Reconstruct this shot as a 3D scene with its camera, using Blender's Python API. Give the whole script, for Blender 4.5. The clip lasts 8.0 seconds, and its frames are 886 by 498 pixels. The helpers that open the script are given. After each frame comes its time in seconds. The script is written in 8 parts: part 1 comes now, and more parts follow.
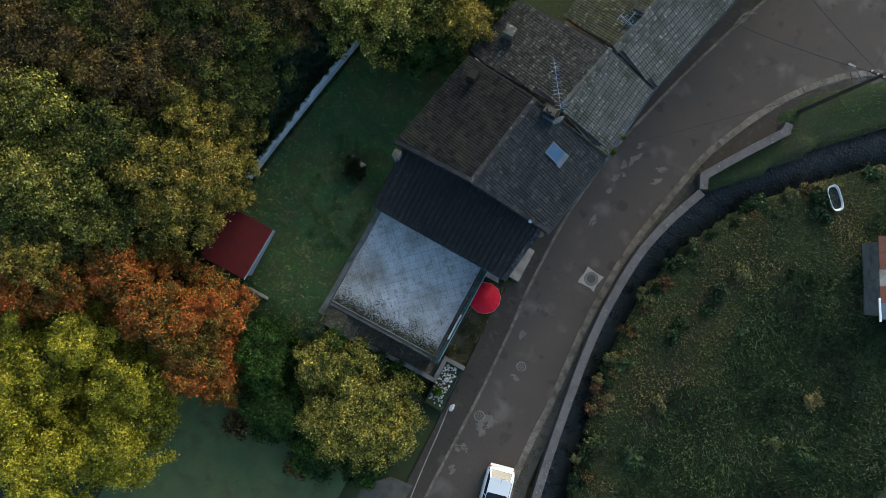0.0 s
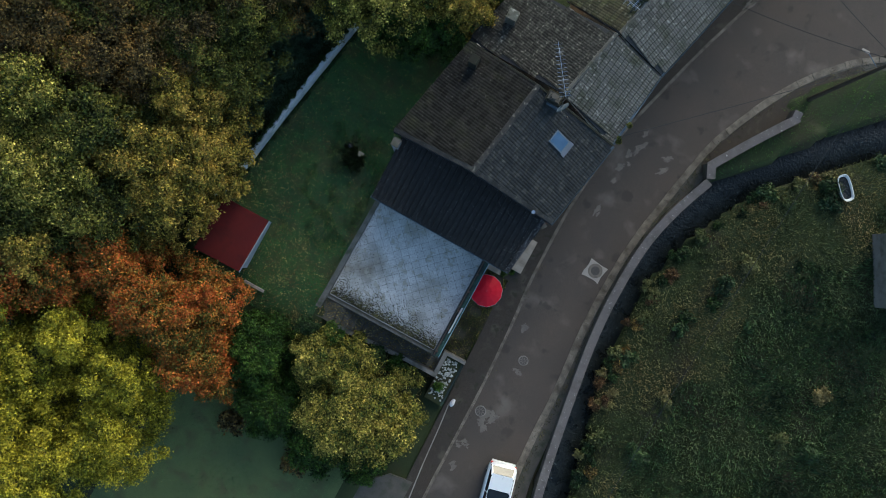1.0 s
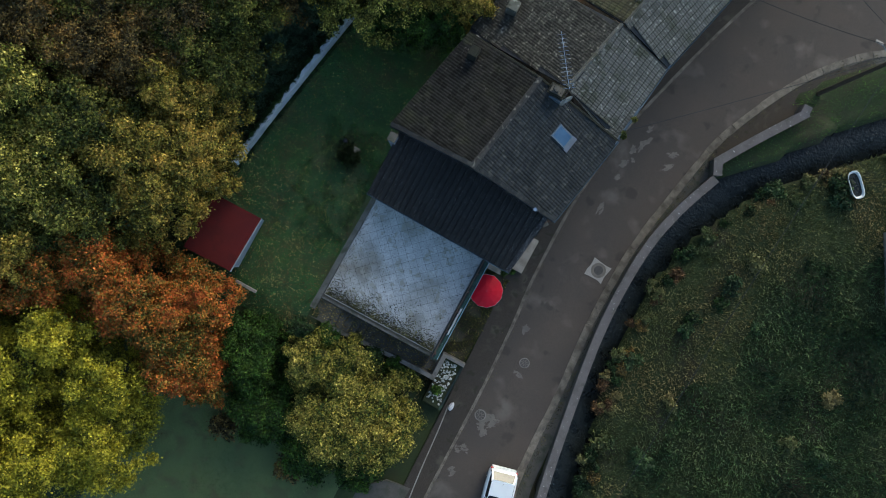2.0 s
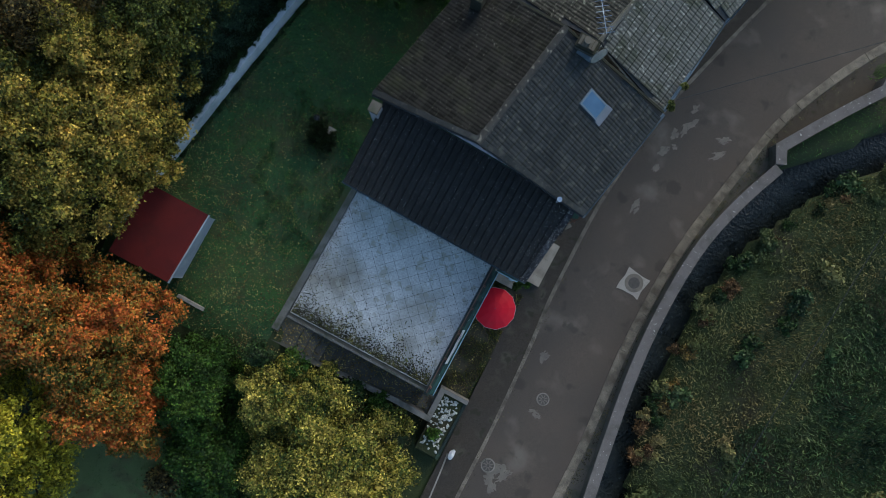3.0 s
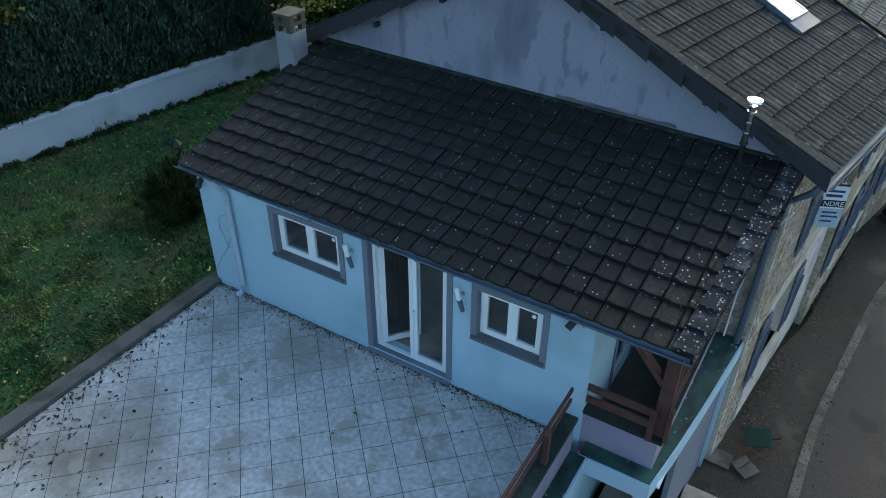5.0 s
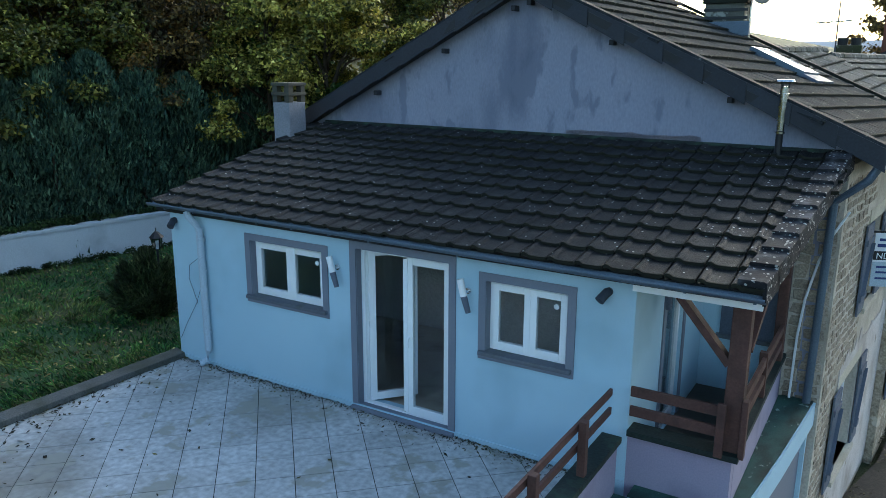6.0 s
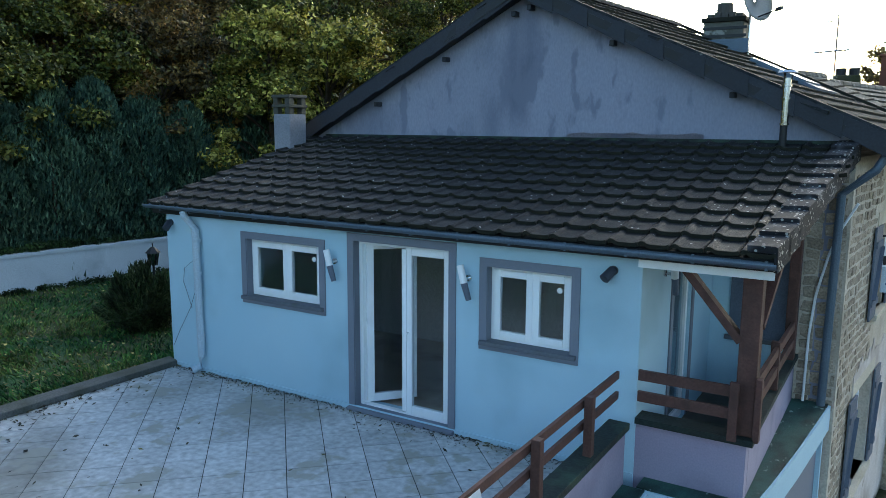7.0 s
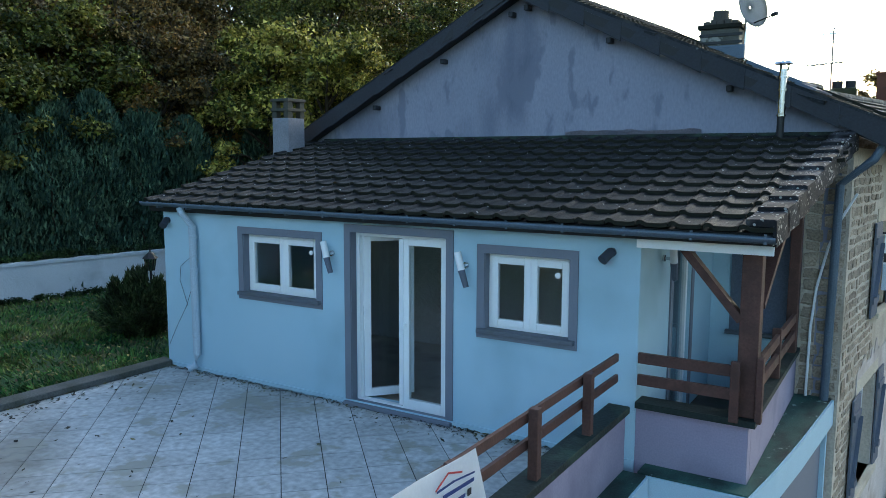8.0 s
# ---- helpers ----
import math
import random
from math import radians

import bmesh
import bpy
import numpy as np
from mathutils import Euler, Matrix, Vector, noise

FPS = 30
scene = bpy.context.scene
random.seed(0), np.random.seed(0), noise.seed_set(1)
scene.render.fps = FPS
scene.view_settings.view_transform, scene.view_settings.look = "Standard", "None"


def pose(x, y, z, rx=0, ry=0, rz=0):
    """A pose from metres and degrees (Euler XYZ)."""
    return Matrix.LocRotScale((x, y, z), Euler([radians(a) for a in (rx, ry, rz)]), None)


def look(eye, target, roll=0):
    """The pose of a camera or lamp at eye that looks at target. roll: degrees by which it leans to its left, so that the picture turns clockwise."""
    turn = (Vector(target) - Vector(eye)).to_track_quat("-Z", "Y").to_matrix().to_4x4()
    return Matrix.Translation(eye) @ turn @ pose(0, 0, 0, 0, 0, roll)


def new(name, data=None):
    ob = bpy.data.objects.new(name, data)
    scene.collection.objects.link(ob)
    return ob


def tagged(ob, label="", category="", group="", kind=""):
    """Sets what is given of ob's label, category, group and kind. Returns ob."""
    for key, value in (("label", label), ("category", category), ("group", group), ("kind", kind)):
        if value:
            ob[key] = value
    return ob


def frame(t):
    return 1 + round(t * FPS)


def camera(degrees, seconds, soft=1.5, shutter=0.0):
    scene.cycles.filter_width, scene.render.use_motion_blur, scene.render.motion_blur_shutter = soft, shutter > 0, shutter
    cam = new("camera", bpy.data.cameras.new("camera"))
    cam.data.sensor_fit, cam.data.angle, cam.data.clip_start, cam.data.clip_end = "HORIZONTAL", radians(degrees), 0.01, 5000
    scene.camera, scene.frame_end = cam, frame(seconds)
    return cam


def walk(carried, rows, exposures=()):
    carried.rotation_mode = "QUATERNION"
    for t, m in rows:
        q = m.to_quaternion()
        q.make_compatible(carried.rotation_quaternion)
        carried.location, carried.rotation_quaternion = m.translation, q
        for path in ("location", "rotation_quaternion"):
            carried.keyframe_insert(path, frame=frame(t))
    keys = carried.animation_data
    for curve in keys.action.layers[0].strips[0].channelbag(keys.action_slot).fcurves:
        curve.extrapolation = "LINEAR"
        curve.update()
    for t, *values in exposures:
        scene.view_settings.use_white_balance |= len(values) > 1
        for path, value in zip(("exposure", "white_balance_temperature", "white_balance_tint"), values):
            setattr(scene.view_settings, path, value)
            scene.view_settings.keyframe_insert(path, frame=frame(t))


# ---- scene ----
cam = camera(60.5, 8.0, soft=0.8)
# seconds, stops, kelvin, tint
EXPOSURES = [(0.0, 0.85, 6300, 0), (3.5, 0.9, 6300, 0), (5.0, 1.3, 6300, 0), (8.0, 1.57, 6300, 0)]
# seconds, place, turns about x, y and z in degrees
PATH = [
    (0, 0.48, -1.29, 45.70, 1.50, 0.10, 28.43),
    (0.5, 0.46, -1.26, 45.38, 1.14, 0.12, 28.43),
    (1, 0.37, -1.25, 44.58, 0.78, 0.03, 28.40),
    (2.5, 0.366, -1.434, 40.48, 0.87, -0.15, 28.35),
    (3, 0.972, -2.123, 34.74, 3.22, -0.09, 28.25),
    (3.5, 1.91, -3.562, 29.216, 8.23, -0.11, 28.30),
    (4, 2.994, -5.439, 23.206, 17.63, -0.51, 29.46),
    (4.5, 4.0, -6.766, 17.424, 31.06, -0.70, 30.46),
    (5, 4.454, -6.92, 10.954, 54.13, -0.26, 31.29),
    (5.2, 4.531, -7.011, 8.976, 64.74, -0.19, 31.37),
    (5.5, 4.555, -7.02, 7.68, 71.5, -0.22, 31.5),
    (5.85, 4.57, -7.02, 7.1, 75.3, -0.24, 31.6),
    (6.3, 4.584, -7.01, 6.691, 77.68, -0.26, 31.68),
    (6.5, 4.591, -6.989, 6.513, 78.67, -0.25, 31.77),
    (7, 4.575, -6.966, 6.123, 80.78, -0.30, 31.78),
    (7.5, 4.605, -6.97, 5.869, 82.12, -0.22, 31.81),
    (8, 4.614, -6.959, 5.649, 83.14, -0.21, 31.80),
]
walk(cam, [(t, pose(x, y, z, rx, ry, rz)) for t, x, y, z, rx, ry, rz in PATH], EXPOSURES)

# ---- world, sun, exposure ----
SUN_EL, SUN_AZ = radians(22), radians(0)
world = bpy.data.worlds.new("overcast_sky")
scene.world = world
world.use_nodes = True
wn = world.node_tree.nodes
wl = world.node_tree.links
sky = wn.new("ShaderNodeTexSky")
sky.sky_type = "NISHITA"
sky.sun_disc = False
sky.sun_elevation, sky.sun_rotation = SUN_EL, SUN_AZ
sky.air_density, sky.dust_density, sky.ozone_density = 1.0, 3.0, 2.0
wn["Background"].inputs["Strength"].default_value = 0.15
wl.new(sky.outputs["Color"], wn["Background"].inputs["Color"])

sun_data = bpy.data.lights.new("sun", "SUN")
sun_data.energy, sun_data.angle, sun_data.color = 0.5, radians(40), (1.0, 0.97, 0.92)
sun = new("sun", sun_data)
sun.matrix_world = look((0, 40 * math.cos(SUN_EL), 40 * math.sin(SUN_EL)), (0, 0, 0))


# ---- materials ----
def rgb(h):
    """Linear colour from an sRGB hex string."""
    v = [int(h[i:i + 2], 16) / 255 for i in (0, 2, 4)]
    return tuple(c / 12.92 if c < 0.04045 else ((c + 0.055) / 1.055) ** 2.4 for c in v) + (1.0,)


def surf(name, a, b, scale=6.0, fine=60.0, rough=0.8, bump=0.15, metal=0.0, stain=None, stain_scale=0.7, stain_amt=0.5,
         per="", per_amt=0.25, dist=0.01, stretch=(1, 1, 1), spec=0.4, sheen=0.12, speck=None, speck_scale=9.0, speck_lo=0.66, dots=None):
    """A two-scale procedural surface: a to b by coarse noise, fine grain, optional stains, optional variation piece by piece."""
    m = bpy.data.materials.new(name)
    m.use_nodes = True
    n, l = m.node_tree.nodes, m.node_tree.links
    p = n["Principled BSDF"]
    p.inputs["Metallic"].default_value = metal
    p.inputs["Specular IOR Level"].default_value = spec
    tc = n.new("ShaderNodeNewGeometry")
    mp = n.new("ShaderNodeMapping")
    mp.inputs["Scale"].default_value = stretch
    l.new(tc.outputs["Position"], mp.inputs["Vector"])
    vec = mp.outputs["Vector"]

    def noise_at(s, detail=4.0):
        t = n.new("ShaderNodeTexNoise")
        t.inputs["Scale"].default_value, t.inputs["Detail"].default_value = s, detail
        l.new(vec, t.inputs["Vector"])
        return t.outputs["Fac"]

    def mix(fac, c1, c2, kind="MIX"):
        x = n.new("ShaderNodeMix")
        x.data_type, x.blend_type = "RGBA", kind
        for sock, val in ((x.inputs[0], fac), (x.inputs[6], c1), (x.inputs[7], c2)):
            if isinstance(val, (int, float)):
                sock.default_value = val
            elif isinstance(val, tuple):
                sock.default_value = val
            else:
                l.new(val, sock)
        return x.outputs[2]

    def ramp(fac, lo, hi, v0=0.0, v1=1.0):
        r = n.new("ShaderNodeMapRange")
        r.inputs[1].default_value, r.inputs[2].default_value = lo, hi
        r.inputs[3].default_value, r.inputs[4].default_value = v0, v1
        l.new(fac, r.inputs[0])
        return r.outputs[0]

    coarse = noise_at(scale)
    grain = noise_at(fine, 3.0)
    col = mix(ramp(coarse, 0.3, 0.7), a, b)
    g = ramp(grain, 0.25, 0.75, 1 - sheen * 2, 1 + sheen)
    gm = n.new("ShaderNodeCombineColor")
    for i in range(3):
        l.new(g, gm.inputs[i])
    col = mix(1.0, col, gm.outputs[0], "MULTIPLY")
    if stain:
        st = noise_at(stain_scale, 6.0)
        col = mix(ramp(st, 0.62 - stain_amt * 0.25, 0.72, 0.0, 0.9), col, stain)
    if speck:
        col = mix(ramp(noise_at(speck_scale, 5.0), speck_lo, speck_lo + 0.06, 0.0, 0.85), col, speck)
    if dots:
        vo = n.new("ShaderNodeTexVoronoi")
        vo.inputs["Scale"].default_value = dots[1]
        l.new(vec, vo.inputs["Vector"])
        sep = n.new("ShaderNodeSeparateColor")
        l.new(vo.outputs["Color"], sep.inputs[0])
        few = n.new("ShaderNodeMath")
        few.operation = "LESS_THAN"
        few.inputs[1].default_value = dots[3]
        l.new(sep.outputs[0], few.inputs[0])
        on = n.new("ShaderNodeMath")
        on.operation = "MULTIPLY"
        l.new(few.outputs[0], on.inputs[0])
        l.new(ramp(vo.outputs["Distance"], dots[2] * 0.75, dots[2], 0.9, 0.0), on.inputs[1])
        col = mix(on.outputs[0], col, dots[0])
    if per:
        if per == "object":
            o = n.new("ShaderNodeObjectInfo").outputs["Random"]
        else:
            o = n.new("ShaderNodeNewGeometry").outputs["Random Per Island"]
        f = ramp(o, 0.0, 1.0, 1 - per_amt, 1 + per_amt)
        cm = n.new("ShaderNodeCombineColor")
        for i in range(3):
            l.new(f, cm.inputs[i])
        col = mix(1.0, col, cm.outputs[0], "MULTIPLY")
    l.new(col, p.inputs["Base Color"])
    l.new(ramp(coarse, 0.3, 0.7, max(0.03, rough - 0.1), min(1.0, rough + 0.1)), p.inputs["Roughness"])
    if bump:
        bn = n.new("ShaderNodeBump")
        bn.inputs["Strength"].default_value, bn.inputs["Distance"].default_value = bump, dist
        l.new(grain, bn.inputs["Height"])
        l.new(bn.outputs["Normal"], p.inputs["Normal"])
    return m


def leafy(name, cols, scale=0.5, trans=0.16, rough=0.6, vary=0.35, spread=1.0):
    """Leaf material: three colours spread over the crown by noise, each leaf of its own shade."""
    m = bpy.data.materials.new(name)
    m.use_nodes = True
    n, l = m.node_tree.nodes, m.node_tree.links
    p = n["Principled BSDF"]
    p.inputs["Roughness"].default_value = rough
    p.inputs["Specular IOR Level"].default_value = 0.25
    tc = n.new("ShaderNodeNewGeometry")
    t = n.new("ShaderNodeTexNoise")
    t.inputs["Scale"].default_value, t.inputs["Detail"].default_value = scale, 3.0
    l.new(tc.outputs["Position"], t.inputs["Vector"])
    isl = n.new("ShaderNodeNewGeometry").outputs["Random Per Island"]
    add = n.new("ShaderNodeMath")
    add.operation = "MULTIPLY_ADD"
    l.new(isl, add.inputs[0])
    add.inputs[1].default_value = vary
    l.new(t.outputs["Fac"], add.inputs[2])
    cr = n.new("ShaderNodeValToRGB")
    e = cr.color_ramp.elements
    lo, hi = 0.36 + vary * 0.25, 0.62 + vary * 0.75
    e[0].position, e[0].color = lo, cols[0]
    e[1].position, e[1].color = hi, cols[-1]
    for i, c in enumerate(cols[1:-1]):
        k = e.new(lo + (hi - lo) * (i + 1) / (len(cols) - 1))
        k.color = c
    l.new(add.outputs[0], cr.inputs[0])
    hs = n.new("ShaderNodeHueSaturation")
    mr = n.new("ShaderNodeMapRange")
    mr.inputs[3].default_value, mr.inputs[4].default_value = 1 - 0.6 * spread, 1 + 0.5 * spread
    wn2 = n.new("ShaderNodeTexWhiteNoise")
    wn2.noise_dimensions = "1D"
    l.new(isl, wn2.inputs["W"])
    l.new(wn2.outputs["Value"], mr.inputs[0])
    # clump-sized noise puts lit tips and shaded gaps into the leaf colour
    clump = n.new("ShaderNodeTexNoise")
    clump.inputs["Scale"].default_value, clump.inputs["Detail"].default_value = 2.6, 2.0
    l.new(tc.outputs["Position"], clump.inputs["Vector"])
    cr2 = n.new("ShaderNodeMapRange")
    cr2.inputs[1].default_value, cr2.inputs[2].default_value = 0.33, 0.67
    cr2.inputs[3].default_value, cr2.inputs[4].default_value = 1 - 0.5 * spread, 1 + 0.5 * spread
    l.new(clump.outputs["Fac"], cr2.inputs[0])
    vm = n.new("ShaderNodeMath")
    vm.operation = "MULTIPLY"
    l.new(mr.outputs[0], vm.inputs[0])
    l.new(cr2.outputs[0], vm.inputs[1])
    l.new(vm.outputs[0], hs.inputs["Value"])
    l.new(cr.outputs[0], hs.inputs["Color"])
    l.new(hs.outputs[0], p.inputs["Base Color"])
    tr = n.new("ShaderNodeBsdfTranslucent")
    l.new(hs.outputs[0], tr.inputs["Color"])
    mx = n.new("ShaderNodeMixShader")
    mx.inputs[0].default_value = trans
    l.new(p.outputs[0], mx.inputs[1])
    l.new(tr.outputs[0], mx.inputs[2])
    l.new(mx.outputs[0], n["Material Output"].inputs["Surface"])
    return m


def glass_mat(name, tint=(0.9, 0.95, 0.97, 1)):
    m = bpy.data.materials.new(name)
    m.use_nodes = True
    p = m.node_tree.nodes["Principled BSDF"]
    p.inputs["Base Color"].default_value = tint
    p.inputs["Transmission Weight"].default_value = 1.0
    p.inputs["Roughness"].default_value = 0.01
    p.inputs["IOR"].default_value = 1.45
    return m


def water_mat(name):
    # pale specks paint foam and the glints of ripples into the colour
    m = surf(name, rgb("141818"), rgb("242928"), 1.5, 7, 0.3, 1.0, dist=0.08, spec=0.3, speck=rgb("5a6262"), speck_scale=6, speck_lo=0.67)
    return m


M_FACADE = surf("blue_render", rgb("abcbda"), rgb("b8d4e1"), 0.8, 90, 0.85, 0.12, stain=rgb("97b3bf"), stain_scale=0.6, stain_amt=0.4, sheen=0.05)
M_GABLE = surf("grey_lavender_render", rgb("8c8f9f"), rgb("9c9eae"), 0.6, 40, 0.9, 0.15, stain=rgb("5d6274"), stain_scale=0.9, stain_amt=0.45, stretch=(1, 1, 0.45), sheen=0.07, speck=rgb("777b8b"), speck_scale=3.2, speck_lo=0.56)
M_PURPLE = surf("mauve_render", rgb("968ea1"), rgb("a098ab"), 1.0, 60, 0.85, 0.15, stain=rgb("7d778a"), stain_scale=1.4, stain_amt=0.5, sheen=0.06)
M_SURR = surf("grey_surround_paint", rgb("767b87"), rgb("7f8490"), 2.0, 80, 0.75, 0.1, sheen=0.04)
M_SILL = surf("grey_sill", rgb("5f646d"), rgb("6c7078"), 3.0, 60, 0.7, 0.15, stain=rgb("4d5045"), stain_scale=3)
M_PVC = surf("white_pvc", rgb("f8fafb"), rgb("f1f5f6"), 2.0, 90, 0.35, 0.0, sheen=0.02)
M_GLASS = glass_mat("window_glass")
M_TILE_LEAN = surf("black_concrete_tile", rgb("17181a"), rgb("272727"), 5.0, 60, 0.66, 0.8, stain=rgb("343331"), stain_scale=7, stain_amt=0.3, per="object", per_amt=0.3, spec=0.3, dist=0.015, sheen=0.3, speck=rgb("7d7c78"), speck_scale=22, speck_lo=0.7, dots=(rgb("c4c3bd"), 16.0, 0.2, 0.2))
M_TILE_LICH = surf("lichened_black_tile", rgb("17181a"), rgb("272727"), 5.0, 60, 0.66, 0.8, stain=rgb("343331"), stain_scale=7, stain_amt=0.3, per="object", per_amt=0.3, spec=0.3, dist=0.015, sheen=0.3, speck=rgb("a9a8a3"), speck_scale=26, speck_lo=0.68, dots=(rgb("c4c3be"), 20.0, 0.26, 0.42))
M_TILE_MAIN = surf("grey_concrete_tile", rgb("2e3134"), rgb("3d4042"), 1.4, 45, 0.95, 0.5, stain=rgb("4d4e4b"), stain_scale=3.5, stain_amt=0.3, per="object", per_amt=0.14, sheen=0.25, spec=0.08, speck=rgb("7d7c76"), speck_scale=14, speck_lo=0.66)
M_TILE_LEFT = surf("brown_grey_tile", rgb("232221"), rgb("31302e"), 0.9, 45, 0.95, 0.5, stain=rgb("343629"), stain_scale=0.9, stain_amt=0.35, per="island", per_amt=0.3, sheen=0.25, spec=0.1, speck=rgb("8b8a83"), speck_scale=12, speck_lo=0.655)
M_TILE_BACK = surf("blotched_grey_tile", rgb("2e2e2a"), rgb("3e3d39"), 0.9, 45, 0.9, 0.5, stain=rgb("5b5a52"), stain_scale=5, stain_amt=0.4, per="island", per_amt=0.35, sheen=0.2, spec=0.25, speck=rgb("7f7d74"), speck_scale=8, speck_lo=0.615)
# dark moss colour; on tile lips it also paints the shadow between courses
M_TILE_NOSE = surf("moss_and_shade_tile_edge", rgb("1d1f19"), rgb("2b2c22"), 3.0, 40, 0.95, 0.4)
M_RIDGE = surf("lichened_ridge_tile", rgb("38393a"), rgb("474746"), 2.0, 45, 0.95, 0.5, stain=rgb("8f8d84"), stain_scale=6, stain_amt=0.15, sheen=0.2, spec=0.1)
M_TILE_OLD = surf("old_grey_tile", rgb("52524c"), rgb("676662"), 0.9, 40, 0.9, 0.5, stain=rgb("3a3c2d"), stain_scale=1.1, stain_amt=0.45, per="island", per_amt=0.3, sheen=0.2, speck=rgb("8e8e87"), speck_scale=7, speck_lo=0.59)
M_TILE_MOSS = surf("mossy_tile", rgb("393929"), rgb("474430"), 0.8, 30, 0.95, 0.5, stain=rgb("30391a"), stain_scale=1.2, stain_amt=0.7, per="island", per_amt=0.35, speck=rgb("7d7b6a"), speck_scale=7, speck_lo=0.61)
M_VERGE = surf("slate_verge", rgb("2d3037"), rgb("363940"), 2.0, 40, 0.65, 0.2, per="object", per_amt=0.15)
M_WOOD = surf("brown_stained_wood", rgb("553d37"), rgb("634841"), 3.0, 50, 0.65, 0.25, stain=rgb("43332e"), stain_scale=4, spec=0.25)
M_COPING = surf("mossy_green_coping", rgb("1b2724"), rgb("26322e"), 2.5, 35, 0.75, 0.4, stain=rgb("3a5040"), stain_scale=3.5, stain_amt=0.4, sheen=0.25)
M_LEDGE = surf("green_mineral_felt", rgb("294a43"), rgb("3a5e54"), 2.0, 70, 0.7, 0.4, stain=rgb("141c1a"), stain_scale=3.2, stain_amt=0.75, stretch=(1.4, 0.8, 1), speck=rgb("8fa39b"), speck_scale=10, speck_lo=0.65)
M_PATIO = surf("pale_patio_tile", rgb("b9b9b7"), rgb("cdcdcb"), 1.1, 14, 0.95, 0.05, spec=0.05, stain=rgb("827d71"), stain_scale=0.5, stain_amt=0.5, per="object", per_amt=0.06, sheen=0.16, speck=rgb("a3a095"), speck_scale=2.4, speck_lo=0.57)
M_GROUT = surf("dark_grout", rgb("3c3c37"), rgb("2f2f2a"), 4.0, 60, 0.9, 0.2)
M_CONC = surf("weathered_concrete", rgb("77726c"), rgb("8c867f"), 1.3, 50, 0.9, 0.3, stain=rgb("55534a"), stain_scale=1.6, stain_amt=0.45)
M_CONC_L = surf("pale_concrete", rgb("8d8882"), rgb("a19c95"), 1.6, 50, 0.9, 0.3, stain=rgb("6b675e"), stain_scale=2.0, stain_amt=0.4, per="object", per_amt=0.12)
M_CONC_D = surf("dark_mossy_concrete", rgb("4f4d48"), rgb("5f5b54"), 1.3, 50, 0.9, 0.3, stain=rgb("3a3f30"), stain_scale=1.8, stain_amt=0.55)
M_ROAD = surf("worn_asphalt", rgb("4d4641"), rgb("5a514a"), 0.35, 30, 0.9, 0.3, stain=rgb("6a635b"), stain_scale=0.5, stain_amt=0.18, sheen=0.18, speck=rgb("433d38"), speck_scale=0.9, speck_lo=0.62)
M_PAVE = surf("dark_asphalt", rgb("3b352f"), rgb("484038"), 0.5, 30, 0.85, 0.35, stain=rgb("585248"), stain_scale=1.1, stain_amt=0.2, sheen=0.25, speck=rgb("2f2f22"), speck_scale=2.2, speck_lo=0.6)
M_PATCH = surf("pale_road_patch", rgb("6a645d"), rgb("7a736b"), 2.5, 60, 0.9, 0.3, stain=rgb("625d57"), stain_scale=3.0)
M_IRON = surf("cast_iron", rgb("4b4846"), rgb("5d5955"), 8.0, 60, 0.6, 0.4, metal=0.4)
M_GROUND = surf("soil_and_turf", rgb("2f3a1f"), rgb("3b4426"), 0.5, 25, 0.95, 0.6, stain=rgb("3a3326"), stain_scale=0.35, stain_amt=0.4, dist=0.04)
M_LAWN = surf("lawn_turf", rgb("2f5133"), rgb("476838"), 0.6, 30, 0.95, 0.7, stain=rgb("4f4c33"), stain_scale=0.9, stain_amt=0.75, dist=0.03, sheen=0.25)
M_LAWN_S = surf("mown_turf", rgb("5c6b43"), rgb("6c784b"), 0.5, 30, 0.95, 0.7, stain=rgb("5a5a3c"), stain_scale=1.2, stain_amt=0.3, dist=0.03, sheen=0.25)
M_WATER = water_mat("dark_stream")
M_REDROOF = surf("red_painted_sheet", rgb("551a19"), rgb("611f1c"), 0.8, 50, 0.75, 0.1, spec=0.2, stain=rgb("451917"), stain_scale=1.2, stain_amt=0.4)
M_SHED = surf("grey_board", rgb("8f98a3"), rgb("9da6b0"), 1.5, 40, 0.8, 0.2, stain=rgb("7b828b"))
M_WHITE_WALL = surf("white_garden_render", rgb("c3cad0"), rgb("cfd5da"), 0.9, 50, 0.9, 0.2, stain=rgb("9fa8ad"), stain_scale=1.1, stain_amt=0.4)
M_STONE = surf("rubble_stone", rgb("938574"), rgb("bfb09c"), 3.0, 40, 0.9, 0.7, per="object", per_amt=0.22, dist=0.02, sheen=0.25, stain=rgb("766859"), stain_scale=6, stain_amt=0.3)
M_MORTAR = surf("lime_mortar", rgb("c4b9a8"), rgb("d3c8b8"), 3.0, 30, 0.95, 0.6, stain=rgb("968976"), stain_scale=0.8, stain_amt=0.5)
M_CREAM = surf("cream_render", rgb("c6bca8"), rgb("d2c9b6"), 1.0, 40, 0.9, 0.2, stain=rgb("a59a86"), stain_scale=0.9, stain_amt=0.45)
M_RUBBLE = surf("tan_rubble_masonry", rgb("a2937e"), rgb("b9ab96"), 2.0, 25, 0.95, 0.8, stain=rgb("776955"), stain_scale=7, stain_amt=0.6, sheen=0.25, dist=0.03, speck=rgb("cdc3b2"), speck_scale=5, speck_lo=0.56)
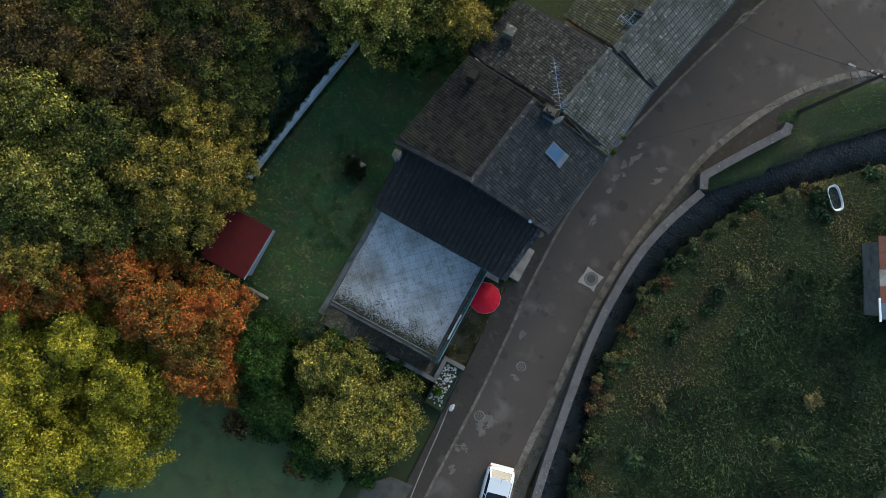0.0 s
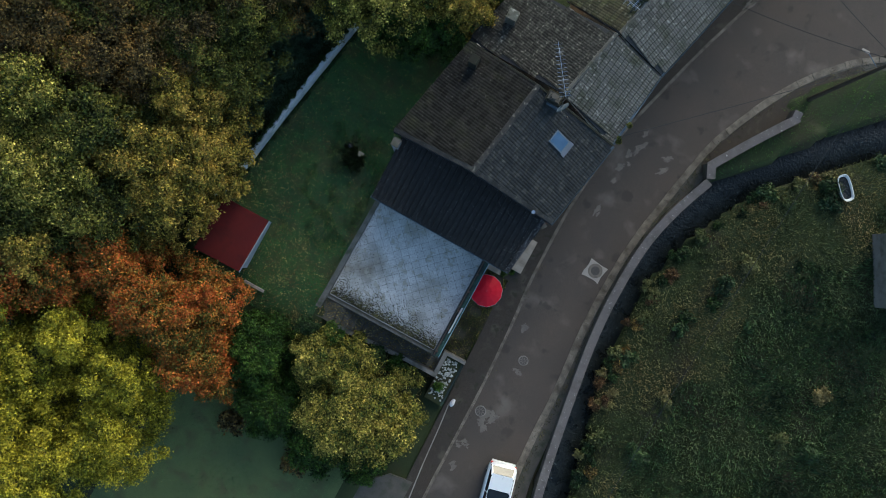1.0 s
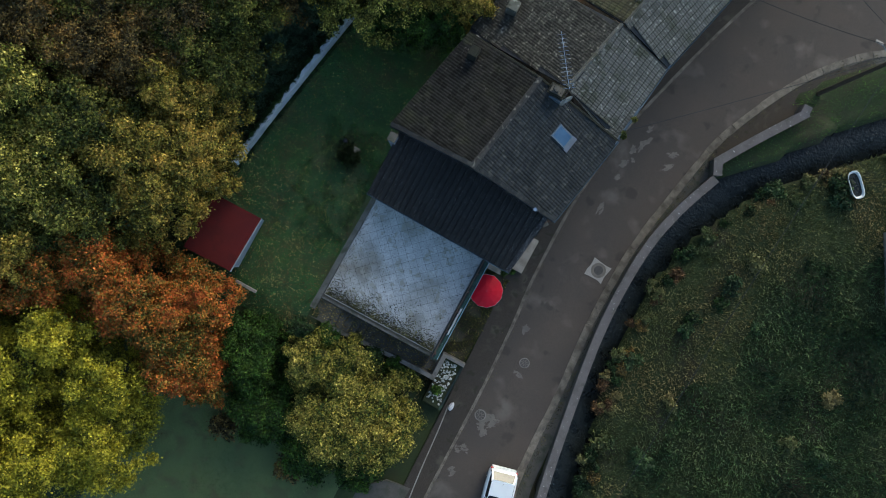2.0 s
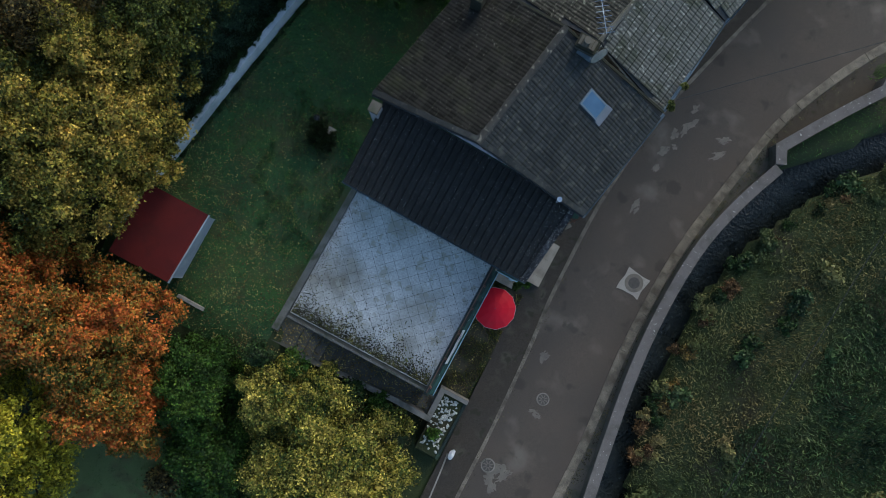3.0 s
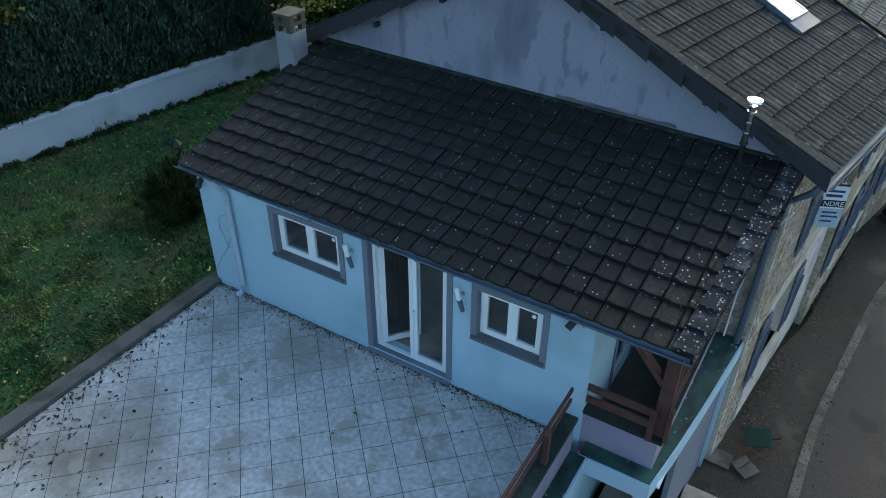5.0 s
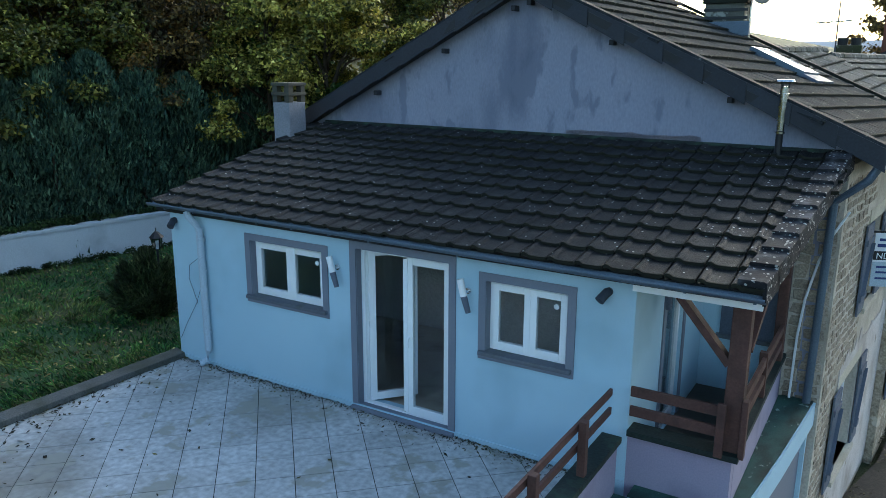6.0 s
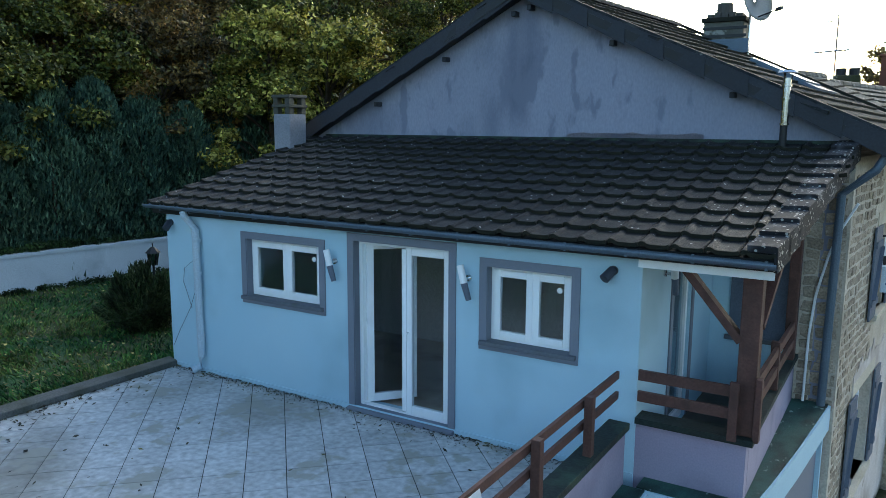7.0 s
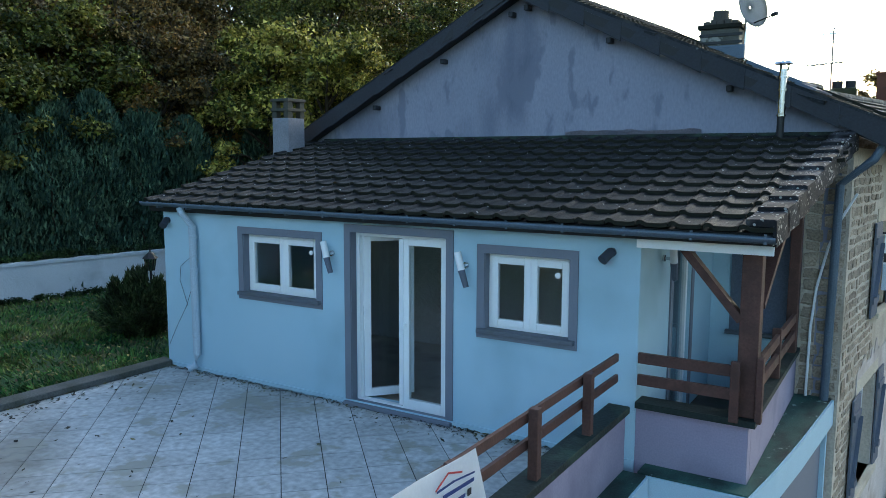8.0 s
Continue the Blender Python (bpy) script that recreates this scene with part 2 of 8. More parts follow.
M_LIME = surf("pinkish_white_limewash", rgb("c9c0ba"), rgb("d8d0cb"), 1.2, 40, 0.92, 0.25, stain=rgb("a3968a"), stain_scale=1.5, stain_amt=0.6, speck=rgb("8f8272"), speck_scale=4, speck_lo=0.66)
M_CURB = surf("grey_mossy_edging", rgb("585955"), rgb("6d6d69"), 1.6, 45, 0.9, 0.35, stain=rgb("3d4232"), stain_scale=2.2, stain_amt=0.55, sheen=0.2)
M_ZINC = surf("blue_grey_zinc", rgb("5b6a78"), rgb("687684"), 2.0, 60, 0.5, 0.1, metal=0.3)
M_PIPE = surf("pale_downpipe", rgb("b3c4d0"), rgb("bccbd6"), 2.0, 60, 0.5, 0.05)
M_STEEL = surf("stainless_steel", rgb("c9ccd0"), rgb("d8dadd"), 3.0, 80, 0.22, 0.05, metal=1.0)
M_BLACK = surf("black_metal", rgb("202224"), rgb("2b2d30"), 3.0, 60, 0.5, 0.1)
M_SHUT = surf("grey_shutter_paint", rgb("5c6470"), rgb("687080"), 2.0, 60, 0.7, 0.15)
M_RED = surf("red_umbrella_cloth", rgb("ca0025"), rgb("d50028"), 2.0, 120, 0.75, 0.1, sheen=0.06)
M_TRIM = surf("white_trim_cloth", rgb("d9d4d4"), rgb("e4e0e0"), 3.0, 90, 0.8, 0.05)
M_CARW = surf("white_car_paint", rgb("e6e8ea"), rgb("eceef0"), 1.0, 60, 0.2, 0.0, sheen=0.01, spec=0.6)
M_CARG = surf("dark_car_glass", rgb("11161a"), rgb("1b2126"), 1.0, 60, 0.14, 0.0, sheen=0.01, spec=0.6)
M_RUBBER = surf("black_rubber", rgb("1c1c1d"), rgb("242425"), 4.0, 60, 0.85, 0.1)
M_BARK = surf("grey_brown_bark", rgb("3c3329"), rgb("52483b"), 4.0, 30, 0.95, 0.7, stretch=(1, 1, 0.3), dist=0.03)
M_ENAMEL = surf("white_enamel", rgb("d8dcdc"), rgb("e2e5e4"), 2.0, 60, 0.3, 0.0, stain=rgb("a7a294"), stain_scale=3.0, stain_amt=0.2)
M_BOARD = surf("white_sign_board", rgb("e6e9ec"), rgb("eef0f2"), 2.0, 60, 0.5, 0.0, sheen=0.02)
M_INK_B = surf("blue_print", rgb("2c3f77"), rgb("34477f"), 3, 60, 0.5, 0.0)
M_INK_R = surf("red_print", rgb("b23a3a"), rgb("ba4242"), 3, 60, 0.5, 0.0)
M_ROOM = surf("interior_plaster", rgb("c4c2bc"), rgb("d2d0ca"), 1.0, 40, 0.9, 0.05)
M_SAND = surf("beige_floor_tile", rgb("a8998a"), rgb("b7a999"), 1.2, 50, 0.75, 0.15, stain=rgb("83786a"), stain_scale=2, stain_amt=0.5, per="object", per_amt=0.1)
M_RUST = surf("rusty_sheet", rgb("6d4436"), rgb("7b5040"), 1.5, 40, 0.85, 0.3)

M_TILE_EDGE = surf("worn_edge_tile", rgb("1f2024"), rgb("2f3034"), 3.0, 45, 0.8, 0.4, stain=rgb("55565a"), stain_scale=5, stain_amt=0.3, per="object", per_amt=0.25, spec=0.25, speck=rgb("a5a5a0"), speck_scale=22, speck_lo=0.64, dots=(rgb("b9b9b4"), 22.0, 0.32, 0.5))
M_CHIM = surf("lichen_chimney_render", rgb("57574f"), rgb("7d7c72"), 3.0, 40, 0.95, 0.5, stain=rgb("35372c"), stain_scale=3.0, stain_amt=0.7, speck=rgb("a3a39a"), speck_scale=5, speck_lo=0.6)
M_BINS = surf("dark_plastic", rgb("2b3038"), rgb("343a42"), 3.0, 60, 0.5, 0.05)
M_SPOT = surf("dark_grey_lamp_metal", rgb("363b44"), rgb("414650"), 3.0, 60, 0.5, 0.05)
M_KERB = surf("dirty_kerb_stone", rgb("736b60"), rgb("8a8175"), 2.5, 25, 0.9, 0.45, stain=rgb("48433a"), stain_scale=2.2, stain_amt=0.8, sheen=0.2, per="object", per_amt=0.15)
M_COPE = surf("mauve_grey_coping", rgb("625d5c"), rgb("6f6a69"), 1.2, 60, 0.9, 0.3, stain=rgb("514f4a"), stain_scale=1.5, stain_amt=0.4, per="object", per_amt=0.07, spec=0.15, speck=rgb("b0afac"), speck_scale=9, speck_lo=0.645)
M_SOIL = surf("brown_weedy_soil", rgb("403a2e"), rgb("514a3a"), 1.5, 30, 0.95, 0.7, stain=rgb("37401f"), stain_scale=1.8, stain_amt=0.6, dist=0.03)
M_CHIMR = surf("grey_chimney_render", rgb("85878f"), rgb("94959c"), 1.5, 40, 0.9, 0.2, stain=rgb("6e7078"), stain_scale=1.6, stain_amt=0.4)
# blue base stands in for the sky's reflection when looked at from above
M_SKYL = surf("sky_tinted_glazing", rgb("3d5a78"), rgb("476686"), 2.0, 60, 0.07, 0.0, sheen=0.02, spec=0.8)
M_DISH = surf("pale_dish_enamel", rgb("a9adb0"), rgb("b5b9bb"), 2.0, 60, 0.5, 0.0, stain=rgb("8f938f"), stain_scale=4)
M_GREENP = surf("faded_green_paint", rgb("1f3d33"), rgb("2a4a3e"), 3.0, 60, 0.7, 0.1)
M_PEB = surf("white_pebble", rgb("a5a39c"), rgb("c4c2bb"), 3.0, 40, 0.8, 0.2, per="object", per_amt=0.35)

M_PLAST = surf("bare_pink_plaster", rgb("8c8690"), rgb("989096"), 3.0, 40, 0.95, 0.2, stain=rgb("7d7b88"), stain_scale=2.0, stain_amt=0.6)
# distance haze is put into this pale grey base colour
M_HILL = surf("haze_tinted_hillside", rgb("9aa1a8"), rgb("aab0b6"), 0.01, 0.05, 1.0, 0.0, spec=0.0, sheen=0.03)

L_YEL = leafy("yellow_green_leaf", [rgb("565b18"), rgb("948f28"), rgb("c2b43c")], 0.8, spread=0.7, vary=0.4)
L_PALE = leafy("pale_yellow_leaf", [rgb("37431a"), rgb("7a7a2e"), rgb("baac56")], 0.8, vary=0.65)
L_OLIVE = leafy("olive_leaf", [rgb("2c3718"), rgb("565d26"), rgb("827b36")], 0.8, vary=0.45)
L_GOLD = leafy("golden_leaf", [rgb("484b1d"), rgb("8a8034"), rgb("b59546")], 0.8, vary=0.45)
L_BROWN = leafy("brown_olive_leaf", [rgb("33321d"), rgb("5a4c30"), rgb("776739"), rgb("8c6a35")], 0.8, vary=0.45)
L_ORANGE = leafy("orange_leaf", [rgb("48501f"), rgb("80682a"), rgb("b66f2f"), rgb("bd5e2c")], 0.5, spread=0.75, vary=0.5)
L_GREEN = leafy("green_leaf", [rgb("274117"), rgb("36511d"), rgb("4b6222")], 0.8)
L_BUSH = leafy("bush_leaf", [rgb("30441c"), rgb("626829"), rgb("948a3c"), rgb("baa954")], 0.9, vary=0.55)
L_CYP = leafy("cypress_spray", [rgb("2b443b"), rgb("425c4b"), rgb("647c60")], 1.2, trans=0.08, vary=0.5, spread=0.8)
L_DARK = leafy("dark_shrub_leaf", [rgb("1e2e17"), rgb("2a3e1e"), rgb("394b24")], 0.8)
L_CONI = leafy("conifer_shrub_leaf", [rgb("28351f"), rgb("3b4a2b"), rgb("50583a")], 1.5, trans=0.1, vary=0.4)
L_RUST = leafy("rusty_bank_leaf", [rgb("3f3423"), rgb("58422b"), rgb("6d5236")], 1.2, vary=0.3)
L_GRASS = leafy("meadow_grass", [rgb("3d4a2b"), rgb("535b36"), rgb("6b6941"), rgb("776b45")], 0.22, trans=0.1, spread=0.5, vary=0.08)
L_REED = leafy("dark_reed_grass", [rgb("1d2d1b"), rgb("2d4228"), rgb("425531"), rgb("525c3b")], 0.3, trans=0.1, spread=0.8, vary=0.12)
L_LAWN = leafy("lawn_blades", [rgb("254a30"), rgb("3f6a38"), rgb("58793c"), rgb("7a824b")], 0.7, trans=0.12, vary=0.3)
L_BANK = leafy("bank_blades", [rgb("456e2e"), rgb("5a8438"), rgb("749440")], 0.4, trans=0.15)
L_FALL = leafy("fallen_leaf", [rgb("4a3b26"), rgb("7a6739"), rgb("a89a5e")], 2.5, trans=0.05)
L_DIRT = leafy("dark_leaf_litter", [rgb("2c2a24"), rgb("3e3a2c"), rgb("55502f")], 2.5, trans=0.0)


# ---- mesh helpers ----
def mesh_ob(name, verts, faces, mat, parent=None, label="", smooth=False):
    me = bpy.data.meshes.new(name)
    me.from_pydata([tuple(v) for v in verts], [], faces)
    me.materials.append(mat)
    if smooth:
        me.polygons.foreach_set("use_smooth", [True] * len(me.polygons))
    me.update()
    ob = new(name, me)
    if parent:
        ob.parent = parent
    if label:
        ob["label"] = label
    return ob


def part(name, bm, material, parent=None, label="", smooth=False):
    """One mesh object from a bmesh, under a thing or a part."""
    me = bpy.data.meshes.new(name)
    bmesh.ops.recalc_face_normals(bm, faces=bm.faces)
    bm.to_mesh(me)
    bm.free()
    me.materials.append(material)
    if smooth:
        me.polygons.foreach_set("use_smooth", [True] * len(me.polygons))
    ob = new(name, me)
    if parent:
        ob.parent = parent
    if label:
        ob["label"] = label
    return ob


def thing(name, label, category, group="", kind="", at=(0, 0, 0)):
    ob = new(name)
    ob.location = at
    ob.empty_display_size = 0.2
    bpy.context.view_layer.update()
    return tagged(ob, label, category, group, kind)


def under(ob, parent):
    """Parent without moving."""
    ob.parent = parent
    ob.matrix_parent_inverse = Matrix.Translation(parent.location).inverted()
    return ob


def bx(bm, x0, x1, y0, y1, z0, z1, bevel=0.0):
    """A box with optional bevelled edges, into bm."""
    vs = [bm.verts.new(c) for c in ((x0, y0, z0), (x1, y0, z0), (x1, y1, z0), (x0, y1, z0), (x0, y0, z1), (x1, y0, z1), (x1, y1, z1), (x0, y1, z1))]
    fs = [bm.faces.new([vs[i] for i in f]) for f in ((0, 3, 2, 1), (4, 5, 6, 7), (0, 1, 5, 4), (1, 2, 6, 5), (2, 3, 7, 6), (3, 0, 4, 7))]
    if bevel:
        es = list({e for f in fs for e in f.edges})
        bmesh.ops.bevel(bm, geom=es, offset=bevel, segments=2, affect="EDGES", profile=0.6)
    return bm


def box(name, x0, x1, y0, y1, z0, z1, mat, parent=None, label="", bevel=0.008):
    return part(name, bx(bmesh.new(), x0, x1, y0, y1, z0, z1, bevel), mat, parent, label)


def prism(bm, pts, z0, z1):
    """An upright prism over a plan outline; z0, z1 numbers or one per corner."""
    k = len(pts)
    za = z0 if isinstance(z0, (list, tuple)) else [z0] * k
    zb = z1 if isinstance(z1, (list, tuple)) else [z1] * k
    lo = [bm.verts.new((p[0], p[1], z)) for p, z in zip(pts, za)]
    hi = [bm.verts.new((p[0], p[1], z)) for p, z in zip(pts, zb)]
    bm.faces.new(lo[::-1])
    bm.faces.new(hi)
    for i in range(k):
        j = (i + 1) % k
        bm.faces.new((lo[i], lo[j], hi[j], hi[i]))
    return bm


def rod(bm, a, b, r0, r1=None, n=10, caps=True):
    """A tapered round bar from a to b, into bm."""
    r1 = r0 if r1 is None else r1
    a, b = Vector(a), Vector(b)
    d = (b - a)
    q = d.to_track_quat("Z", "Y").to_matrix()
    ring = []
    for p, r in ((a, r0), (b, r1)):
        ring.append([bm.verts.new(p + q @ Vector((math.cos(6.28319 * i / n) * r, math.sin(6.28319 * i / n) * r, 0))) for i in range(n)])
    for i in range(n):
        j = (i + 1) % n
        bm.faces.new((ring[0][i], ring[0][j], ring[1][j], ring[1][i]))
    if caps:
        bm.faces.new(ring[0][::-1])
        bm.faces.new(ring[1])
    return bm


def pipe(bm, pts, r, n=10):
    """One unbroken round tube along pts."""
    pts = [Vector(q) for q in pts]
    rings = []
    for i, q in enumerate(pts):
        d = (pts[min(i + 1, len(pts) - 1)] - pts[max(i - 1, 0)]).normalized()
        s = d.cross(Vector((0.31, 0.17, 0.93)) if abs(d.z) < 0.9 else Vector((0, 1, 0))).normalized()
        u = s.cross(d)
        rings.append([bm.verts.new(q + s * math.cos(6.28319 * k / n) * r + u * math.sin(6.28319 * k / n) * r) for k in range(n)])
    for a, b in zip(rings, rings[1:]):
        for k in range(n):
            bm.faces.new((a[k], a[(k + 1) % n], b[(k + 1) % n], b[k]))
    bm.faces.new(rings[0][::-1])
    bm.faces.new(rings[-1])
    return bm


def beam(bm, a, b, w, h, up=(0, 0, 1)):
    """A square-cut bar from a to b, w wide and h high."""
    a, b = Vector(a), Vector(b)
    d = (b - a).normalized()
    s = d.cross(Vector(up)).normalized()
    u = s.cross(d).normalized()
    vs = []
    for p in (a, b):
        for i, j in ((-1, -1), (1, -1), (1, 1), (-1, 1)):
            vs.append(bm.verts.new(p + s * (i * w / 2) + u * (j * h / 2)))
    for f in ((0, 1, 2, 3), (7, 6, 5, 4), (0, 4, 5, 1), (1, 5, 6, 2), (2, 6, 7, 3), (3, 7, 4, 0)):
        bm.faces.new([vs[i] for i in f])
    return bm


def offset_line(pts, d):
    """A polyline moved d to its right in plan."""
    out = []
    for i, p in enumerate(pts):
        a = Vector(pts[max(0, i - 1)][:2])
        b = Vector(pts[min(len(pts) - 1, i + 1)][:2])
        t = (b - a).normalized()
        out.append((p[0] + t.y * d, p[1] - t.x * d))
    return out


def resample(pts, step):
    """Even points along a smooth curve through pts."""
    dense = []
    for i in range(len(pts) - 1):
        p0, p1, p2, p3 = (Vector(pts[max(0, min(len(pts) - 1, k))][:2]) for k in (i - 1, i, i + 1, i + 2))
        for k in range(24):
            t = k / 24
            dense.append(0.5 * ((2 * p1) + (p2 - p0) * t + (2 * p0 - 5 * p1 + 4 * p2 - p3) * t * t + (3 * p1 - p0 - 3 * p2 + p3) * t ** 3))
    dense.append(Vector(pts[-1][:2]))
    out, left = [tuple(dense[0])], step
    for a, b in zip(dense, dense[1:]):
        d = (b - a).length
        while d >= left:
            a = a + (b - a).normalized() * left
            out.append(tuple(a))
            d -= left
            left = step
        left -= d
    return out


def strip(bm, left, right, z0, z1):
    """A solid band between two plan lines of as many points."""
    n = len(left)
    rows = []
    for z in (z0, z1):
        rows.append([bm.verts.new((p[0], p[1], z)) for p in left])
        rows.append([bm.verts.new((p[0], p[1], z)) for p in right])
    l0, r0, l1, r1 = rows
    for i in range(n - 1):
        bm.faces.new((l1[i], r1[i], r1[i + 1], l1[i + 1]))
        bm.faces.new((l0[i], l1[i], l1[i + 1], l0[i + 1]))
        bm.faces.new((r0[i], r0[i + 1], r1[i + 1], r1[i]))
    bm.faces.new((l0[0], r0[0], r1[0], l1[0]))
    bm.faces.new((l0[-1], l1[-1], r1[-1], r0[-1]))
    return bm


# ---- lines of the plan ----
ROAD_Z, PATIO_Z = -0.18, 2.7
GUTTER_L = [(6.9, -30), (6.3, -20), (6.0, -14), (5.93, -7), (5.7, -2.3), (5.52, -0.4), (5.45, 2.2), (5.44, 3.8), (5.49, 5.2), (5.61, 6.4), (5.82, 8.2), (6.08, 10.1), (6.72, 12.6), (7.0, 13.6), (8.3, 18), (10.5, 24), (14, 32), (20, 42)]
KERB_R = [(15, -30), (12.4, -18), (10.6, -11.5), (10.25, -8.5), (10.15, -5), (9.95, -2.5), (9.8, 0), (9.86, 3.5), (10.06, 5.5), (10.42, 7.6), (10.72, 9.3), (11.05, 11), (11.5, 12.6), (12.7, 15.3), (14.3, 18), (16.6, 20.5), (19.5, 22.2), (24, 23.5), (34, 25)]
WALL_A = [(15.6, -30), (13.2, -18), (11.45, -10.9), (10.36, -4.5), (9.84, 0.1), (9.93, 4.4), (10.55, 7.4), (11.55, 10.1)]
WALL_B = [(11.15, 10.95), (12.7, 13.4), (14.4, 15.9)]
BANK = [(16.8, -30), (15.2, -18), (13.3, -8.8), (12.1, -3.9), (11.75, 0), (11.6, 2.9), (12.6, 6.6), (14.5, 10.5), (18.3, 14.7), (21.5, 17.6), (27, 21), (40, 27)]
BANK_N = [(12.2, 10.4), (14.6, 12.9), (17.6, 16.6), (20.6, 19.6), (26, 23), (40, 29.5)]


def x_on(line, y):
    """x of a plan line at y."""
    for a, b in zip(line, line[1:]):
        if a[1] <= y <= b[1]:
            return a[0] + (b[0] - a[0]) * (y - a[1]) / (b[1] - a[1])
    return line[0][0] if y < line[0][1] else line[-1][0]


def sstep(a, b, v):
    t = max(0.0, min(1.0, (v - a) / (b - a)))
    return t * t * (3 - 2 * t)


def hill_x(y):
    """Where the wooded slope begins."""
    return x_on([(-30, -60), (-15, -14), (-12.4, -4), (-10.4, 8), (-7.5, 13), (-9, 20), (-14, 40), (-40, 90)], y)


def ground_z(x, y):
    """Height of the open ground."""
    wob = noise.noise(Vector((x * 0.12, y * 0.12, 0.3))) * 0.5 + noise.noise(Vector((x * 0.5, y * 0.5, 2.3))) * 0.12
    bank = x_on(BANK, y)
    if x > bank + 0.1:
        rise = max(0.0, x - bank - 12) * 0.03
        return -0.85 + sstep(0, 1.5, x - bank) * 0.25 + wob * 0.35 + rise
    wall = x_on(WALL_A, y) + 0.3 if y < 10.4 else x_on(BANK_N, y)
    if x > wall:
        return -1.9
    edge = x_on(WALL_B, y) + 0.2 if y < 16 else x_on(KERB_R, y) + 0.35
    if y > 10.4 and x > edge and y < 24:
        return -0.12 - sstep(1.5, 3.5, x - edge) * 0.4 + wob * 0.1
    # garden terrace and the slope south of it
    east = 2.1 if y > -7.4 else 2.6
    if y > 3:
        east = 3.4
    low = -0.30
    h = PATIO_Z - 0.1 + wob * 0.12
    if y < -7.2:
        k = sstep(-7.2, -12.5, y)
        h = h * (1 - k) + (0.35 + wob * 0.2) * k
        k2 = sstep(-9.5, -6.5, x)
        h = h * k2 + (2.4 + wob * 0.2 - sstep(-8, -16, y) * 1.6) * (1 - k2)
    if -7.6 < y < -5.8 and x > -3.9:
        h = min(h, 2.1 - (x + 3.4) * 0.447)
    if y <= -7.5 and x > -3.9:
        h = min(h, max(0.35, 2.3 - (x + 3.9) * 0.38))
    e = sstep(east - 0.4, east, x)
    h = h * (1 - e) + low * e
    if 2.1 < x < 4.3 and -6 < y < 0.2:
        h = max(h, -0.13 + wob * 0.05)
    hx = hill_x(y)
    if x < hx:
        d = hx - x
        h += min(26, d * 0.42) + wob * min(1.5, d * 0.2)
    return h


def axis(lo, hi, step, far):
    v = list(np.arange(lo, hi + 1e-6, step))
    s, p = step, lo
    while p > -far:
        s *= 1.35
        p -= s
        v.insert(0, p)
    s, p = step, hi
    while p < far:
        s *= 1.35
        p += s
        v.append(p)
    return v


gx, gy = axis(-26, 27, 0.4, 2500), axis(-18, 26, 0.4, 2500)
gv = [(x, y, ground_z(x, y)) for y in gy for x in gx]
gw = len(gx)
gf = [(j * gw + i, j * gw + i + 1, (j + 1) * gw + i + 1, (j + 1) * gw + i) for j in range(len(gy) - 1) for i in range(gw - 1)]
ground = tagged(mesh_ob("ground", gv, gf, M_GROUND, smooth=True), "uneven dark green turf and soil", "ground", kind="structure")

# ---- road, pavement, gutters, parapet ----
def even(line, n):
    dense = resample(line, 0.05)
    return [dense[round(i * (len(dense) - 1) / (n - 1))] for i in range(n)]


ys = list(np.arange(-30, 22.01, 0.5))
rl = [(x_on(resample(GUTTER_L, 0.25), y), y) for y in ys]
rr = [(x_on(resample(KERB_R, 0.25), y), y) for y in ys]
bm = bmesh.new()
nx = 12
grid = [[bm.verts.new((a[0] + (b[0] - a[0]) * i / nx, a[1], ROAD_Z + 0.03 * math.sin(math.pi * i / nx))) for i in range(nx + 1)] for a, b in zip(rl, rr)]
for r0, r1 in zip(grid, grid[1:]):
    for i in range(nx):
        bm.faces.new((r0[i], r0[i + 1], r1[i + 1], r1[i]))
road = tagged(part("road", bm, M_ROAD, smooth=True), "worn grey-brown asphalt village road", "road", kind="structure")
# the road widens past the bend
bm = bmesh.new()
prism(bm, [(x_on(resample(GUTTER_L, 0.25), 22), 22), (x_on(resample(KERB_R, 0.25), 22), 22), (60, 27), (60, 60), (20, 42), (13.5, 31)], ROAD_Z - 0.1, ROAD_Z)
tagged(part("road_end", bm, M_ROAD), "worn asphalt where the road bends away", "road", kind="structure")

# pavement between the gutter and the houses
pav_in = [(x, y) for x, y in [(4.6, -30), (4.6, -14), (4.45, -8), (4.4, -6), (4.3, -2), (3.5, 0.4), (3.5, 3.2), (4.8, 8.1), (5.2, 12.3), (6.6, 18.6), (9.0, 25)]]
bm = bmesh.new()
pl = [(x_on(pav_in, y), y) for y in ys]
strip(bm, pl, [(p[0] - 0.02, p[1]) for p in rl], ROAD_Z - 0.2, ROAD_Z + 0.03)
pavement = tagged(part("pavement", bm, M_PAVE), "dark patched asphalt footway", "pavement", kind="structure")

gutter = thing("gutter_strip", "pale concrete gutter strip along the footway", "gutter", kind="structure")
gl = resample(GUTTER_L, 1.0)
for a, b in zip(gl, gl[1:]):
    if -20 < a[1] < 24:
        a2, b2 = Vector(a), Vector(b)
        d = (b2 - a2).normalized()
        bm = bmesh.new()
        beam(bm, (*(a2 + d * 0.006), ROAD_Z + 0.0), (*(b2 - d * 0.006), ROAD_Z + 0.0), 0.165 + random.uniform(-0.015, 0.015), 0.1)
        part("gutter_stone", bm, M_KERB, gutter)

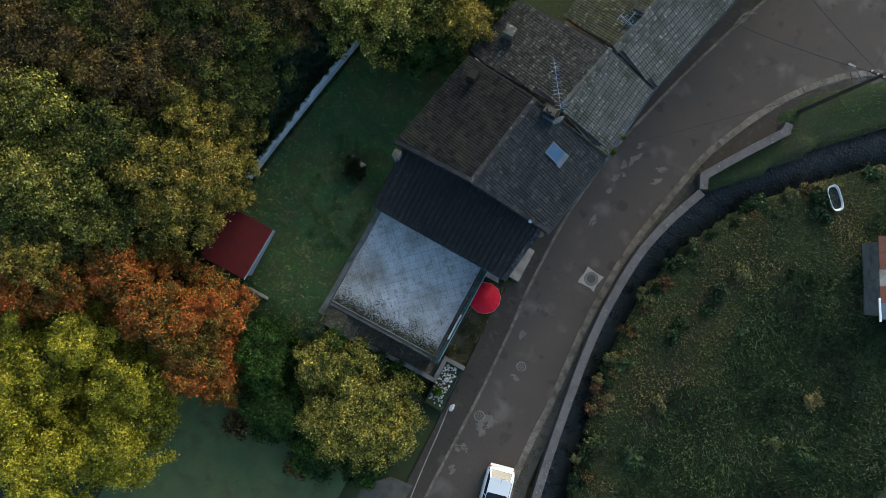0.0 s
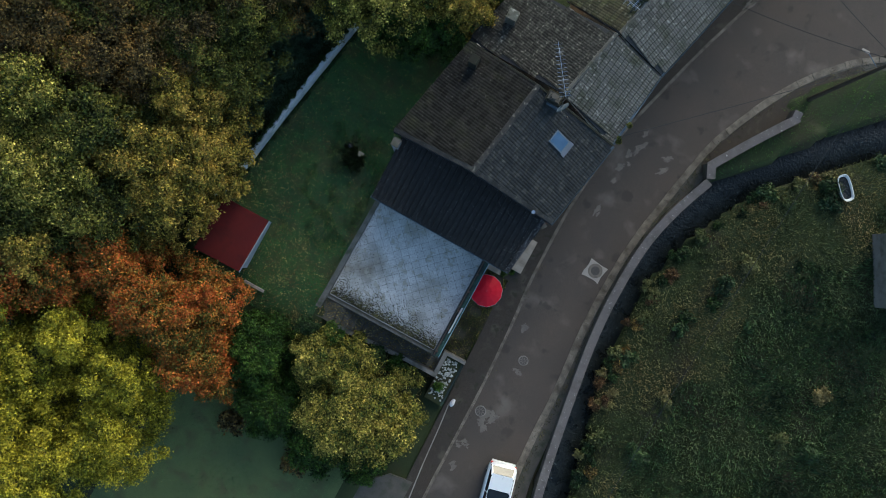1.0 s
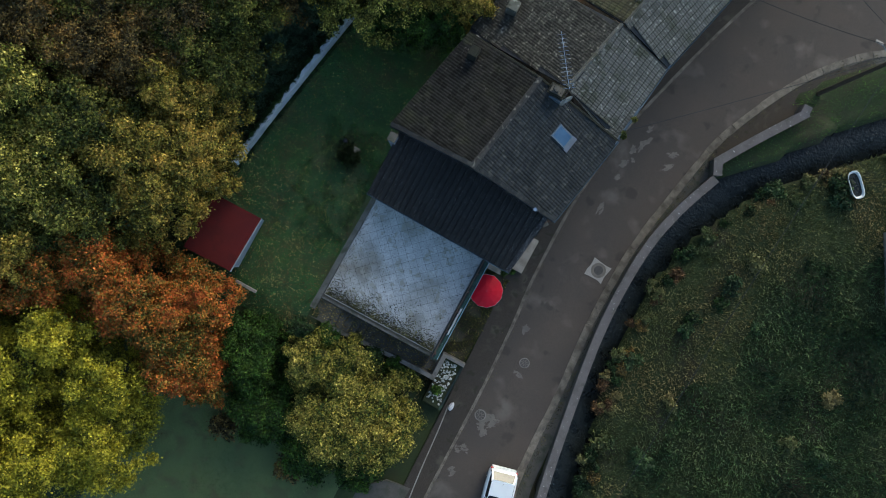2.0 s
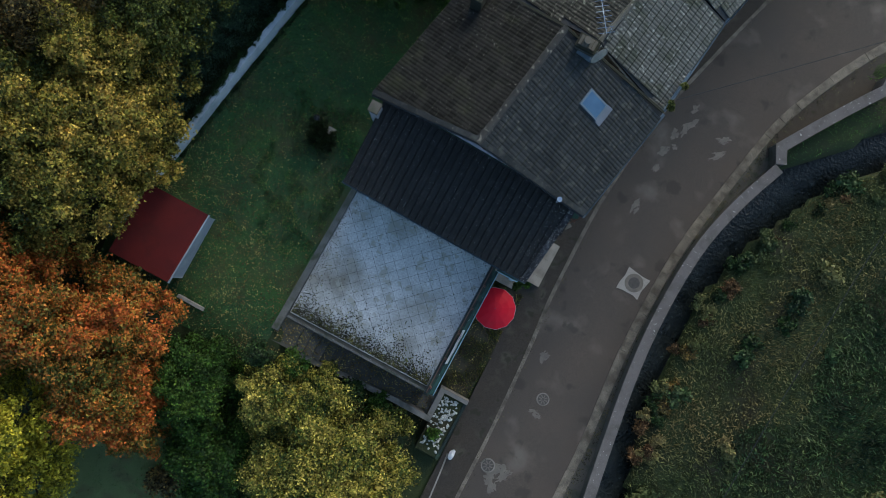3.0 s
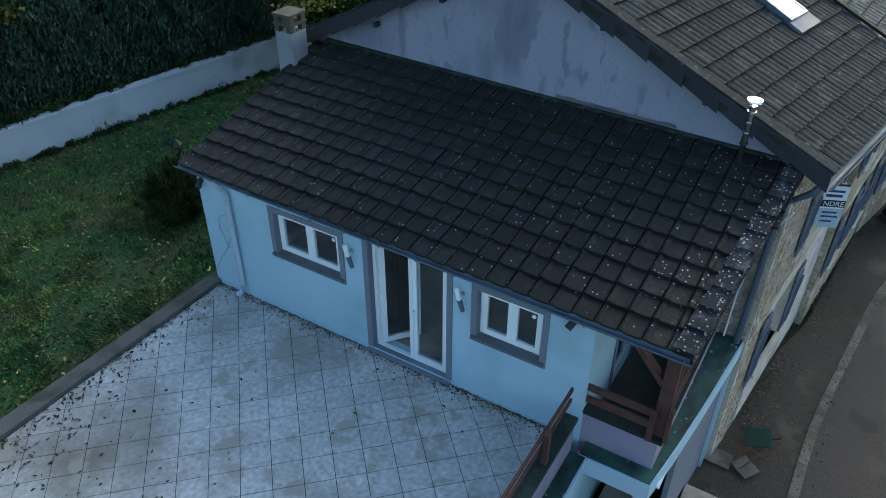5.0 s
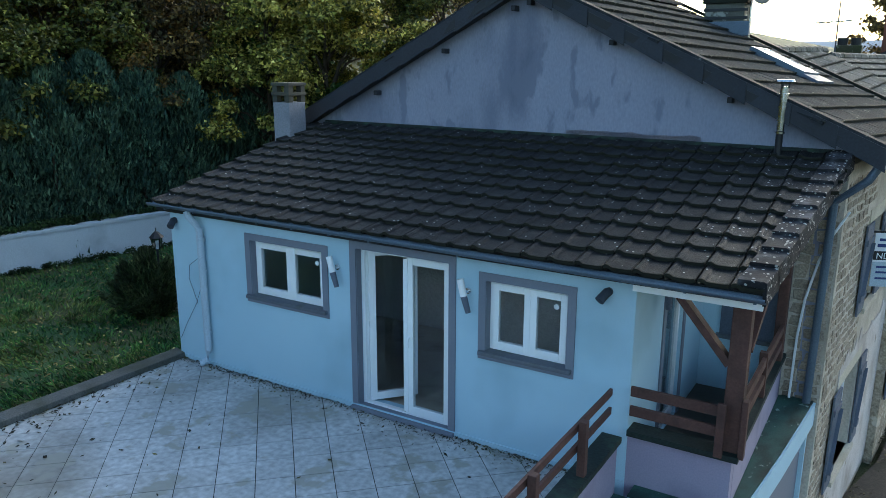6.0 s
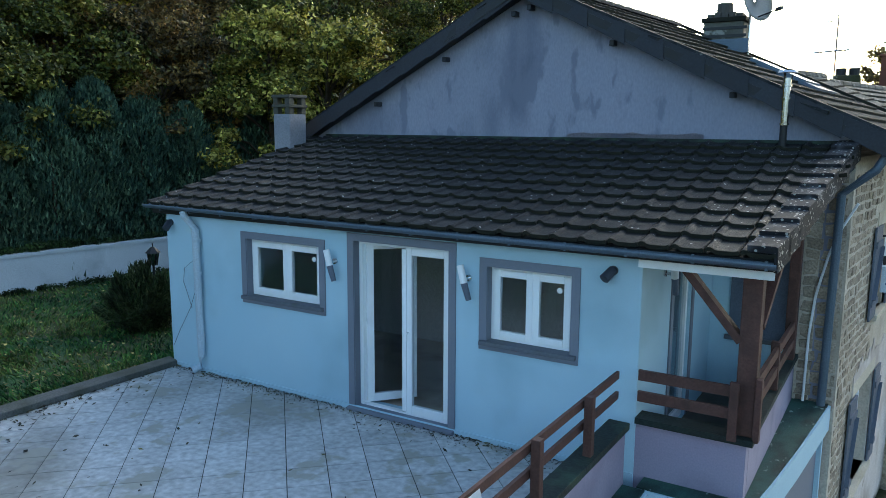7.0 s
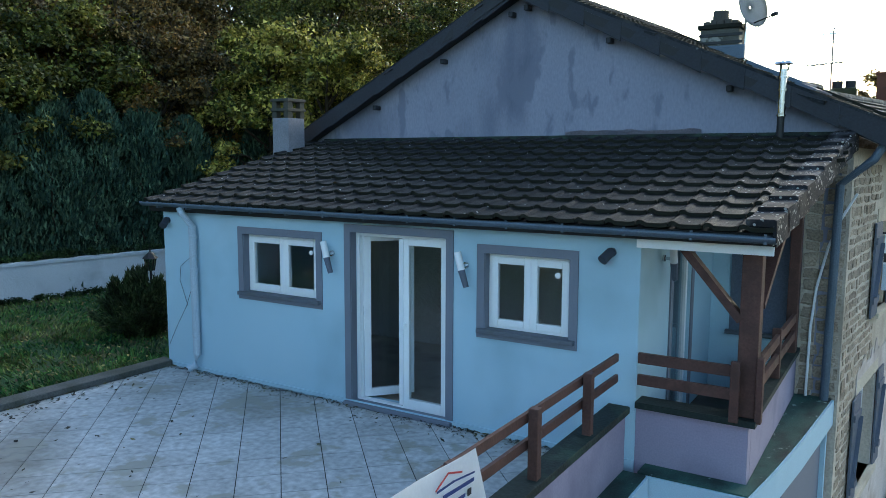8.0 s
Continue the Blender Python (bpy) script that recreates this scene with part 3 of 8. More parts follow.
kerb = thing("kerb", "worn pale kerb stones beside the parapet", "kerb", kind="structure")
kl = resample(KERB_R, 1.0)
for a, b in zip(kl, kl[1:]):
    if -20 < a[1] < 23:
        a2, b2 = Vector(a), Vector(b)
        d = (b2 - a2).normalized()
        s = Vector((d.y, -d.x))
        c = random.uniform(-0.02, 0.02)
        bm = bmesh.new()
        q = [a2 + d * 0.003 - s * (0.44 + c), a2 + d * 0.003 - s * 0.04, b2 - d * 0.003 - s * 0.04, b2 - d * 0.003 - s * (0.44 + c)]
        prism(bm, [tuple(v) for v in q], ROAD_Z - 0.15, ROAD_Z + 0.05 + random.uniform(-0.012, 0.012))
        part("kerb_stone", bm, M_KERB, kerb)
# mossy gap behind the kerb
bm = bmesh.new()
kk = [p for p in resample(KERB_R, 0.5) if -29 < p[1] < 22]
strip(bm, offset_line(kk, -0.05), offset_line(kk, 0.7), ROAD_Z - 0.2, ROAD_Z + 0.01)
tagged(part("verge_strip", bm, M_CONC_D), "dark mossy joint behind the kerb", "verge", kind="structure")
# asphalt apron between kerb and the further parapet
bm = bmesh.new()
strip(bm, [p for p in even(KERB_R[11:16], 20)], even([(11.3, 10.4), (12.9, 13.3), (14.5, 15.8), (17.3, 20.3)], 20), ROAD_Z - 0.2, ROAD_Z + 0.02)
tagged(part("apron", bm, M_PAVE), "dark asphalt apron behind the kerb", "pavement", kind="structure")

parapet = thing("parapet_wall", "low stone parapet with flat worn concrete coping", "wall", kind="structure")
for line in (resample(WALL_A, 0.9) + [WALL_A[-1]], [(11.55, 10.1), (11.15, 10.95)], resample(WALL_B, 0.9) + [WALL_B[-1]]):
    outer = offset_line(line, 0.5)
    bm = bmesh.new()
    strip(bm, offset_line(line, 0.05), offset_line(line, 0.45), -2.0, 0.58)
    part("wall_body", bm, M_CONC_D, parapet)
    for i in range(len(line) - 1):
        if line[i][1] < -20:
            continue
        bm = bmesh.new()
        a, b, c, d = Vector(line[i]), Vector(line[i + 1]), Vector(outer[i + 1]), Vector(outer[i])
        e = (b - a).normalized() * 0.0015
        prism(bm, [tuple(a + e), tuple(b - e), tuple(c - e), tuple(d + e)], 0.57, 0.69 + random.uniform(-0.003, 0.003))
        part("coping_slab", bm, M_COPE, parapet)
bm = bmesh.new()
bx(bm, 14.2, 14.7, 15.65, 16.1, -0.4, 0.7, 0.02)
part("end_pier", bm, M_COPE, parapet)

# stream
bm = bmesh.new()
bl = resample(BANK, 0.8)
strip(bm, offset_line(bl, -3.6), offset_line(bl, 0.8), -1.8, -1.25)
tagged(part("stream_water", bm, M_WATER, smooth=True), "dark shallow stream below the parapet", "water", kind="structure")

# patches and covers in the road
def blotch(name, x, y, r, mat, parent, sx=1.0, sy=1.0, rot=0.0, jag=0.35, z=0.012, seed=0):
    bm = bmesh.new()
    n = 26
    pts = []
    for i in range(n):
        a = 6.28319 * i / n
        k = r * (1 + jag * noise.noise(Vector((math.cos(a) * 1.7 + seed * 3.1, math.sin(a) * 1.7, seed))) * 1.6)
        u, v = math.cos(a) * k * sx, math.sin(a) * k * sy
        pts.append((x + u * math.cos(rot) - v * math.sin(rot), y + u * math.sin(rot) + v * math.cos(rot)))
    prism(bm, pts, ROAD_Z - 0.05, ROAD_Z + 0.026 + z)
    return part(name, bm, mat, parent)


manhole = thing("manhole", "round iron manhole cover in a pale concrete square", "manhole")
bm = bmesh.new()
c, s = math.cos(radians(-3)), math.sin(radians(-3))
prism(bm, [(8.53 + (u * c - v * s) * 0.57, 2.36 + (u * s + v * c) * 0.55) for u, v in ((-1, -1), (-0.5, -0.9), (0.5, -0.86), (0.95, -1), (0.88, -0.3), (1, 0.5), (1.08, 0.95), (0.4, 0.9), (-0.4, 0.98), (-0.95, 1.05), (-0.9, 0.3), (-1.02, -0.4))], ROAD_Z - 0.1, ROAD_Z + 0.045)
part("concrete_surround", bm, M_CONC_L, manhole)
bm = bmesh.new()
rod(bm, (8.55, 2.4, ROAD_Z - 0.05), (8.55, 2.4, ROAD_Z + 0.055), 0.43, n=28)
part("asphalt_ring", bm, M_PATCH, manhole)
bm = bmesh.new()
rod(bm, (8.55, 2.4, ROAD_Z - 0.05), (8.55, 2.4, ROAD_Z + 0.062), 0.26, n=28)
part("cover", bm, M_IRON, manhole)


# ---- house by the terrace ----
house = thing("terraced_house", "blue rendered house with lean-to extension and grey tiled roof", "house")


def wall_with_holes(name, x0, x1, z0, z1, y0, y1, holes, mat, parent, label=""):
    """A wall along x with openings (x0, x1, z0, z1) through it."""
    xs = sorted({x0, x1, *[h[0] for h in holes], *[h[1] for h in holes]})
    zs = sorted({z0, z1, *[h[2] for h in holes], *[h[3] for h in holes]})
    def solid(i, j):
        if not (0 <= i < len(xs) - 1 and 0 <= j < len(zs) - 1):
            return False
        cx, cz = (xs[i] + xs[i + 1]) / 2, (zs[j] + zs[j + 1]) / 2
        return not any(h[0] < cx < h[1] and h[2] < cz < h[3] for h in holes)
    bm = bmesh.new()
    vert = {}
    def v(i, j, y):
        if (i, j, y) not in vert:
            vert[i, j, y] = bm.verts.new((xs[i], y, zs[j]))
        return vert[i, j, y]
    for i in range(len(xs) - 1):
        for j in range(len(zs) - 1):
            if not solid(i, j):
                continue
            bm.faces.new((v(i, j, y0), v(i + 1, j, y0), v(i + 1, j + 1, y0), v(i, j + 1, y0)))
            bm.faces.new((v(i, j, y1), v(i, j + 1, y1), v(i + 1, j + 1, y1), v(i + 1, j, y1)))
            for (di, dj, a, b) in ((-1, 0, (i, j), (i, j + 1)), (1, 0, (i + 1, j), (i + 1, j + 1)), (0, -1, (i, j), (i + 1, j)), (0, 1, (i, j + 1), (i + 1, j + 1))):
                if not solid(i + di, j + dj):
                    bm.faces.new((v(*a, y0), v(*b, y0), v(*b, y1), v(*a, y1)))
    return part(name, bm, mat, parent, label)


WIN_A, WIN_B, DOOR = (-2.83, -1.41, 3.81, 4.755), (0.735, 1.87, 3.75, 4.75), (-1.06, 0.44, 2.7, 4.875)
BAND = 0.09


def inset(o, d=BAND, bottom=True):
    return (o[0] + d, o[1] - d, o[2] + (d if bottom else 0.035), o[3] - d)


EXT_L, EXT_R = -4.3, 2.48
front = wall_with_holes("front_wall", EXT_L, EXT_R, -0.3, 5.0, 0.0, 0.3, [inset(WIN_A), inset(WIN_B), inset(DOOR, bottom=False)], M_FACADE, house, "pale blue smooth render")
bm = bmesh.new()
prism(bm, [(EXT_L, 0.3), (EXT_L + 0.3, 0.3), (EXT_L + 0.3, 3.1), (EXT_L, 3.1)], 2.2, [4.98, 4.98, 5.72, 5.72])
part("side_wall", bm, M_FACADE, house, "pale blue smooth render")
LOG_D = (1.15, 1.95)
lw = wall_with_holes("loggia_wall", 0.3, 3.1, -0.3, 5.1, 0.0, 0.278, [(LOG_D[0], LOG_D[1], 2.72, 4.75)], M_FACADE, house, "pale blue smooth render")
lw.matrix_basis = Matrix.Translation((EXT_R - 0.002, 0, 0)) @ Matrix.Rotation(radians(90), 4, "Z")
# inside of the room
box("room_floor", EXT_L + 0.3, EXT_R - 0.28, 0.3, 3.1, 2.55, 2.7, M_SAND, house, "beige tiled floor")
box("room_ceiling", EXT_L + 0.3, EXT_R - 0.28, 0.3, 3.1, 4.92, 4.98, M_ROOM, house, bevel=0)
box("room_back", EXT_L + 0.3, EXT_R - 0.28, 3.04, 3.1, 2.7, 4.92, M_ROOM, house, bevel=0)
box("plinth_course", EXT_L - 0.012, EXT_R, -0.02, 0.0, 2.66, 2.76, M_FACADE, house, "pale blue render foot of the wall", bevel=0.004)

# surrounds
def surround(o, name, bottom=True):
    i = inset(o, bottom=bottom)
    lo = i[2] if bottom else o[2]
    wall_with_holes("reveal", i[0], i[1], lo, i[3], 0.001, 0.09, [(i[0] + 0.006, i[1] - 0.006, lo + (0.006 if bottom else 0), i[3] - 0.006)], M_SURR, house)
    return wall_with_holes(name, o[0], o[1], o[2], o[3], -0.018, 0.0, [(i[0], i[1], lo, i[3])], M_SURR, house, "grey painted surround")


for o, b in ((WIN_A, True), (WIN_B, True), (DOOR, False)):
    surround(o, "surround", b)
    i = inset(o, bottom=b)
    if b:
        bm = bmesh.new()
        bx(bm, i[0] - 0.07, i[1] + 0.07, -0.07, 0.12, i[2] - 0.035, i[2] + 0.012, 0.006)
        part("window_sill", bm, M_SILL, house, "dark grey sloping sill")
    else:
        box("door_sill", o[0] + 0.002, o[1] - 0.002, -0.075, 0.12, 2.62, 2.745, M_SURR, house, "grey concrete door sill", 0.008)


def frame_bars(bm, x0, x1, z0, z1, y0, y1, w, wb=None):
    wb = wb or w
    bx(bm, x0, x0 + w, y0, y1, z0, z1, 0.006)
    bx(bm, x1 - w, x1, y0, y1, z0, z1, 0.006)
    bx(bm, x0 + w, x1 - w, y0, y1, z1 - w, z1, 0.006)
    bx(bm, x0 + w, x1 - w, y0, y1, z0, z0 + wb, 0.006)


def casement_window(o):
    i = inset(o)
    win = under(thing("window", "", "", at=(0, 0, 0)), house)
    bm = bmesh.new()
    frame_bars(bm, i[0], i[1], i[2], i[3], 0.09, 0.15, 0.045)
    part("window_frame", bm, M_PVC, win, "white plastic frame")
    mid = (i[0] + i[1]) / 2
    for a, b in ((i[0] + 0.04, mid + 0.015), (mid + 0.015, i[1] - 0.04)):
        bm = bmesh.new()
        frame_bars(bm, a, b, i[2] + 0.04, i[3] - 0.04, 0.075, 0.135, 0.075)
        part("sash", bm, M_PVC, win, "white plastic sash")
        g = box("pane", a + 0.07, b - 0.07, 0.103, 0.111, i[2] + 0.11, i[3] - 0.11, M_GLASS, win, "clear glass", 0)
        g.visible_shadow = False
    bm = bmesh.new()
    rod(bm, (i[1] - 0.17, 0.09, i[3] - 0.19), (i[1] - 0.17, 0.102, i[3] - 0.19), 0.03, n=14)
    part("round_vent", bm, M_PVC, win, "small round white vent")
    return win


casement_window(WIN_A)
casement_window(WIN_B)

# french door, left leaf ajar
fd = under(thing("french_door", "", "", at=(0, 0, 0)), house)
fd["label"] = "white glazed double door with one leaf ajar"
i = inset(DOOR, bottom=False)
bm = bmesh.new()
frame_bars(bm, i[0], i[1], i[2], i[3], 0.1, 0.17, 0.05, 0.03)
part("door_frame", bm, M_PVC, fd, "white plastic frame")
mid = (i[0] + i[1]) / 2


def leaf(w, h, name, stile=0.085):
    lf = new(name)
    lf.parent = fd
    bm = bmesh.new()
    frame_bars(bm, 0, w, 0, h, -0.03, 0.03, stile, 0.1)
    part("leaf_frame", bm, M_PVC, lf)
    g = box("pane", stile - 0.005, w - stile + 0.005, -0.004, 0.004, 0.095, h - stile + 0.005, M_GLASS, lf, "clear glass", 0)
    g.visible_shadow = False
    return lf


w = mid + 0.01 - i[0] - 0.045
hgt = i[3] - i[2] - 0.07
lf = leaf(w, hgt, "open_leaf")
lf.matrix_basis = pose(i[0] + 0.06, 0.16, i[2] + 0.03, 0, 0, 50)
lf2 = leaf(i[1] - 0.045 - mid - 0.012, hgt, "closed_leaf")
lf2.matrix_basis = pose(mid + 0.012, 0.125, i[2] + 0.03, 0, 0, 0)
bm = bmesh.new()
rod(bm, (mid + 0.05, 0.096, 3.75), (mid + 0.05, 0.05, 3.75), 0.011, n=8)
rod(bm, (mid + 0.05, 0.055, 3.755), (mid + 0.05, 0.055, 3.64), 0.011, n=8)
part("handle", bm, M_PVC, fd, "white lever handle")
bm = bmesh.new()
bx(bm, mid - 0.03, mid + 0.03, 0.082, 0.098, i[2] + 0.05, i[3] - 0.06, 0.004)
part("meeting_stile", bm, M_PVC, fd)

# gable wall of the main house
AP = (-0.43, 8.0)
SL_R, SL_L = 0.446, 0.492
GL, GR = -4.55, 3.98


def y_verge(x):
    """The roof's front edge, a little askew to the terrace."""
    return 3.13 - 0.038 * x


def y_gable(x):
    return y_verge(x) + 0.2


bm = bmesh.new()
gz = [AP[1] - SL_L * (AP[0] - GL), AP[1] - SL_R * (GR - AP[0])]
prof = [(GL, -0.3), (GR, -0.3), (GR, gz[1]), (AP[0], AP[1]), (GL, gz[0])]
a = [bm.verts.new((x, y_gable(x), z)) for x, z in prof]
b = [bm.verts.new((x, y_gable(x) + 0.35, z)) for x, z in prof]
bm.faces.new(a)
bm.faces.new(b[::-1])
for k in range(5):
    bm.faces.new((a[k], b[k], b[(k + 1) % 5], a[(k + 1) % 5]))
part("gable_wall", bm, M_GABLE, house, "lavender grey plaster with damp marks")
# band where the lean-to roof meets the gable
bm = bmesh.new()
beam(bm, (-4.3, y_gable(-4.3) - 0.02, 5.92), (3.9, y_gable(3.9) - 0.02, 5.92), 0.07, 0.1)
part("flashing", bm, M_COPING, house, "mossy mortar flashing")
# strip of bare plaster just above the lean-to
bm = bmesh.new()
edge = [(0.3 + 0.12 * k, 6.02 + 0.07 * abs(noise.noise(Vector((k * 0.7, 3.0, 0))))) for k in range(17)]
lo_ = [bm.verts.new((x, y_gable(x) - 0.004, 5.95)) for x, z in edge]
hi_ = [bm.verts.new((x, y_gable(x) - 0.004, z)) for x, z in edge]
for k in range(16):
    bm.faces.new((lo_[k], lo_[k + 1], hi_[k + 1], hi_[k]))
bmesh.ops.solidify(bm, geom=bm.faces[:], thickness=-0.003)
part("bare_plaster", bm, M_PLAST, house, "flaked strip of bare pinkish plaster")
# garden side wall
bm = bmesh.new()
prism(bm, [(GL, 3.45), (-4.25, 3.45), (-3.1, 9.3), (-3.4, 9.4)], 2.0, 5.55)
part("garden_wall_side", bm, M_MORTAR, house)

# ---- roofs of tiles ----
def tile_mesh(name, w, l, mat, over=0.06, style=0):
    """One interlocking tile: x across, y up the slope, z out, with a dark lower lip that paints in moss and the
    course's shadow line.
    """
    if style == 0:
        prof = [(0, 0.004), (0.03, 0.018), (0.08, 0.026), (0.16, 0.026), (0.22, 0.018), (0.28, 0.004), (0.36, 0.0), (0.76, 0.0), (0.86, 0.003), (0.92, 0.01), (0.955, 0.0)]
        lip, band = 0.045, 0.02
    else:
        r = 0.009
        prof = [(0, 0.0), (0.14, r), (0.26, r), (0.38, 0.0), (0.5, 0.0), (0.62, r), (0.76, r), (0.88, 0.0), (0.965, 0.0)]
        lip, band = 0.046, 0.03
    n = len(prof)
    v = []
    for y, dz in ((l + over, 0.0), (band, lip * (1 - band / (l + over))), (0.0, lip), (0.004, lip - 0.042)):
        v += [(x * w, y, z + dz) for x, z in prof]
    f = [(n + k, n + k + 1, k + 1, k) for k in range(n - 1)]
    f += [(3 * n, n, 0), (n - 1, 2 * n - 1, 4 * n - 1)]
    clean = len(f)
    for q in (1, 2):
        f += [((q + 1) * n + k, (q + 1) * n + k + 1, q * n + k + 1, q * n + k) for k in range(n - 1)]
    me = bpy.data.meshes.new(name)
    me.from_pydata(v, [], f)
    me.materials.append(mat)
    me.materials.append(M_TILE_NOSE)
    slot = [0 if k < clean else 1 for k in range(len(f))]
    me.polygons.foreach_set("material_index", slot)
    return me, v, f, slot


def slope_frame(e0, e1, r0):
    """Origin and axes: x along the eave from e0 to e1, y up the slope, z out."""
    o, ax = Vector(e0), (Vector(e1) - Vector(e0)).normalized()
    up = Vector(r0) - o
    ay = (up - ax * up.dot(ax)).normalized()
    az = ax.cross(ay)
    if az.z < 0:
        az = -az
    return o, ax, ay, az


def in_quad(p, q):
    s = 0
    for i in range(len(q)):
        a, b = q[i], q[(i + 1) % len(q)]
        c = (b[0] - a[0]) * (p[1] - a[1]) - (b[1] - a[1]) * (p[0] - a[0])
        if s == 0:
            s = 1 if c > 0 else -1
        elif c * s < -1e-9:
            return False
    return True


def roof_slope(name, e0, e1, r1, r0, w, l, mat, parent, style, as_parts, label="", mat_deck=None, limit=300, jit=0.006, alt=None):
    """A tiled slope over the corners eave start, eave end, ridge end, ridge start."""
    nrm = (Vector(r1) - Vector(e1)).cross(Vector(r0) - Vector(r1))
    e0 = (e0[0], e0[1], e1[2] - (nrm.x * (e0[0] - e1[0]) + nrm.y * (e0[1] - e1[1])) / nrm.z)
    o, ax, ay, az = slope_frame(e0, e1, r0)
    loc = [((Vector(c) - o).dot(ax), (Vector(c) - o).dot(ay)) for c in (e0, e1, r1, r0)]
    bm = bmesh.new()
    top = [bm.verts.new(o + ax * p[0] + ay * p[1] - az * 0.02) for p in loc]
    bot = [bm.verts.new(o + ax * p[0] + ay * p[1] - az * 0.13) for p in loc]
    bm.faces.new(top)
    bm.faces.new(bot[::-1])
    for k in range(4):
        bm.faces.new((top[k], bot[k], bot[(k + 1) % 4], top[(k + 1) % 4]))
    deck = part(name, bm, mat_deck or M_BLACK, parent, label)
    me, v, f, slot = tile_mesh("roof_tile", w, l, mat, style=style)
    if alt:
        me_alt = me.copy()
        me_alt.materials[0] = alt[0]
    us = [p[0] for p in loc]
    vs = [p[1] for p in loc]
    n_u, n_v = int((max(us) - min(us)) / w) + 2, int(max(vs) / l) + 1
    allv, allf, alls, count = [], [], [], 0
    rng = random.Random(len(name) + int(e0[0] * 10))
    for j in range(n_v):
        if j * l > max(vs) - (0.25 if style else 0.12):
            continue
        for i in range(-1, n_u):
            u, vv = min(us) + i * w, j * l - 0.05
            if not in_quad((u + w / 2, min(max(vs) - 0.02, max(0.02, vv + l / 2))), loc):
                continue
            mid_v = max(0.02, vv + l / 2)
            if style and not (in_quad((u + 0.15 * w, mid_v), loc) and in_quad((u + 0.85 * w, mid_v), loc) and in_quad((u + w / 2, max(0.02, vv + l * 0.75)), loc)):
                continue
            p = o + ax * (u + rng.uniform(-1, 1) * 0.003) + ay * (vv + rng.uniform(-1, 1) * jit) + az * (rng.uniform(0, 0.006))
            m = Matrix.Translation(p) @ (Matrix((ax, ay, az)).transposed().to_4x4()) @ pose(0, 0, 0, rng.uniform(-0.5, 0.5), rng.uniform(-0.6, 0.6), rng.uniform(-0.5, 0.5))
            if as_parts and count < limit:
                t = new("roof_tile", me_alt if alt and alt[1](p, rng) else me)
                t.parent = deck
                t.matrix_basis = m
                count += 1
            else:
                k = len(allv)
                allv += [m @ Vector(c) for c in v]
                allf += [tuple(k + q for q in g) for g in f]
                alls += slot
    if allv:
        t = mesh_ob("tile_field", allv, allf, mat, deck)
        t.data.materials.append(M_TILE_NOSE)
        t.data.polygons.foreach_set("material_index", alls)
        t["kind"] = "stuff"
    return deck


# main roof corners
ES, EN = (4.3, 2.92, 6.0), (5.22, 7.98, 5.8)
RS, RN = (-0.40, 3.08, 8.14), (0.42, 8.3, 8.03)
WS, WN = (-4.96, 3.32, 5.88), (-3.7, 9.2, 5.83)
lean_E0, lean_E1, lean_R1, lean_R0 = (-4.5, -0.1, 5.06), (3.64, -0.22, 5.05), (3.98, 3.08, 5.9), (-4.42, 3.36, 5.91)
roof_slope("lean_to_roof", lean_E0, lean_E1, lean_R1, lean_R0, 0.292, 0.325, M_TILE_LEAN, house, 0, True, "black concrete roof tiles with lichen specks", alt=(M_TILE_LICH, lambda p, r: p.x + r.uniform(-1.2, 0.3) > 2.75))
roof_slope("street_slope", ES, EN, RN, RS, 0.30, 0.37, M_TILE_MAIN, house, 1, True, "dark grey ribbed concrete roof tiles", M_BLACK)
roof_slope("garden_slope", WN, WS, RS, RN, 0.30, 0.37, M_TILE_LEFT, house, 1, False, "brown-grey weathered roof tiles", M_BLACK)

# ridge tiles
rd = (Vector(RN) - Vector(RS))
nr = 15
for k in range(nr):
    a = Vector(RS) + rd * (k / nr)
    b = Vector(RS) + rd * ((k + 1.12) / nr)
    bm = bmesh.new()
    d = (b - a).normalized()
    s = d.cross(Vector((0, 0, 1))).normalized()
    u = s.cross(d)
    ring = []
    for p, g in ((a, 0.012), (b, 0.0)):
        ring.append([bm.verts.new(p + s * (math.cos(t) * 0.13) + u * (math.sin(t) * 0.09 + g - 0.012)) for t in [math.pi * q / 6 for q in range(7)]])
    for q in range(6):
        bm.faces.new((ring[0][q], ring[0][q + 1], ring[1][q + 1], ring[1][q]))
    bm.faces.new(ring[0])
    part("ridge_tile", bm, M_RIDGE, house)

for a, b in ((RN, EN), (RN, WN)):
    bm = bmesh.new()
    beam(bm, Vector(a) + Vector((0, 0, 0.06)), Vector(b) + Vector((0, 0, 0.08)), 0.1, 0.05)
    part("party_mortar", bm, M_TILE_NOSE, house, "lichened mortar fillet")
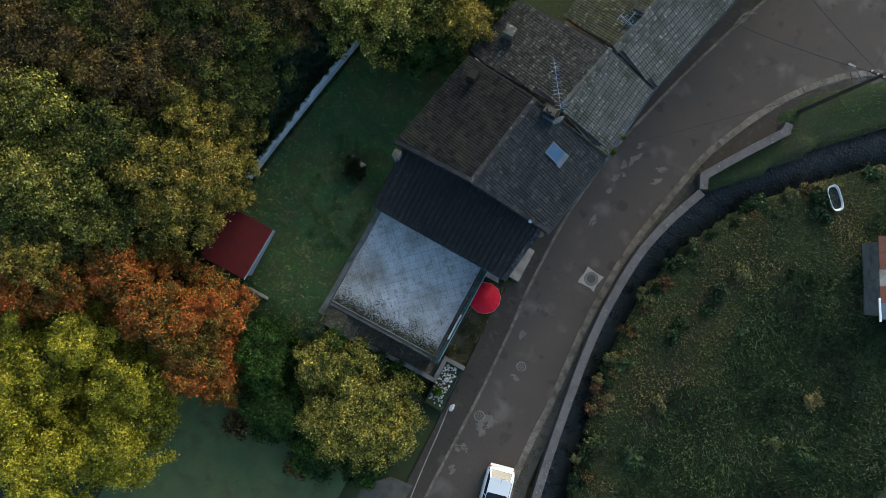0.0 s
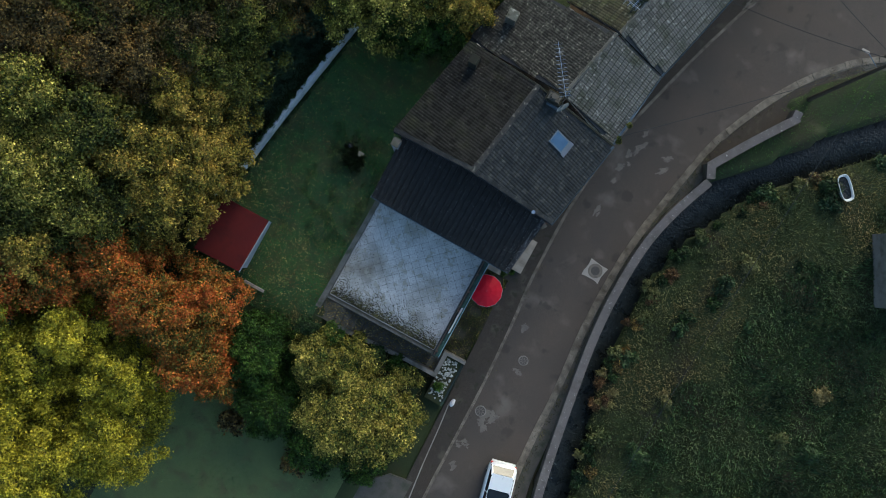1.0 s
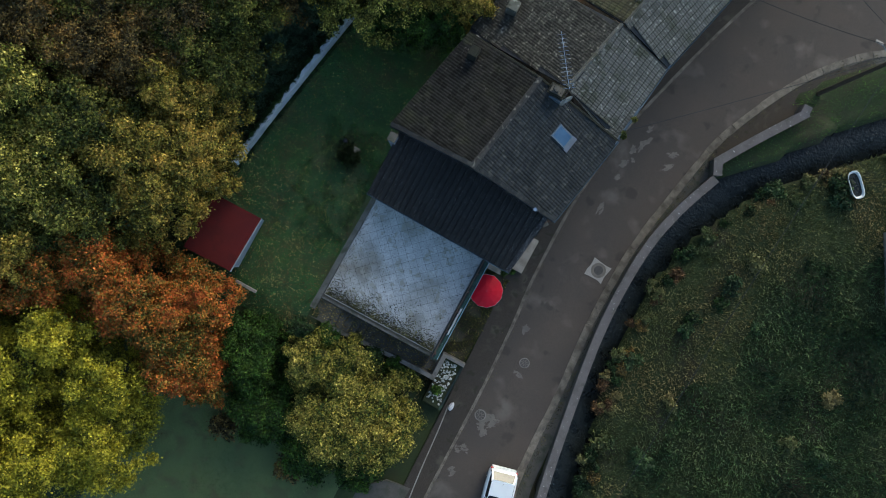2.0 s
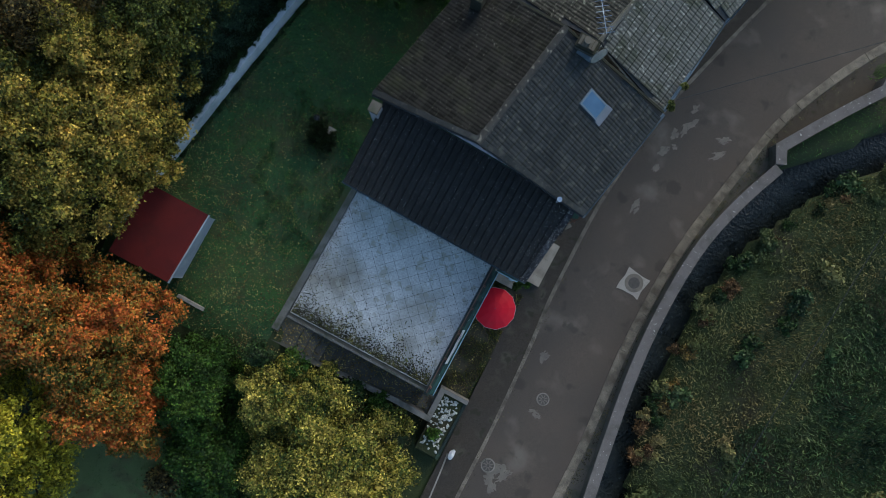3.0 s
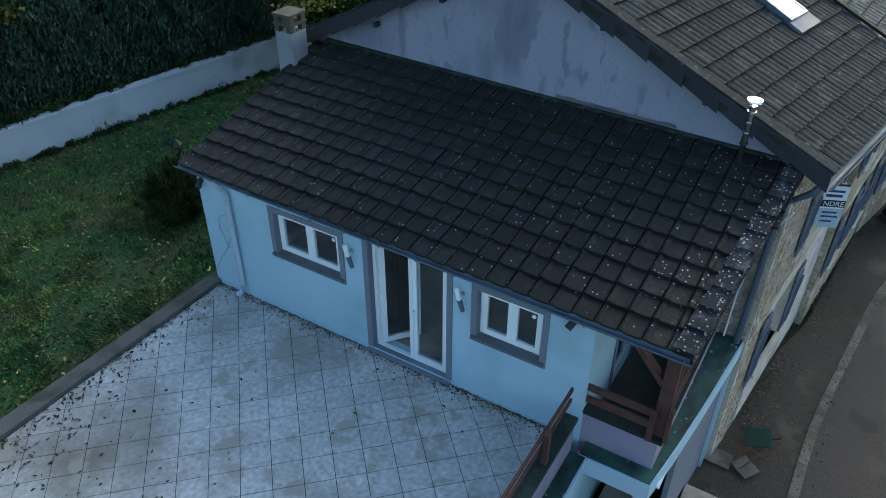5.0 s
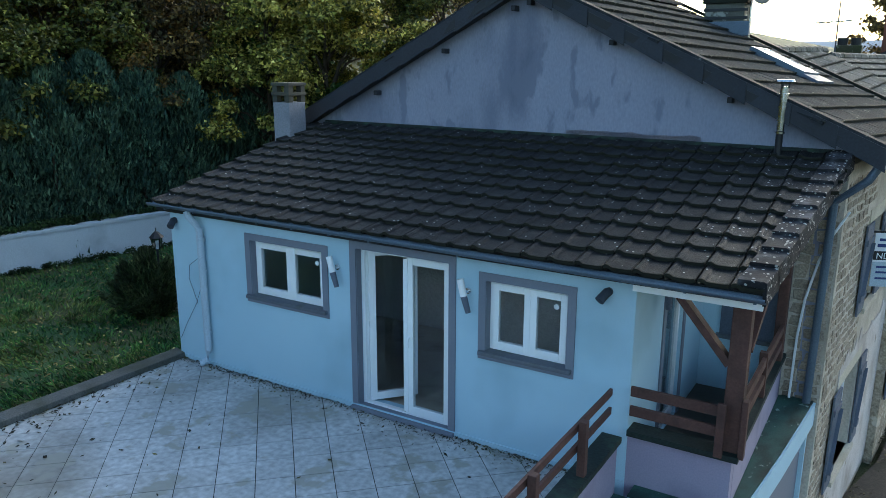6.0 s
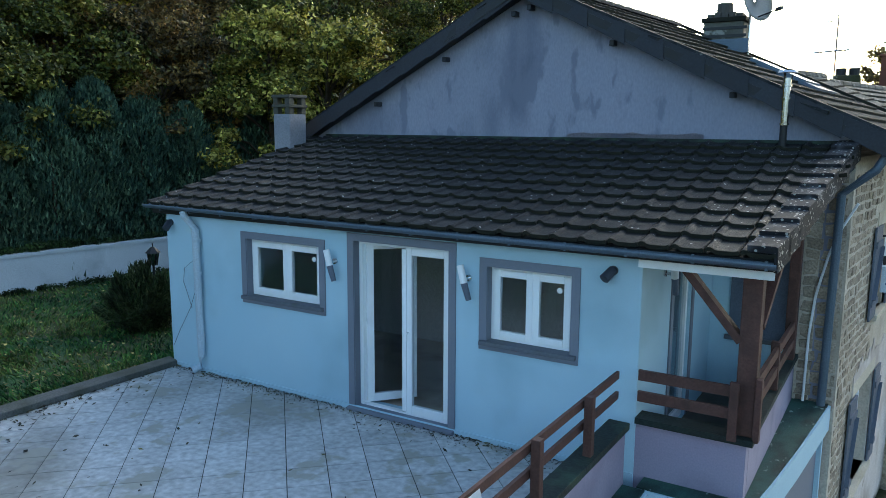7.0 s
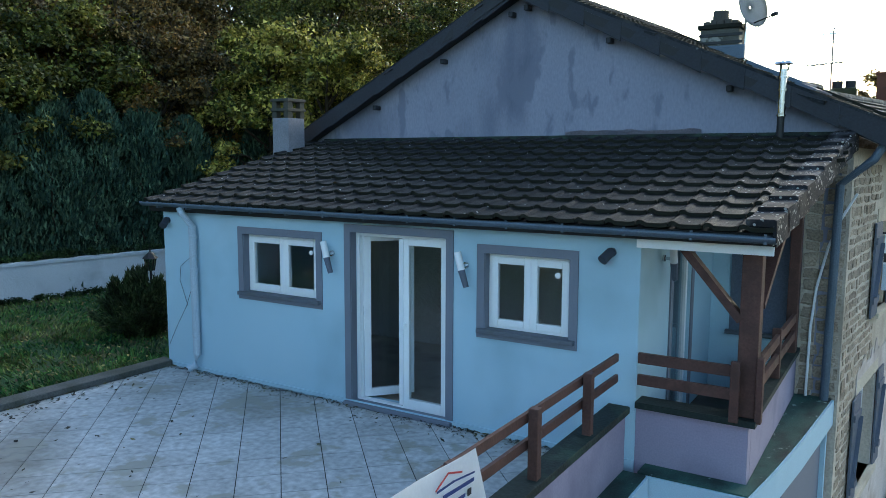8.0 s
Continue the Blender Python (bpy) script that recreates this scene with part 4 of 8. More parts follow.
# verge plates on both rakes of the gable
for (x0, z0), (x1, z1), n in (((AP[0], 8.11), (4.33, 5.98), 9), ((AP[0], 8.11), (-4.96, 5.88), 9)):
    for k in range(n):
        f0, f1 = k / n, (k + 1.04) / n
        a = (x0 + (x1 - x0) * f0, y_verge(x0 + (x1 - x0) * f0) - 0.045 - 0.004 * (k % 2), z0 + (z1 - z0) * f0)
        b = (x0 + (x1 - x0) * f1, y_verge(x0 + (x1 - x0) * f1) - 0.045 - 0.004 * (k % 2), z0 + (z1 - z0) * f1)
        bm = bmesh.new()
        vs = [bm.verts.new(c) for c in ((a[0], a[1], a[2] + 0.06), (b[0], b[1] - 0.02, b[2] + 0.06), (b[0], b[1] - 0.02, b[2] - 0.205), (a[0], a[1], a[2] - 0.165))]
        v2 = [bm.verts.new((v.co.x, v.co.y + 0.02, v.co.z)) for v in vs]
        bm.faces.new(vs)
        bm.faces.new(v2[::-1])
        for q in range(4):
            bm.faces.new((vs[q], v2[q], v2[(q + 1) % 4], vs[(q + 1) % 4]))
        part("verge_plate", bm, M_VERGE, house)
        bm = bmesh.new()
        beam(bm, (a[0], a[1] + 0.12, a[2] + 0.08), (b[0], b[1] + 0.12, b[2] + 0.08), 0.2, 0.035, (0, 0, 1))
        part("verge_cap", bm, M_TILE_MAIN, house)
# soffit under the overhang
for (x0, z0), (x1, z1) in (((AP[0], 8.0), (4.2, 5.93)), ((AP[0], 8.0), (-4.9, 5.8))):
    bm = bmesh.new()
    beam(bm, (x0, y_verge(x0) + 0.1, z0 - 0.02), (x1, y_verge(x1) + 0.1, z1 - 0.02), 0.2, 0.03)
    part("soffit_board", bm, M_VERGE, house)
# purlin ends under the verge
for px in (-4.25, -3.1, -1.75, -0.55, -0.3, 0.96, 2.56):
    z = (7.79 - SL_L * (AP[0] - px)) if px < AP[0] else (7.86 - SL_R * (px - AP[0]))
    bm = bmesh.new()
    bx(bm, px - 0.035, px + 0.035, y_verge(px) + 0.06, y_gable(px), z - 0.045, z + 0.03, 0.012)
    part("purlin_end", bm, M_VERGE, house)

# gutters
def half_gutter(name, a, b, r, parent, mat, label=""):
    a, b = Vector(a), Vector(b)
    d = (b - a).normalized()
    s = d.cross(Vector((0, 0, 1))).normalized()
    bm = bmesh.new()
    ro, ri = [], []
    for p in (a, b):
        ro.append([bm.verts.new(p + s * math.cos(t) * r + Vector((0, 0, -math.sin(t) * r))) for t in [math.pi * q / 8 for q in range(9)]])
        ri.append([bm.verts.new(p + s * math.cos(t) * (r - 0.008) + Vector((0, 0, -math.sin(t) * (r - 0.008)))) for t in [math.pi * q / 8 for q in range(9)]])
    for R in (ro, ri):
        for q in range(8):
            bm.faces.new((R[0][q], R[0][q + 1], R[1][q + 1], R[1][q]))
    for q in (0, 8):
        bm.faces.new((ro[0][q], ri[0][q], ri[1][q], ro[1][q]))
    return part(name, bm, mat, parent, label, smooth=True)


half_gutter("eave_gutter", (-4.54, -0.15, 5.03), (3.68, -0.27, 5.01), 0.06, house, M_ZINC, "dull zinc half-round gutter")
half_gutter("street_gutter", (4.37, 2.92, 5.86), (5.3, 8.0, 5.72), 0.065, house, M_ZINC, "dull zinc half-round gutter")
for k in range(14):
    x = -4.2 + k * 0.6
    bm = bmesh.new()
    g = -0.185 - x * 0.0169
    bx(bm, x - 0.012, x + 0.012, g - 0.062, g + 0.06, 4.95, 4.958)
    bx(bm, x - 0.012, x + 0.012, g - 0.067, g - 0.061, 4.95, 5.035)
    part("gutter_bracket", bm, M_ZINC, house)
bm = bmesh.new()
beam(bm, (-4.5, -0.02, 4.985), (2.44, -0.1, 4.985), 0.02, 0.1)
part("fascia", bm, M_CONC_D, house)
# downpipes
bm = bmesh.new()
pipe(bm, [(-3.76, -0.16, 4.97), (-3.74, -0.15, 4.9), (-3.63, -0.075, 4.72), (-3.62, -0.07, 2.95), (-3.64, -0.1, 2.79), (-3.7, -0.16, 2.755)], 0.05, 12)
for z in (4.55, 4.1, 3.2):
    rod(bm, (-3.62, -0.07, z), (-3.62, -0.07, z + 0.05), 0.057, n=12)
part("downpipe", bm, M_PIPE, house, "pale blue painted downpipe")
bm = bmesh.new()
pipe(bm, [(4.3, 3.05, 5.84), (4.2, 3.03, 5.65), (3.87, 3.05, 5.35), (3.84, 3.08, 2.74)], 0.05, 12)
part("downpipe", bm, M_ZINC, house, "blue-grey zinc downpipe")
bm = bmesh.new()
pipe(bm, [(4.05, 3.1, 5.25), (3.9, 3.13, 4.95), (3.78, 3.13, 4.6), (3.68, 3.13, 4.1), (3.64, 3.13, 3.6), (3.63, 3.13, 2.65)], 0.016, 6)
part("cable", bm, M_PVC, house, "thin pale cable")
# loose cable on the blue wall
bm = bmesh.new()
pipe(bm, [(-3.72, -0.02, 4.3), (-3.95, -0.02, 4.15), (-3.98, -0.02, 3.95), (-3.9, -0.03, 3.8), (-3.82, -0.03, 3.6)], 0.004, 5)
pipe(bm, [(-3.7, -0.02, 3.95), (-3.85, -0.03, 3.6), (-4.1, -0.02, 3.25), (-4.25, -0.02, 3.0)], 0.004, 5)
part("loose_wire", bm, M_SHUT, house, "thin dark loose wires")

# chimney at the corner of the lean-to
ch = under(thing("chimney", "", "", at=(0, 0, 0)), house)
ch["label"] = "small pale rendered chimney with slotted cap"
box("shaft", -4.7, -4.34, 2.58, 2.98, 2.4, 6.3, M_CHIMR, ch, "", 0.015)
for k, z in enumerate((6.3, 6.46)):
    bm = bmesh.new()
    for cx, cy in ((-4.65, 2.63), (-4.39, 2.63), (-4.65, 2.93), (-4.39, 2.93)):
        bx(bm, cx - 0.05, cx + 0.05, cy - 0.05, cy + 0.05, z, z + 0.11)
    bx(bm, -4.72, -4.32, 2.56, 3.0, z + 0.11, z + 0.16, 0.01)
    part("cap_tier", bm, M_CONC_D, ch)

# steel flue
bm = bmesh.new()
rod(bm, (3.2, 2.95, 5.8), (3.2, 2.95, 6.2), 0.042, n=14)
part("flue_base", bm, M_BLACK, house, "sooty black flue base")
bm = bmesh.new()
rod(bm, (3.2, 2.95, 6.18), (3.2, 2.95, 6.7), 0.046, n=16)
part("steel_flue", bm, M_STEEL, house, "shiny stainless flue pipe")
for z in (6.15, 6.3, 6.45, 6.6):
    bm = bmesh.new()
    rod(bm, (3.2, 2.95, z), (3.2, 2.95, z + 0.022), 0.058, n=16)
    part("flue_collar", bm, M_STEEL, house)
bm = bmesh.new()
rod(bm, (3.2, 2.95, 6.76), (3.2, 2.95, 6.785), 0.11, 0.1, n=18)
part("flue_cap", bm, M_STEEL, house)
bm = bmesh.new()
for k in range(3):
    a = k * 2.0944
    rod(bm, (3.2 + math.cos(a) * 0.05, 2.95 + math.sin(a) * 0.05, 6.68), (3.2 + math.cos(a) * 0.06, 2.95 + math.sin(a) * 0.06, 6.77), 0.008, n=5)
part("cap_leg", bm, M_BLACK, house)

# ---- neighbouring houses ----
def street_opening(o, along, owner):
    """Lintel, sill, frame, pane and two open shutters round an opening of a street wall."""
    def street_part(name, bm, mat, label=""):
        ob = part(name, bm, mat, owner, label)
        ob.matrix_basis = along
        return ob

    bm = bmesh.new()
    bx(bm, o[0] - 0.16, o[1] + 0.16, -0.015, 0.05, o[3], o[3] + 0.2, 0.008)
    street_part("lintel", bm, M_CREAM, "cream stone lintel")
    bm = bmesh.new()
    bx(bm, o[0] - 0.1, o[1] + 0.1, -0.09, 0.2, o[2] - 0.08, o[2], 0.01)
    street_part("window_sill", bm, M_CREAM, "pale stone sill")
    bm = bmesh.new()
    frame_bars(bm, o[0], o[1], o[2], o[3], 0.14, 0.2, 0.06)
    bx(bm, (o[0] + o[1]) / 2 - 0.04, (o[0] + o[1]) / 2 + 0.04, 0.135, 0.195, o[2] + 0.06, o[3] - 0.06, 0.004)
    street_part("window_frame", bm, M_PVC, "white window frame")
    bm = bmesh.new()
    bx(bm, o[0] + 0.05, o[1] - 0.05, 0.165, 0.173, o[2] + 0.05, o[3] - 0.05)
    g = street_part("pane", bm, M_GLASS, "clear glass")
    g.visible_shadow = False
    for x0, x1 in ((o[0] - 0.5, o[0] - 0.02), (o[1] + 0.02, o[1] + 0.5)):
        bm = bmesh.new()
        n = 4
        for k in range(n):
            a, b = x0 + (x1 - x0) * k / n + 0.003, x0 + (x1 - x0) * (k + 1) / n - 0.003
            bx(bm, a, b, -0.055, -0.028, o[2] - 0.02, o[3] + 0.02)
        bx(bm, x0 + 0.02, x1 - 0.02, -0.075, -0.055, o[2] + 0.18, o[2] + 0.27)
        bx(bm, x0 + 0.02, x1 - 0.02, -0.075, -0.055, o[3] - 0.27, o[3] - 0.18)
        beam(bm, (x0 + 0.06, -0.065, o[2] + 0.28), (x1 - 0.06, -0.065, o[3] - 0.28), 0.02, 0.08, (0, 1, 0))
        street_part("shutter", bm, M_SHUT, "grey boarded shutter")


def neighbour(name, label, es, en, rs, rn, ws, wn, mats, wall_mat, styles=(1, 1), w=0.28, l=0.33):
    h = thing(name, label, "house")
    roof_slope("street_slope", es, en, rn, rs, w, l, mats[0], h, styles[0], True, "weathered pale grey roof tiles", M_BLACK, limit=180)
    roof_slope("back_slope", wn, ws, rs, rn, w, l, mats[1], h, styles[1], False, "dark mossy roof tiles", M_BLACK)
    bm = bmesh.new()
    o = 0.82
    prism(bm, [(es[0] - o, es[1]), (en[0] - o, en[1]), (rn[0], rn[1]), (wn[0] + 0.3, wn[1]), (ws[0] + 0.3, ws[1]), (rs[0], rs[1])], -0.3,
          [es[2] + 0.02, en[2] + 0.02, rn[2] - 0.2, wn[2] - 0.15, ws[2] - 0.15, rs[2] - 0.2])
    part("masonry", bm, wall_mat, h)
    along = Matrix.Translation((es[0] - 0.5, es[1], 0)) @ Matrix.Rotation(math.atan2(en[1] - es[1], en[0] - es[0]), 4, "Z")
    front_len = math.hypot(en[0] - es[0], en[1] - es[1])
    opens = []
    for k in range(int(front_len / 2.0)):
        x0 = 0.62 + k * 2.0
        opens += [(x0, x0 + 0.78, 3.45, 4.75), (x0, x0 + 0.78, 1.0, 2.4)]
    wall = wall_with_holes("street_wall", 0.0, front_len, -0.3, es[2] - 0.12, 0.0, 0.3, opens, wall_mat, h, "tan rubble stone wall")
    wall.matrix_basis = along
    for o_n in opens:
        street_opening(o_n, along, h)
    half_gutter("street_gutter", (es[0] + 0.07, es[1], es[2] - 0.05), (en[0] + 0.07, en[1], en[2] - 0.08), 0.065, h, M_ZINC)
    d = Vector(rn) - Vector(rs)
    for k in range(12):
        a, b = Vector(rs) + d * (k / 12), Vector(rs) + d * ((k + 1.1) / 12)
        bm = bmesh.new()
        rod(bm, a, b, 0.11, 0.1, n=8)
        part("ridge_tile", bm, mats[0], h)
    return h


neighbour("terraced_house", "old house with pale weathered grey tiled roof", (5.18, 8.1, 5.72), (5.68, 12.35, 5.72), (1.75, 8.75, 7.2), (2.6, 12.6, 7.25), (-3.9, 9.5, 5.0), (-2.9, 13.4, 5.0), (M_TILE_OLD, M_TILE_BACK), M_RUBBLE)
neighbour("terraced_house", "old house with grey street slope and mossy back slope", (5.72, 12.4, 5.65), (7.5, 19.6, 5.65), (2.75, 12.75, 7.12), (4.4, 19.9, 7.12), (-0.4, 13.5, 5.6), (1.2, 20.6, 5.6), (M_TILE_OLD, M_TILE_MOSS), M_RUBBLE)
neighbour("terraced_house", "taller brown tiled house at the end of the row", (7.6, 20.2, 6.1), (9.6, 27.5, 6.1), (4.4, 20.6, 7.85), (6.4, 28.0, 7.85), (1.2, 21.2, 6.15), (3.0, 28.8, 6.15), (M_TILE_OLD, M_TILE_LEFT), M_RUBBLE, w=0.5, l=0.55)

# ---- terrace ----
PX0, PX1, PY0, PY1 = -4.27, 2.29, -5.92, 0.0
patio = thing("patio", "raised terrace of pale square tiles laid diagonally", "patio", kind="structure")
bm = bmesh.new()
prism(bm, [(PX0, PY0), (PX1, PY0), (PX1, PY1 - 0.02), (PX0, PY1 - 0.02)], 2.3, PATIO_Z - 0.006)
part("bed", bm, M_GROUT, patio, "dark joints and mortar bed")


def clip_poly(poly, x0, x1, y0, y1):
    for ax, lim, keep in ((0, x0, 1), (0, x1, -1), (1, y0, 1), (1, y1, -1)):
        out = []
        for i in range(len(poly)):
            a, b = poly[i - 1], poly[i]
            ia, ib = (a[ax] - lim) * keep >= 0, (b[ax] - lim) * keep >= 0
            if ia != ib:
                t = (lim - a[ax]) / (b[ax] - a[ax])
                out.append((a[0] + (b[0] - a[0]) * t, a[1] + (b[1] - a[1]) * t))
            if ib:
                out.append(b)
        poly = out
        if not poly:
            return []
    return poly


TS, GAP = 0.406, 0.009
c45 = math.cos(radians(44.0))
s45 = math.sin(radians(44.0))
full_me = None
patio_jobs = []
for i in range(-24, 25):
    for j in range(-24, 25):
        u, v = i * TS, j * TS
        cx, cy = -3.41 + (u + TS / 2) * c45 - (v + TS / 2) * s45, -1.62 + (u + TS / 2) * s45 + (v + TS / 2) * c45
        h = TS / 2 - GAP / 2
        sq = [(cx + a * h * c45 - b * h * s45, cy + a * h * s45 + b * h * c45) for a, b in ((-1, -1), (1, -1), (1, 1), (-1, 1))]
        poly = clip_poly(sq, PX0 + 0.02, PX1 - 0.01, PY0 + 0.02, PY1 - 0.03)
        if len(poly) < 3:
            continue
        ar = abs(sum(poly[k - 1][0] * poly[k][1] - poly[k][0] * poly[k - 1][1] for k in range(len(poly)))) / 2
        if ar > 0.006:
            patio_jobs.append(poly)

# retaining walls of the terrace
box("retaining_wall_south", PX0 - 0.1, 2.62, PY0 - 0.22, PY0 - 0.002, -0.4, 2.66, M_CONC_D, None, "", 0.01)
tagged(bpy.data.objects["retaining_wall_south"], "dark stained concrete retaining wall", "wall", kind="structure")
bm = bmesh.new()
prism(bm, [(-4.62, -6.82), (-4.31, -6.82), (-4.2, -0.02), (-4.46, 0.05)], 2.2, 2.78)
bmesh.ops.bevel(bm, geom=bm.edges[:], offset=0.015, segments=2, affect="EDGES", profile=0.6)
part("terrace_curb", bm, M_CURB)
tagged(bpy.data.objects["terrace_curb"], "grey concrete edging beside the lawn", "edging", kind="structure")
# right parapet with rail
tw = thing("terrace_parapet", "mauve rendered terrace parapet with mossy coping", "wall", kind="structure")
box("wall_body", 2.3, 2.46, PY0 - 0.2, -0.24, -0.4, 3.28, M_PURPLE, tw, "mauve render", 0.008)
box("coping", 2.28, 2.49, PY0 - 0.24, -0.2, 3.28, 3.35, M_COPING, tw, "dark mossy green coping", 0.012)


rail = thing("terrace_railing", "low brown stained wooden rail on the parapet", "railing")
posts = [(2.415, -1.1), (2.415, -2.15), (2.415, -3.3), (2.415, -4.45), (2.415, -5.75)]
for p in posts:
    box("rail_post", p[0] - 0.038, p[0] + 0.038, p[1] - 0.038, p[1] + 0.038, 3.346, 3.88, M_WOOD, rail, "", 0.008)
for z in (3.6, 3.8):
    bm = bmesh.new()
    beam(bm, (2.35, -0.2, z), (2.35, -6.0, z), 0.03, 0.072)
    part("rail_bar", bm, M_WOOD, rail)
# low board along the south edge of the terrace
sr = thing("edge_railing", "grey weathered low metal edge rail", "railing")
for p in np.arange(-3.9, 2.4, 0.9):
    box("rail_post", p - 0.025, p + 0.025, PY0 - 0.16, PY0 - 0.11, 2.65, 2.96, M_ZINC, sr, "", 0.004)
for z, w_ in ((2.97, 0.09), (2.82, 0.03)):
    bm = bmesh.new()
    beam(bm, (-4.25, PY0 - 0.135, z), (2.5, PY0 - 0.135, z), w_, 0.035)
    part("rail_bar", bm, M_CURB if w_ > 0.05 else M_ZINC, sr)

# steps south of the terrace, going down to the street
st = thing("garden_steps", "dark stained concrete steps beside the terrace wall", "stairs", kind="structure")
n_st = 15
for k in range(n_st):
    x0 = -3.4 + k * 0.385
    z = 2.52 - k * 0.172
    box("step", x0, x0 + 0.40, -7.2, PY0 - 0.23, -0.4, z, M_CONC_D, st, "", 0.012)
box("landing", -4.66, -3.41, -7.3, -6.16, 2.0, 2.6, M_CONC_D, st, "", 0.012)
bm = bmesh.new()
prism(bm, [(-3.4, -7.45), (1.2, -7.45), (1.2, -7.21), (-3.4, -7.21)], -0.4, [2.45, 0.85, 0.85, 2.45])
prism(bm, [(1.202, -7.45), (3.2, -7.45), (3.2, -7.21), (1.202, -7.21)], -0.4, 0.85)
part("side_wall", bm, M_CONC, st)
box("foot_slab", 2.38, 3.0, -7.2, -6.14, -0.4, -0.02, M_CONC, st, "", 0.01)
bed = thing("planter", "concrete edged bed of white pebbles by the street", "planter")
box("edge_wall", 2.95, 3.2, -7.2, -5.85, -0.4, 0.85, M_CONC, bed, "", 0.012)
box("edge_wall", 3.2, 4.35, -6.05, -5.85, -0.4, 0.55, M_CONC, bed, "", 0.012)
box("edge_wall", 4.2, 4.35, -8.8, -6.05, -0.4, 0.45, M_COPING, bed, "", 0.012)
box("soil", 3.2, 4.2, -8.8, -6.05, -0.4, 0.38, M_GROUND, bed, "", 0.0)

# ---- balcony and porch ----
bal = under(thing("balcony", "", ""), house)
bal["label"] = "small roofed balcony with mauve parapet and brown rails"
bm = bmesh.new()
prism(bm, [(2.482, 0.0), (3.5, 0.0), (3.5, 0.14), (2.482, 0.14)], 2.5, 3.29)
part("parapet_front", bm, M_PURPLE, bal, "mauve render")
bm = bmesh.new()
prism(bm, [(3.36, 0.142), (3.502, 0.142), (3.502, 3.1), (3.36, 3.1)], 2.5, 3.29)
part("parapet_side", bm, M_PURPLE, bal, "mauve render")
bm = bmesh.new()
prism(bm, [(2.484, -0.05), (3.56, -0.05), (3.56, 0.18), (2.484, 0.18)], 3.29, 3.35)
part("coping_front", bm, M_COPING, bal, "dark mossy coping")
bm = bmesh.new()
prism(bm, [(3.32, 0.182), (3.545, 0.182), (3.545, 3.1), (3.32, 3.1)], 3.29, 3.35)
part("coping_side", bm, M_COPING, bal, "dark mossy coping")
bm = bmesh.new()
prism(bm, [(2.482, 0.14), (3.38, 0.14), (3.38, 3.1), (2.482, 3.1)], 2.55, 2.72)
part("balcony_floor", bm, M_CONC_D, bal)
bm = bmesh.new()
bx(bm, 3.37, 3.54, 0.03, 0.2, 3.35, 4.93, 0.012)
part("corner_post", bm, M_WOOD, bal, "thick brown wooden post")
bm = bmesh.new()
bx(bm, 3.41, 3.53, 2.75, 2.9, 3.35, 5.5, 0.012)
part("rear_post", bm, M_WOOD, bal)
bm = bmesh.new()
beam(bm, (2.8, 0.09, 4.9), (3.38, 0.09, 4.22), 0.07, 0.12, (0, 1, 0))
part("brace", bm, M_WOOD, bal)
bm = bmesh.new()
beam(bm, (3.55, 0.95, 4.95), (3.5, 0.2, 4.35), 0.07, 0.1, (1, 0, 0))
part("brace", bm, M_WOOD, bal)
box("rail_post", 3.34, 3.42, -0.1, -0.052, 3.33, 3.88, M_WOOD, bal, "", 0.008)
box("rail_post", 3.545, 3.6, -0.03, 0.06, 3.33, 3.92, M_WOOD, bal, "", 0.008)
for z in (3.57, 3.78):
    bm = bmesh.new()
    beam(bm, (2.5, -0.03, z), (3.4, -0.03, z), 0.04, 0.1)
    part("rail_bar", bm, M_WOOD, bal)
    bm = bmesh.new()
    beam(bm, (3.5, 0.05, z), (3.5, 2.75, z), 0.04, 0.1)
    part("rail_bar", bm, M_WOOD, bal)
box("rail_post", 3.44, 3.53, 1.5, 1.58, 3.346, 3.88, M_WOOD, bal, "", 0.008)
box("white_fascia", 2.46, 3.64, -0.085, -0.06, 4.83, 4.96, M_PVC, bal, "white fascia board", 0.004)
bm = bmesh.new()
prism(bm, [(2.48, -0.05), (3.62, -0.05), (3.74, 3.1), (2.48, 3.1)], [4.9, 4.9, 5.7, 5.7], [4.925, 4.925, 5.725, 5.725])
part("balcony_ceiling", bm, M_WOOD, bal)
# door in the side wall of the loggia
bm = bmesh.new()
for y0, y1 in ((LOG_D[0], LOG_D[0] + 0.07), (LOG_D[1] - 0.07, LOG_D[1])):
    bx(bm, EXT_R - 0.1, EXT_R - 0.04, y0, y1, 2.72, 4.75, 0.005)
bx(bm, EXT_R - 0.1, EXT_R - 0.04, LOG_D[0] + 0.07, LOG_D[1] - 0.07, 4.68, 4.75, 0.005)
bx(bm, EXT_R - 0.1, EXT_R - 0.04, LOG_D[0] + 0.07, LOG_D[1] - 0.07, 2.72, 2.82, 0.005)
part("balcony_door", bm, M_PVC, house, "white glazed balcony door")
g = box("door_pane", EXT_R - 0.075, EXT_R - 0.067, LOG_D[0] + 0.06, LOG_D[1] - 0.06, 2.8, 4.7, M_GLASS, house, "clear glass", 0)
g.visible_shadow = False
ob = wall_with_holes("surround", LOG_D[0] - 0.1, LOG_D[1] + 0.1, 2.72, 4.85, -0.016, 0.0, [(LOG_D[0], LOG_D[1], 2.72, 4.75)], M_SURR, house, "grey painted surround")
ob.matrix_basis = Matrix.Translation((EXT_R - 0.001, 0, 0)) @ Matrix.Rotation(radians(90), 4, "Z")
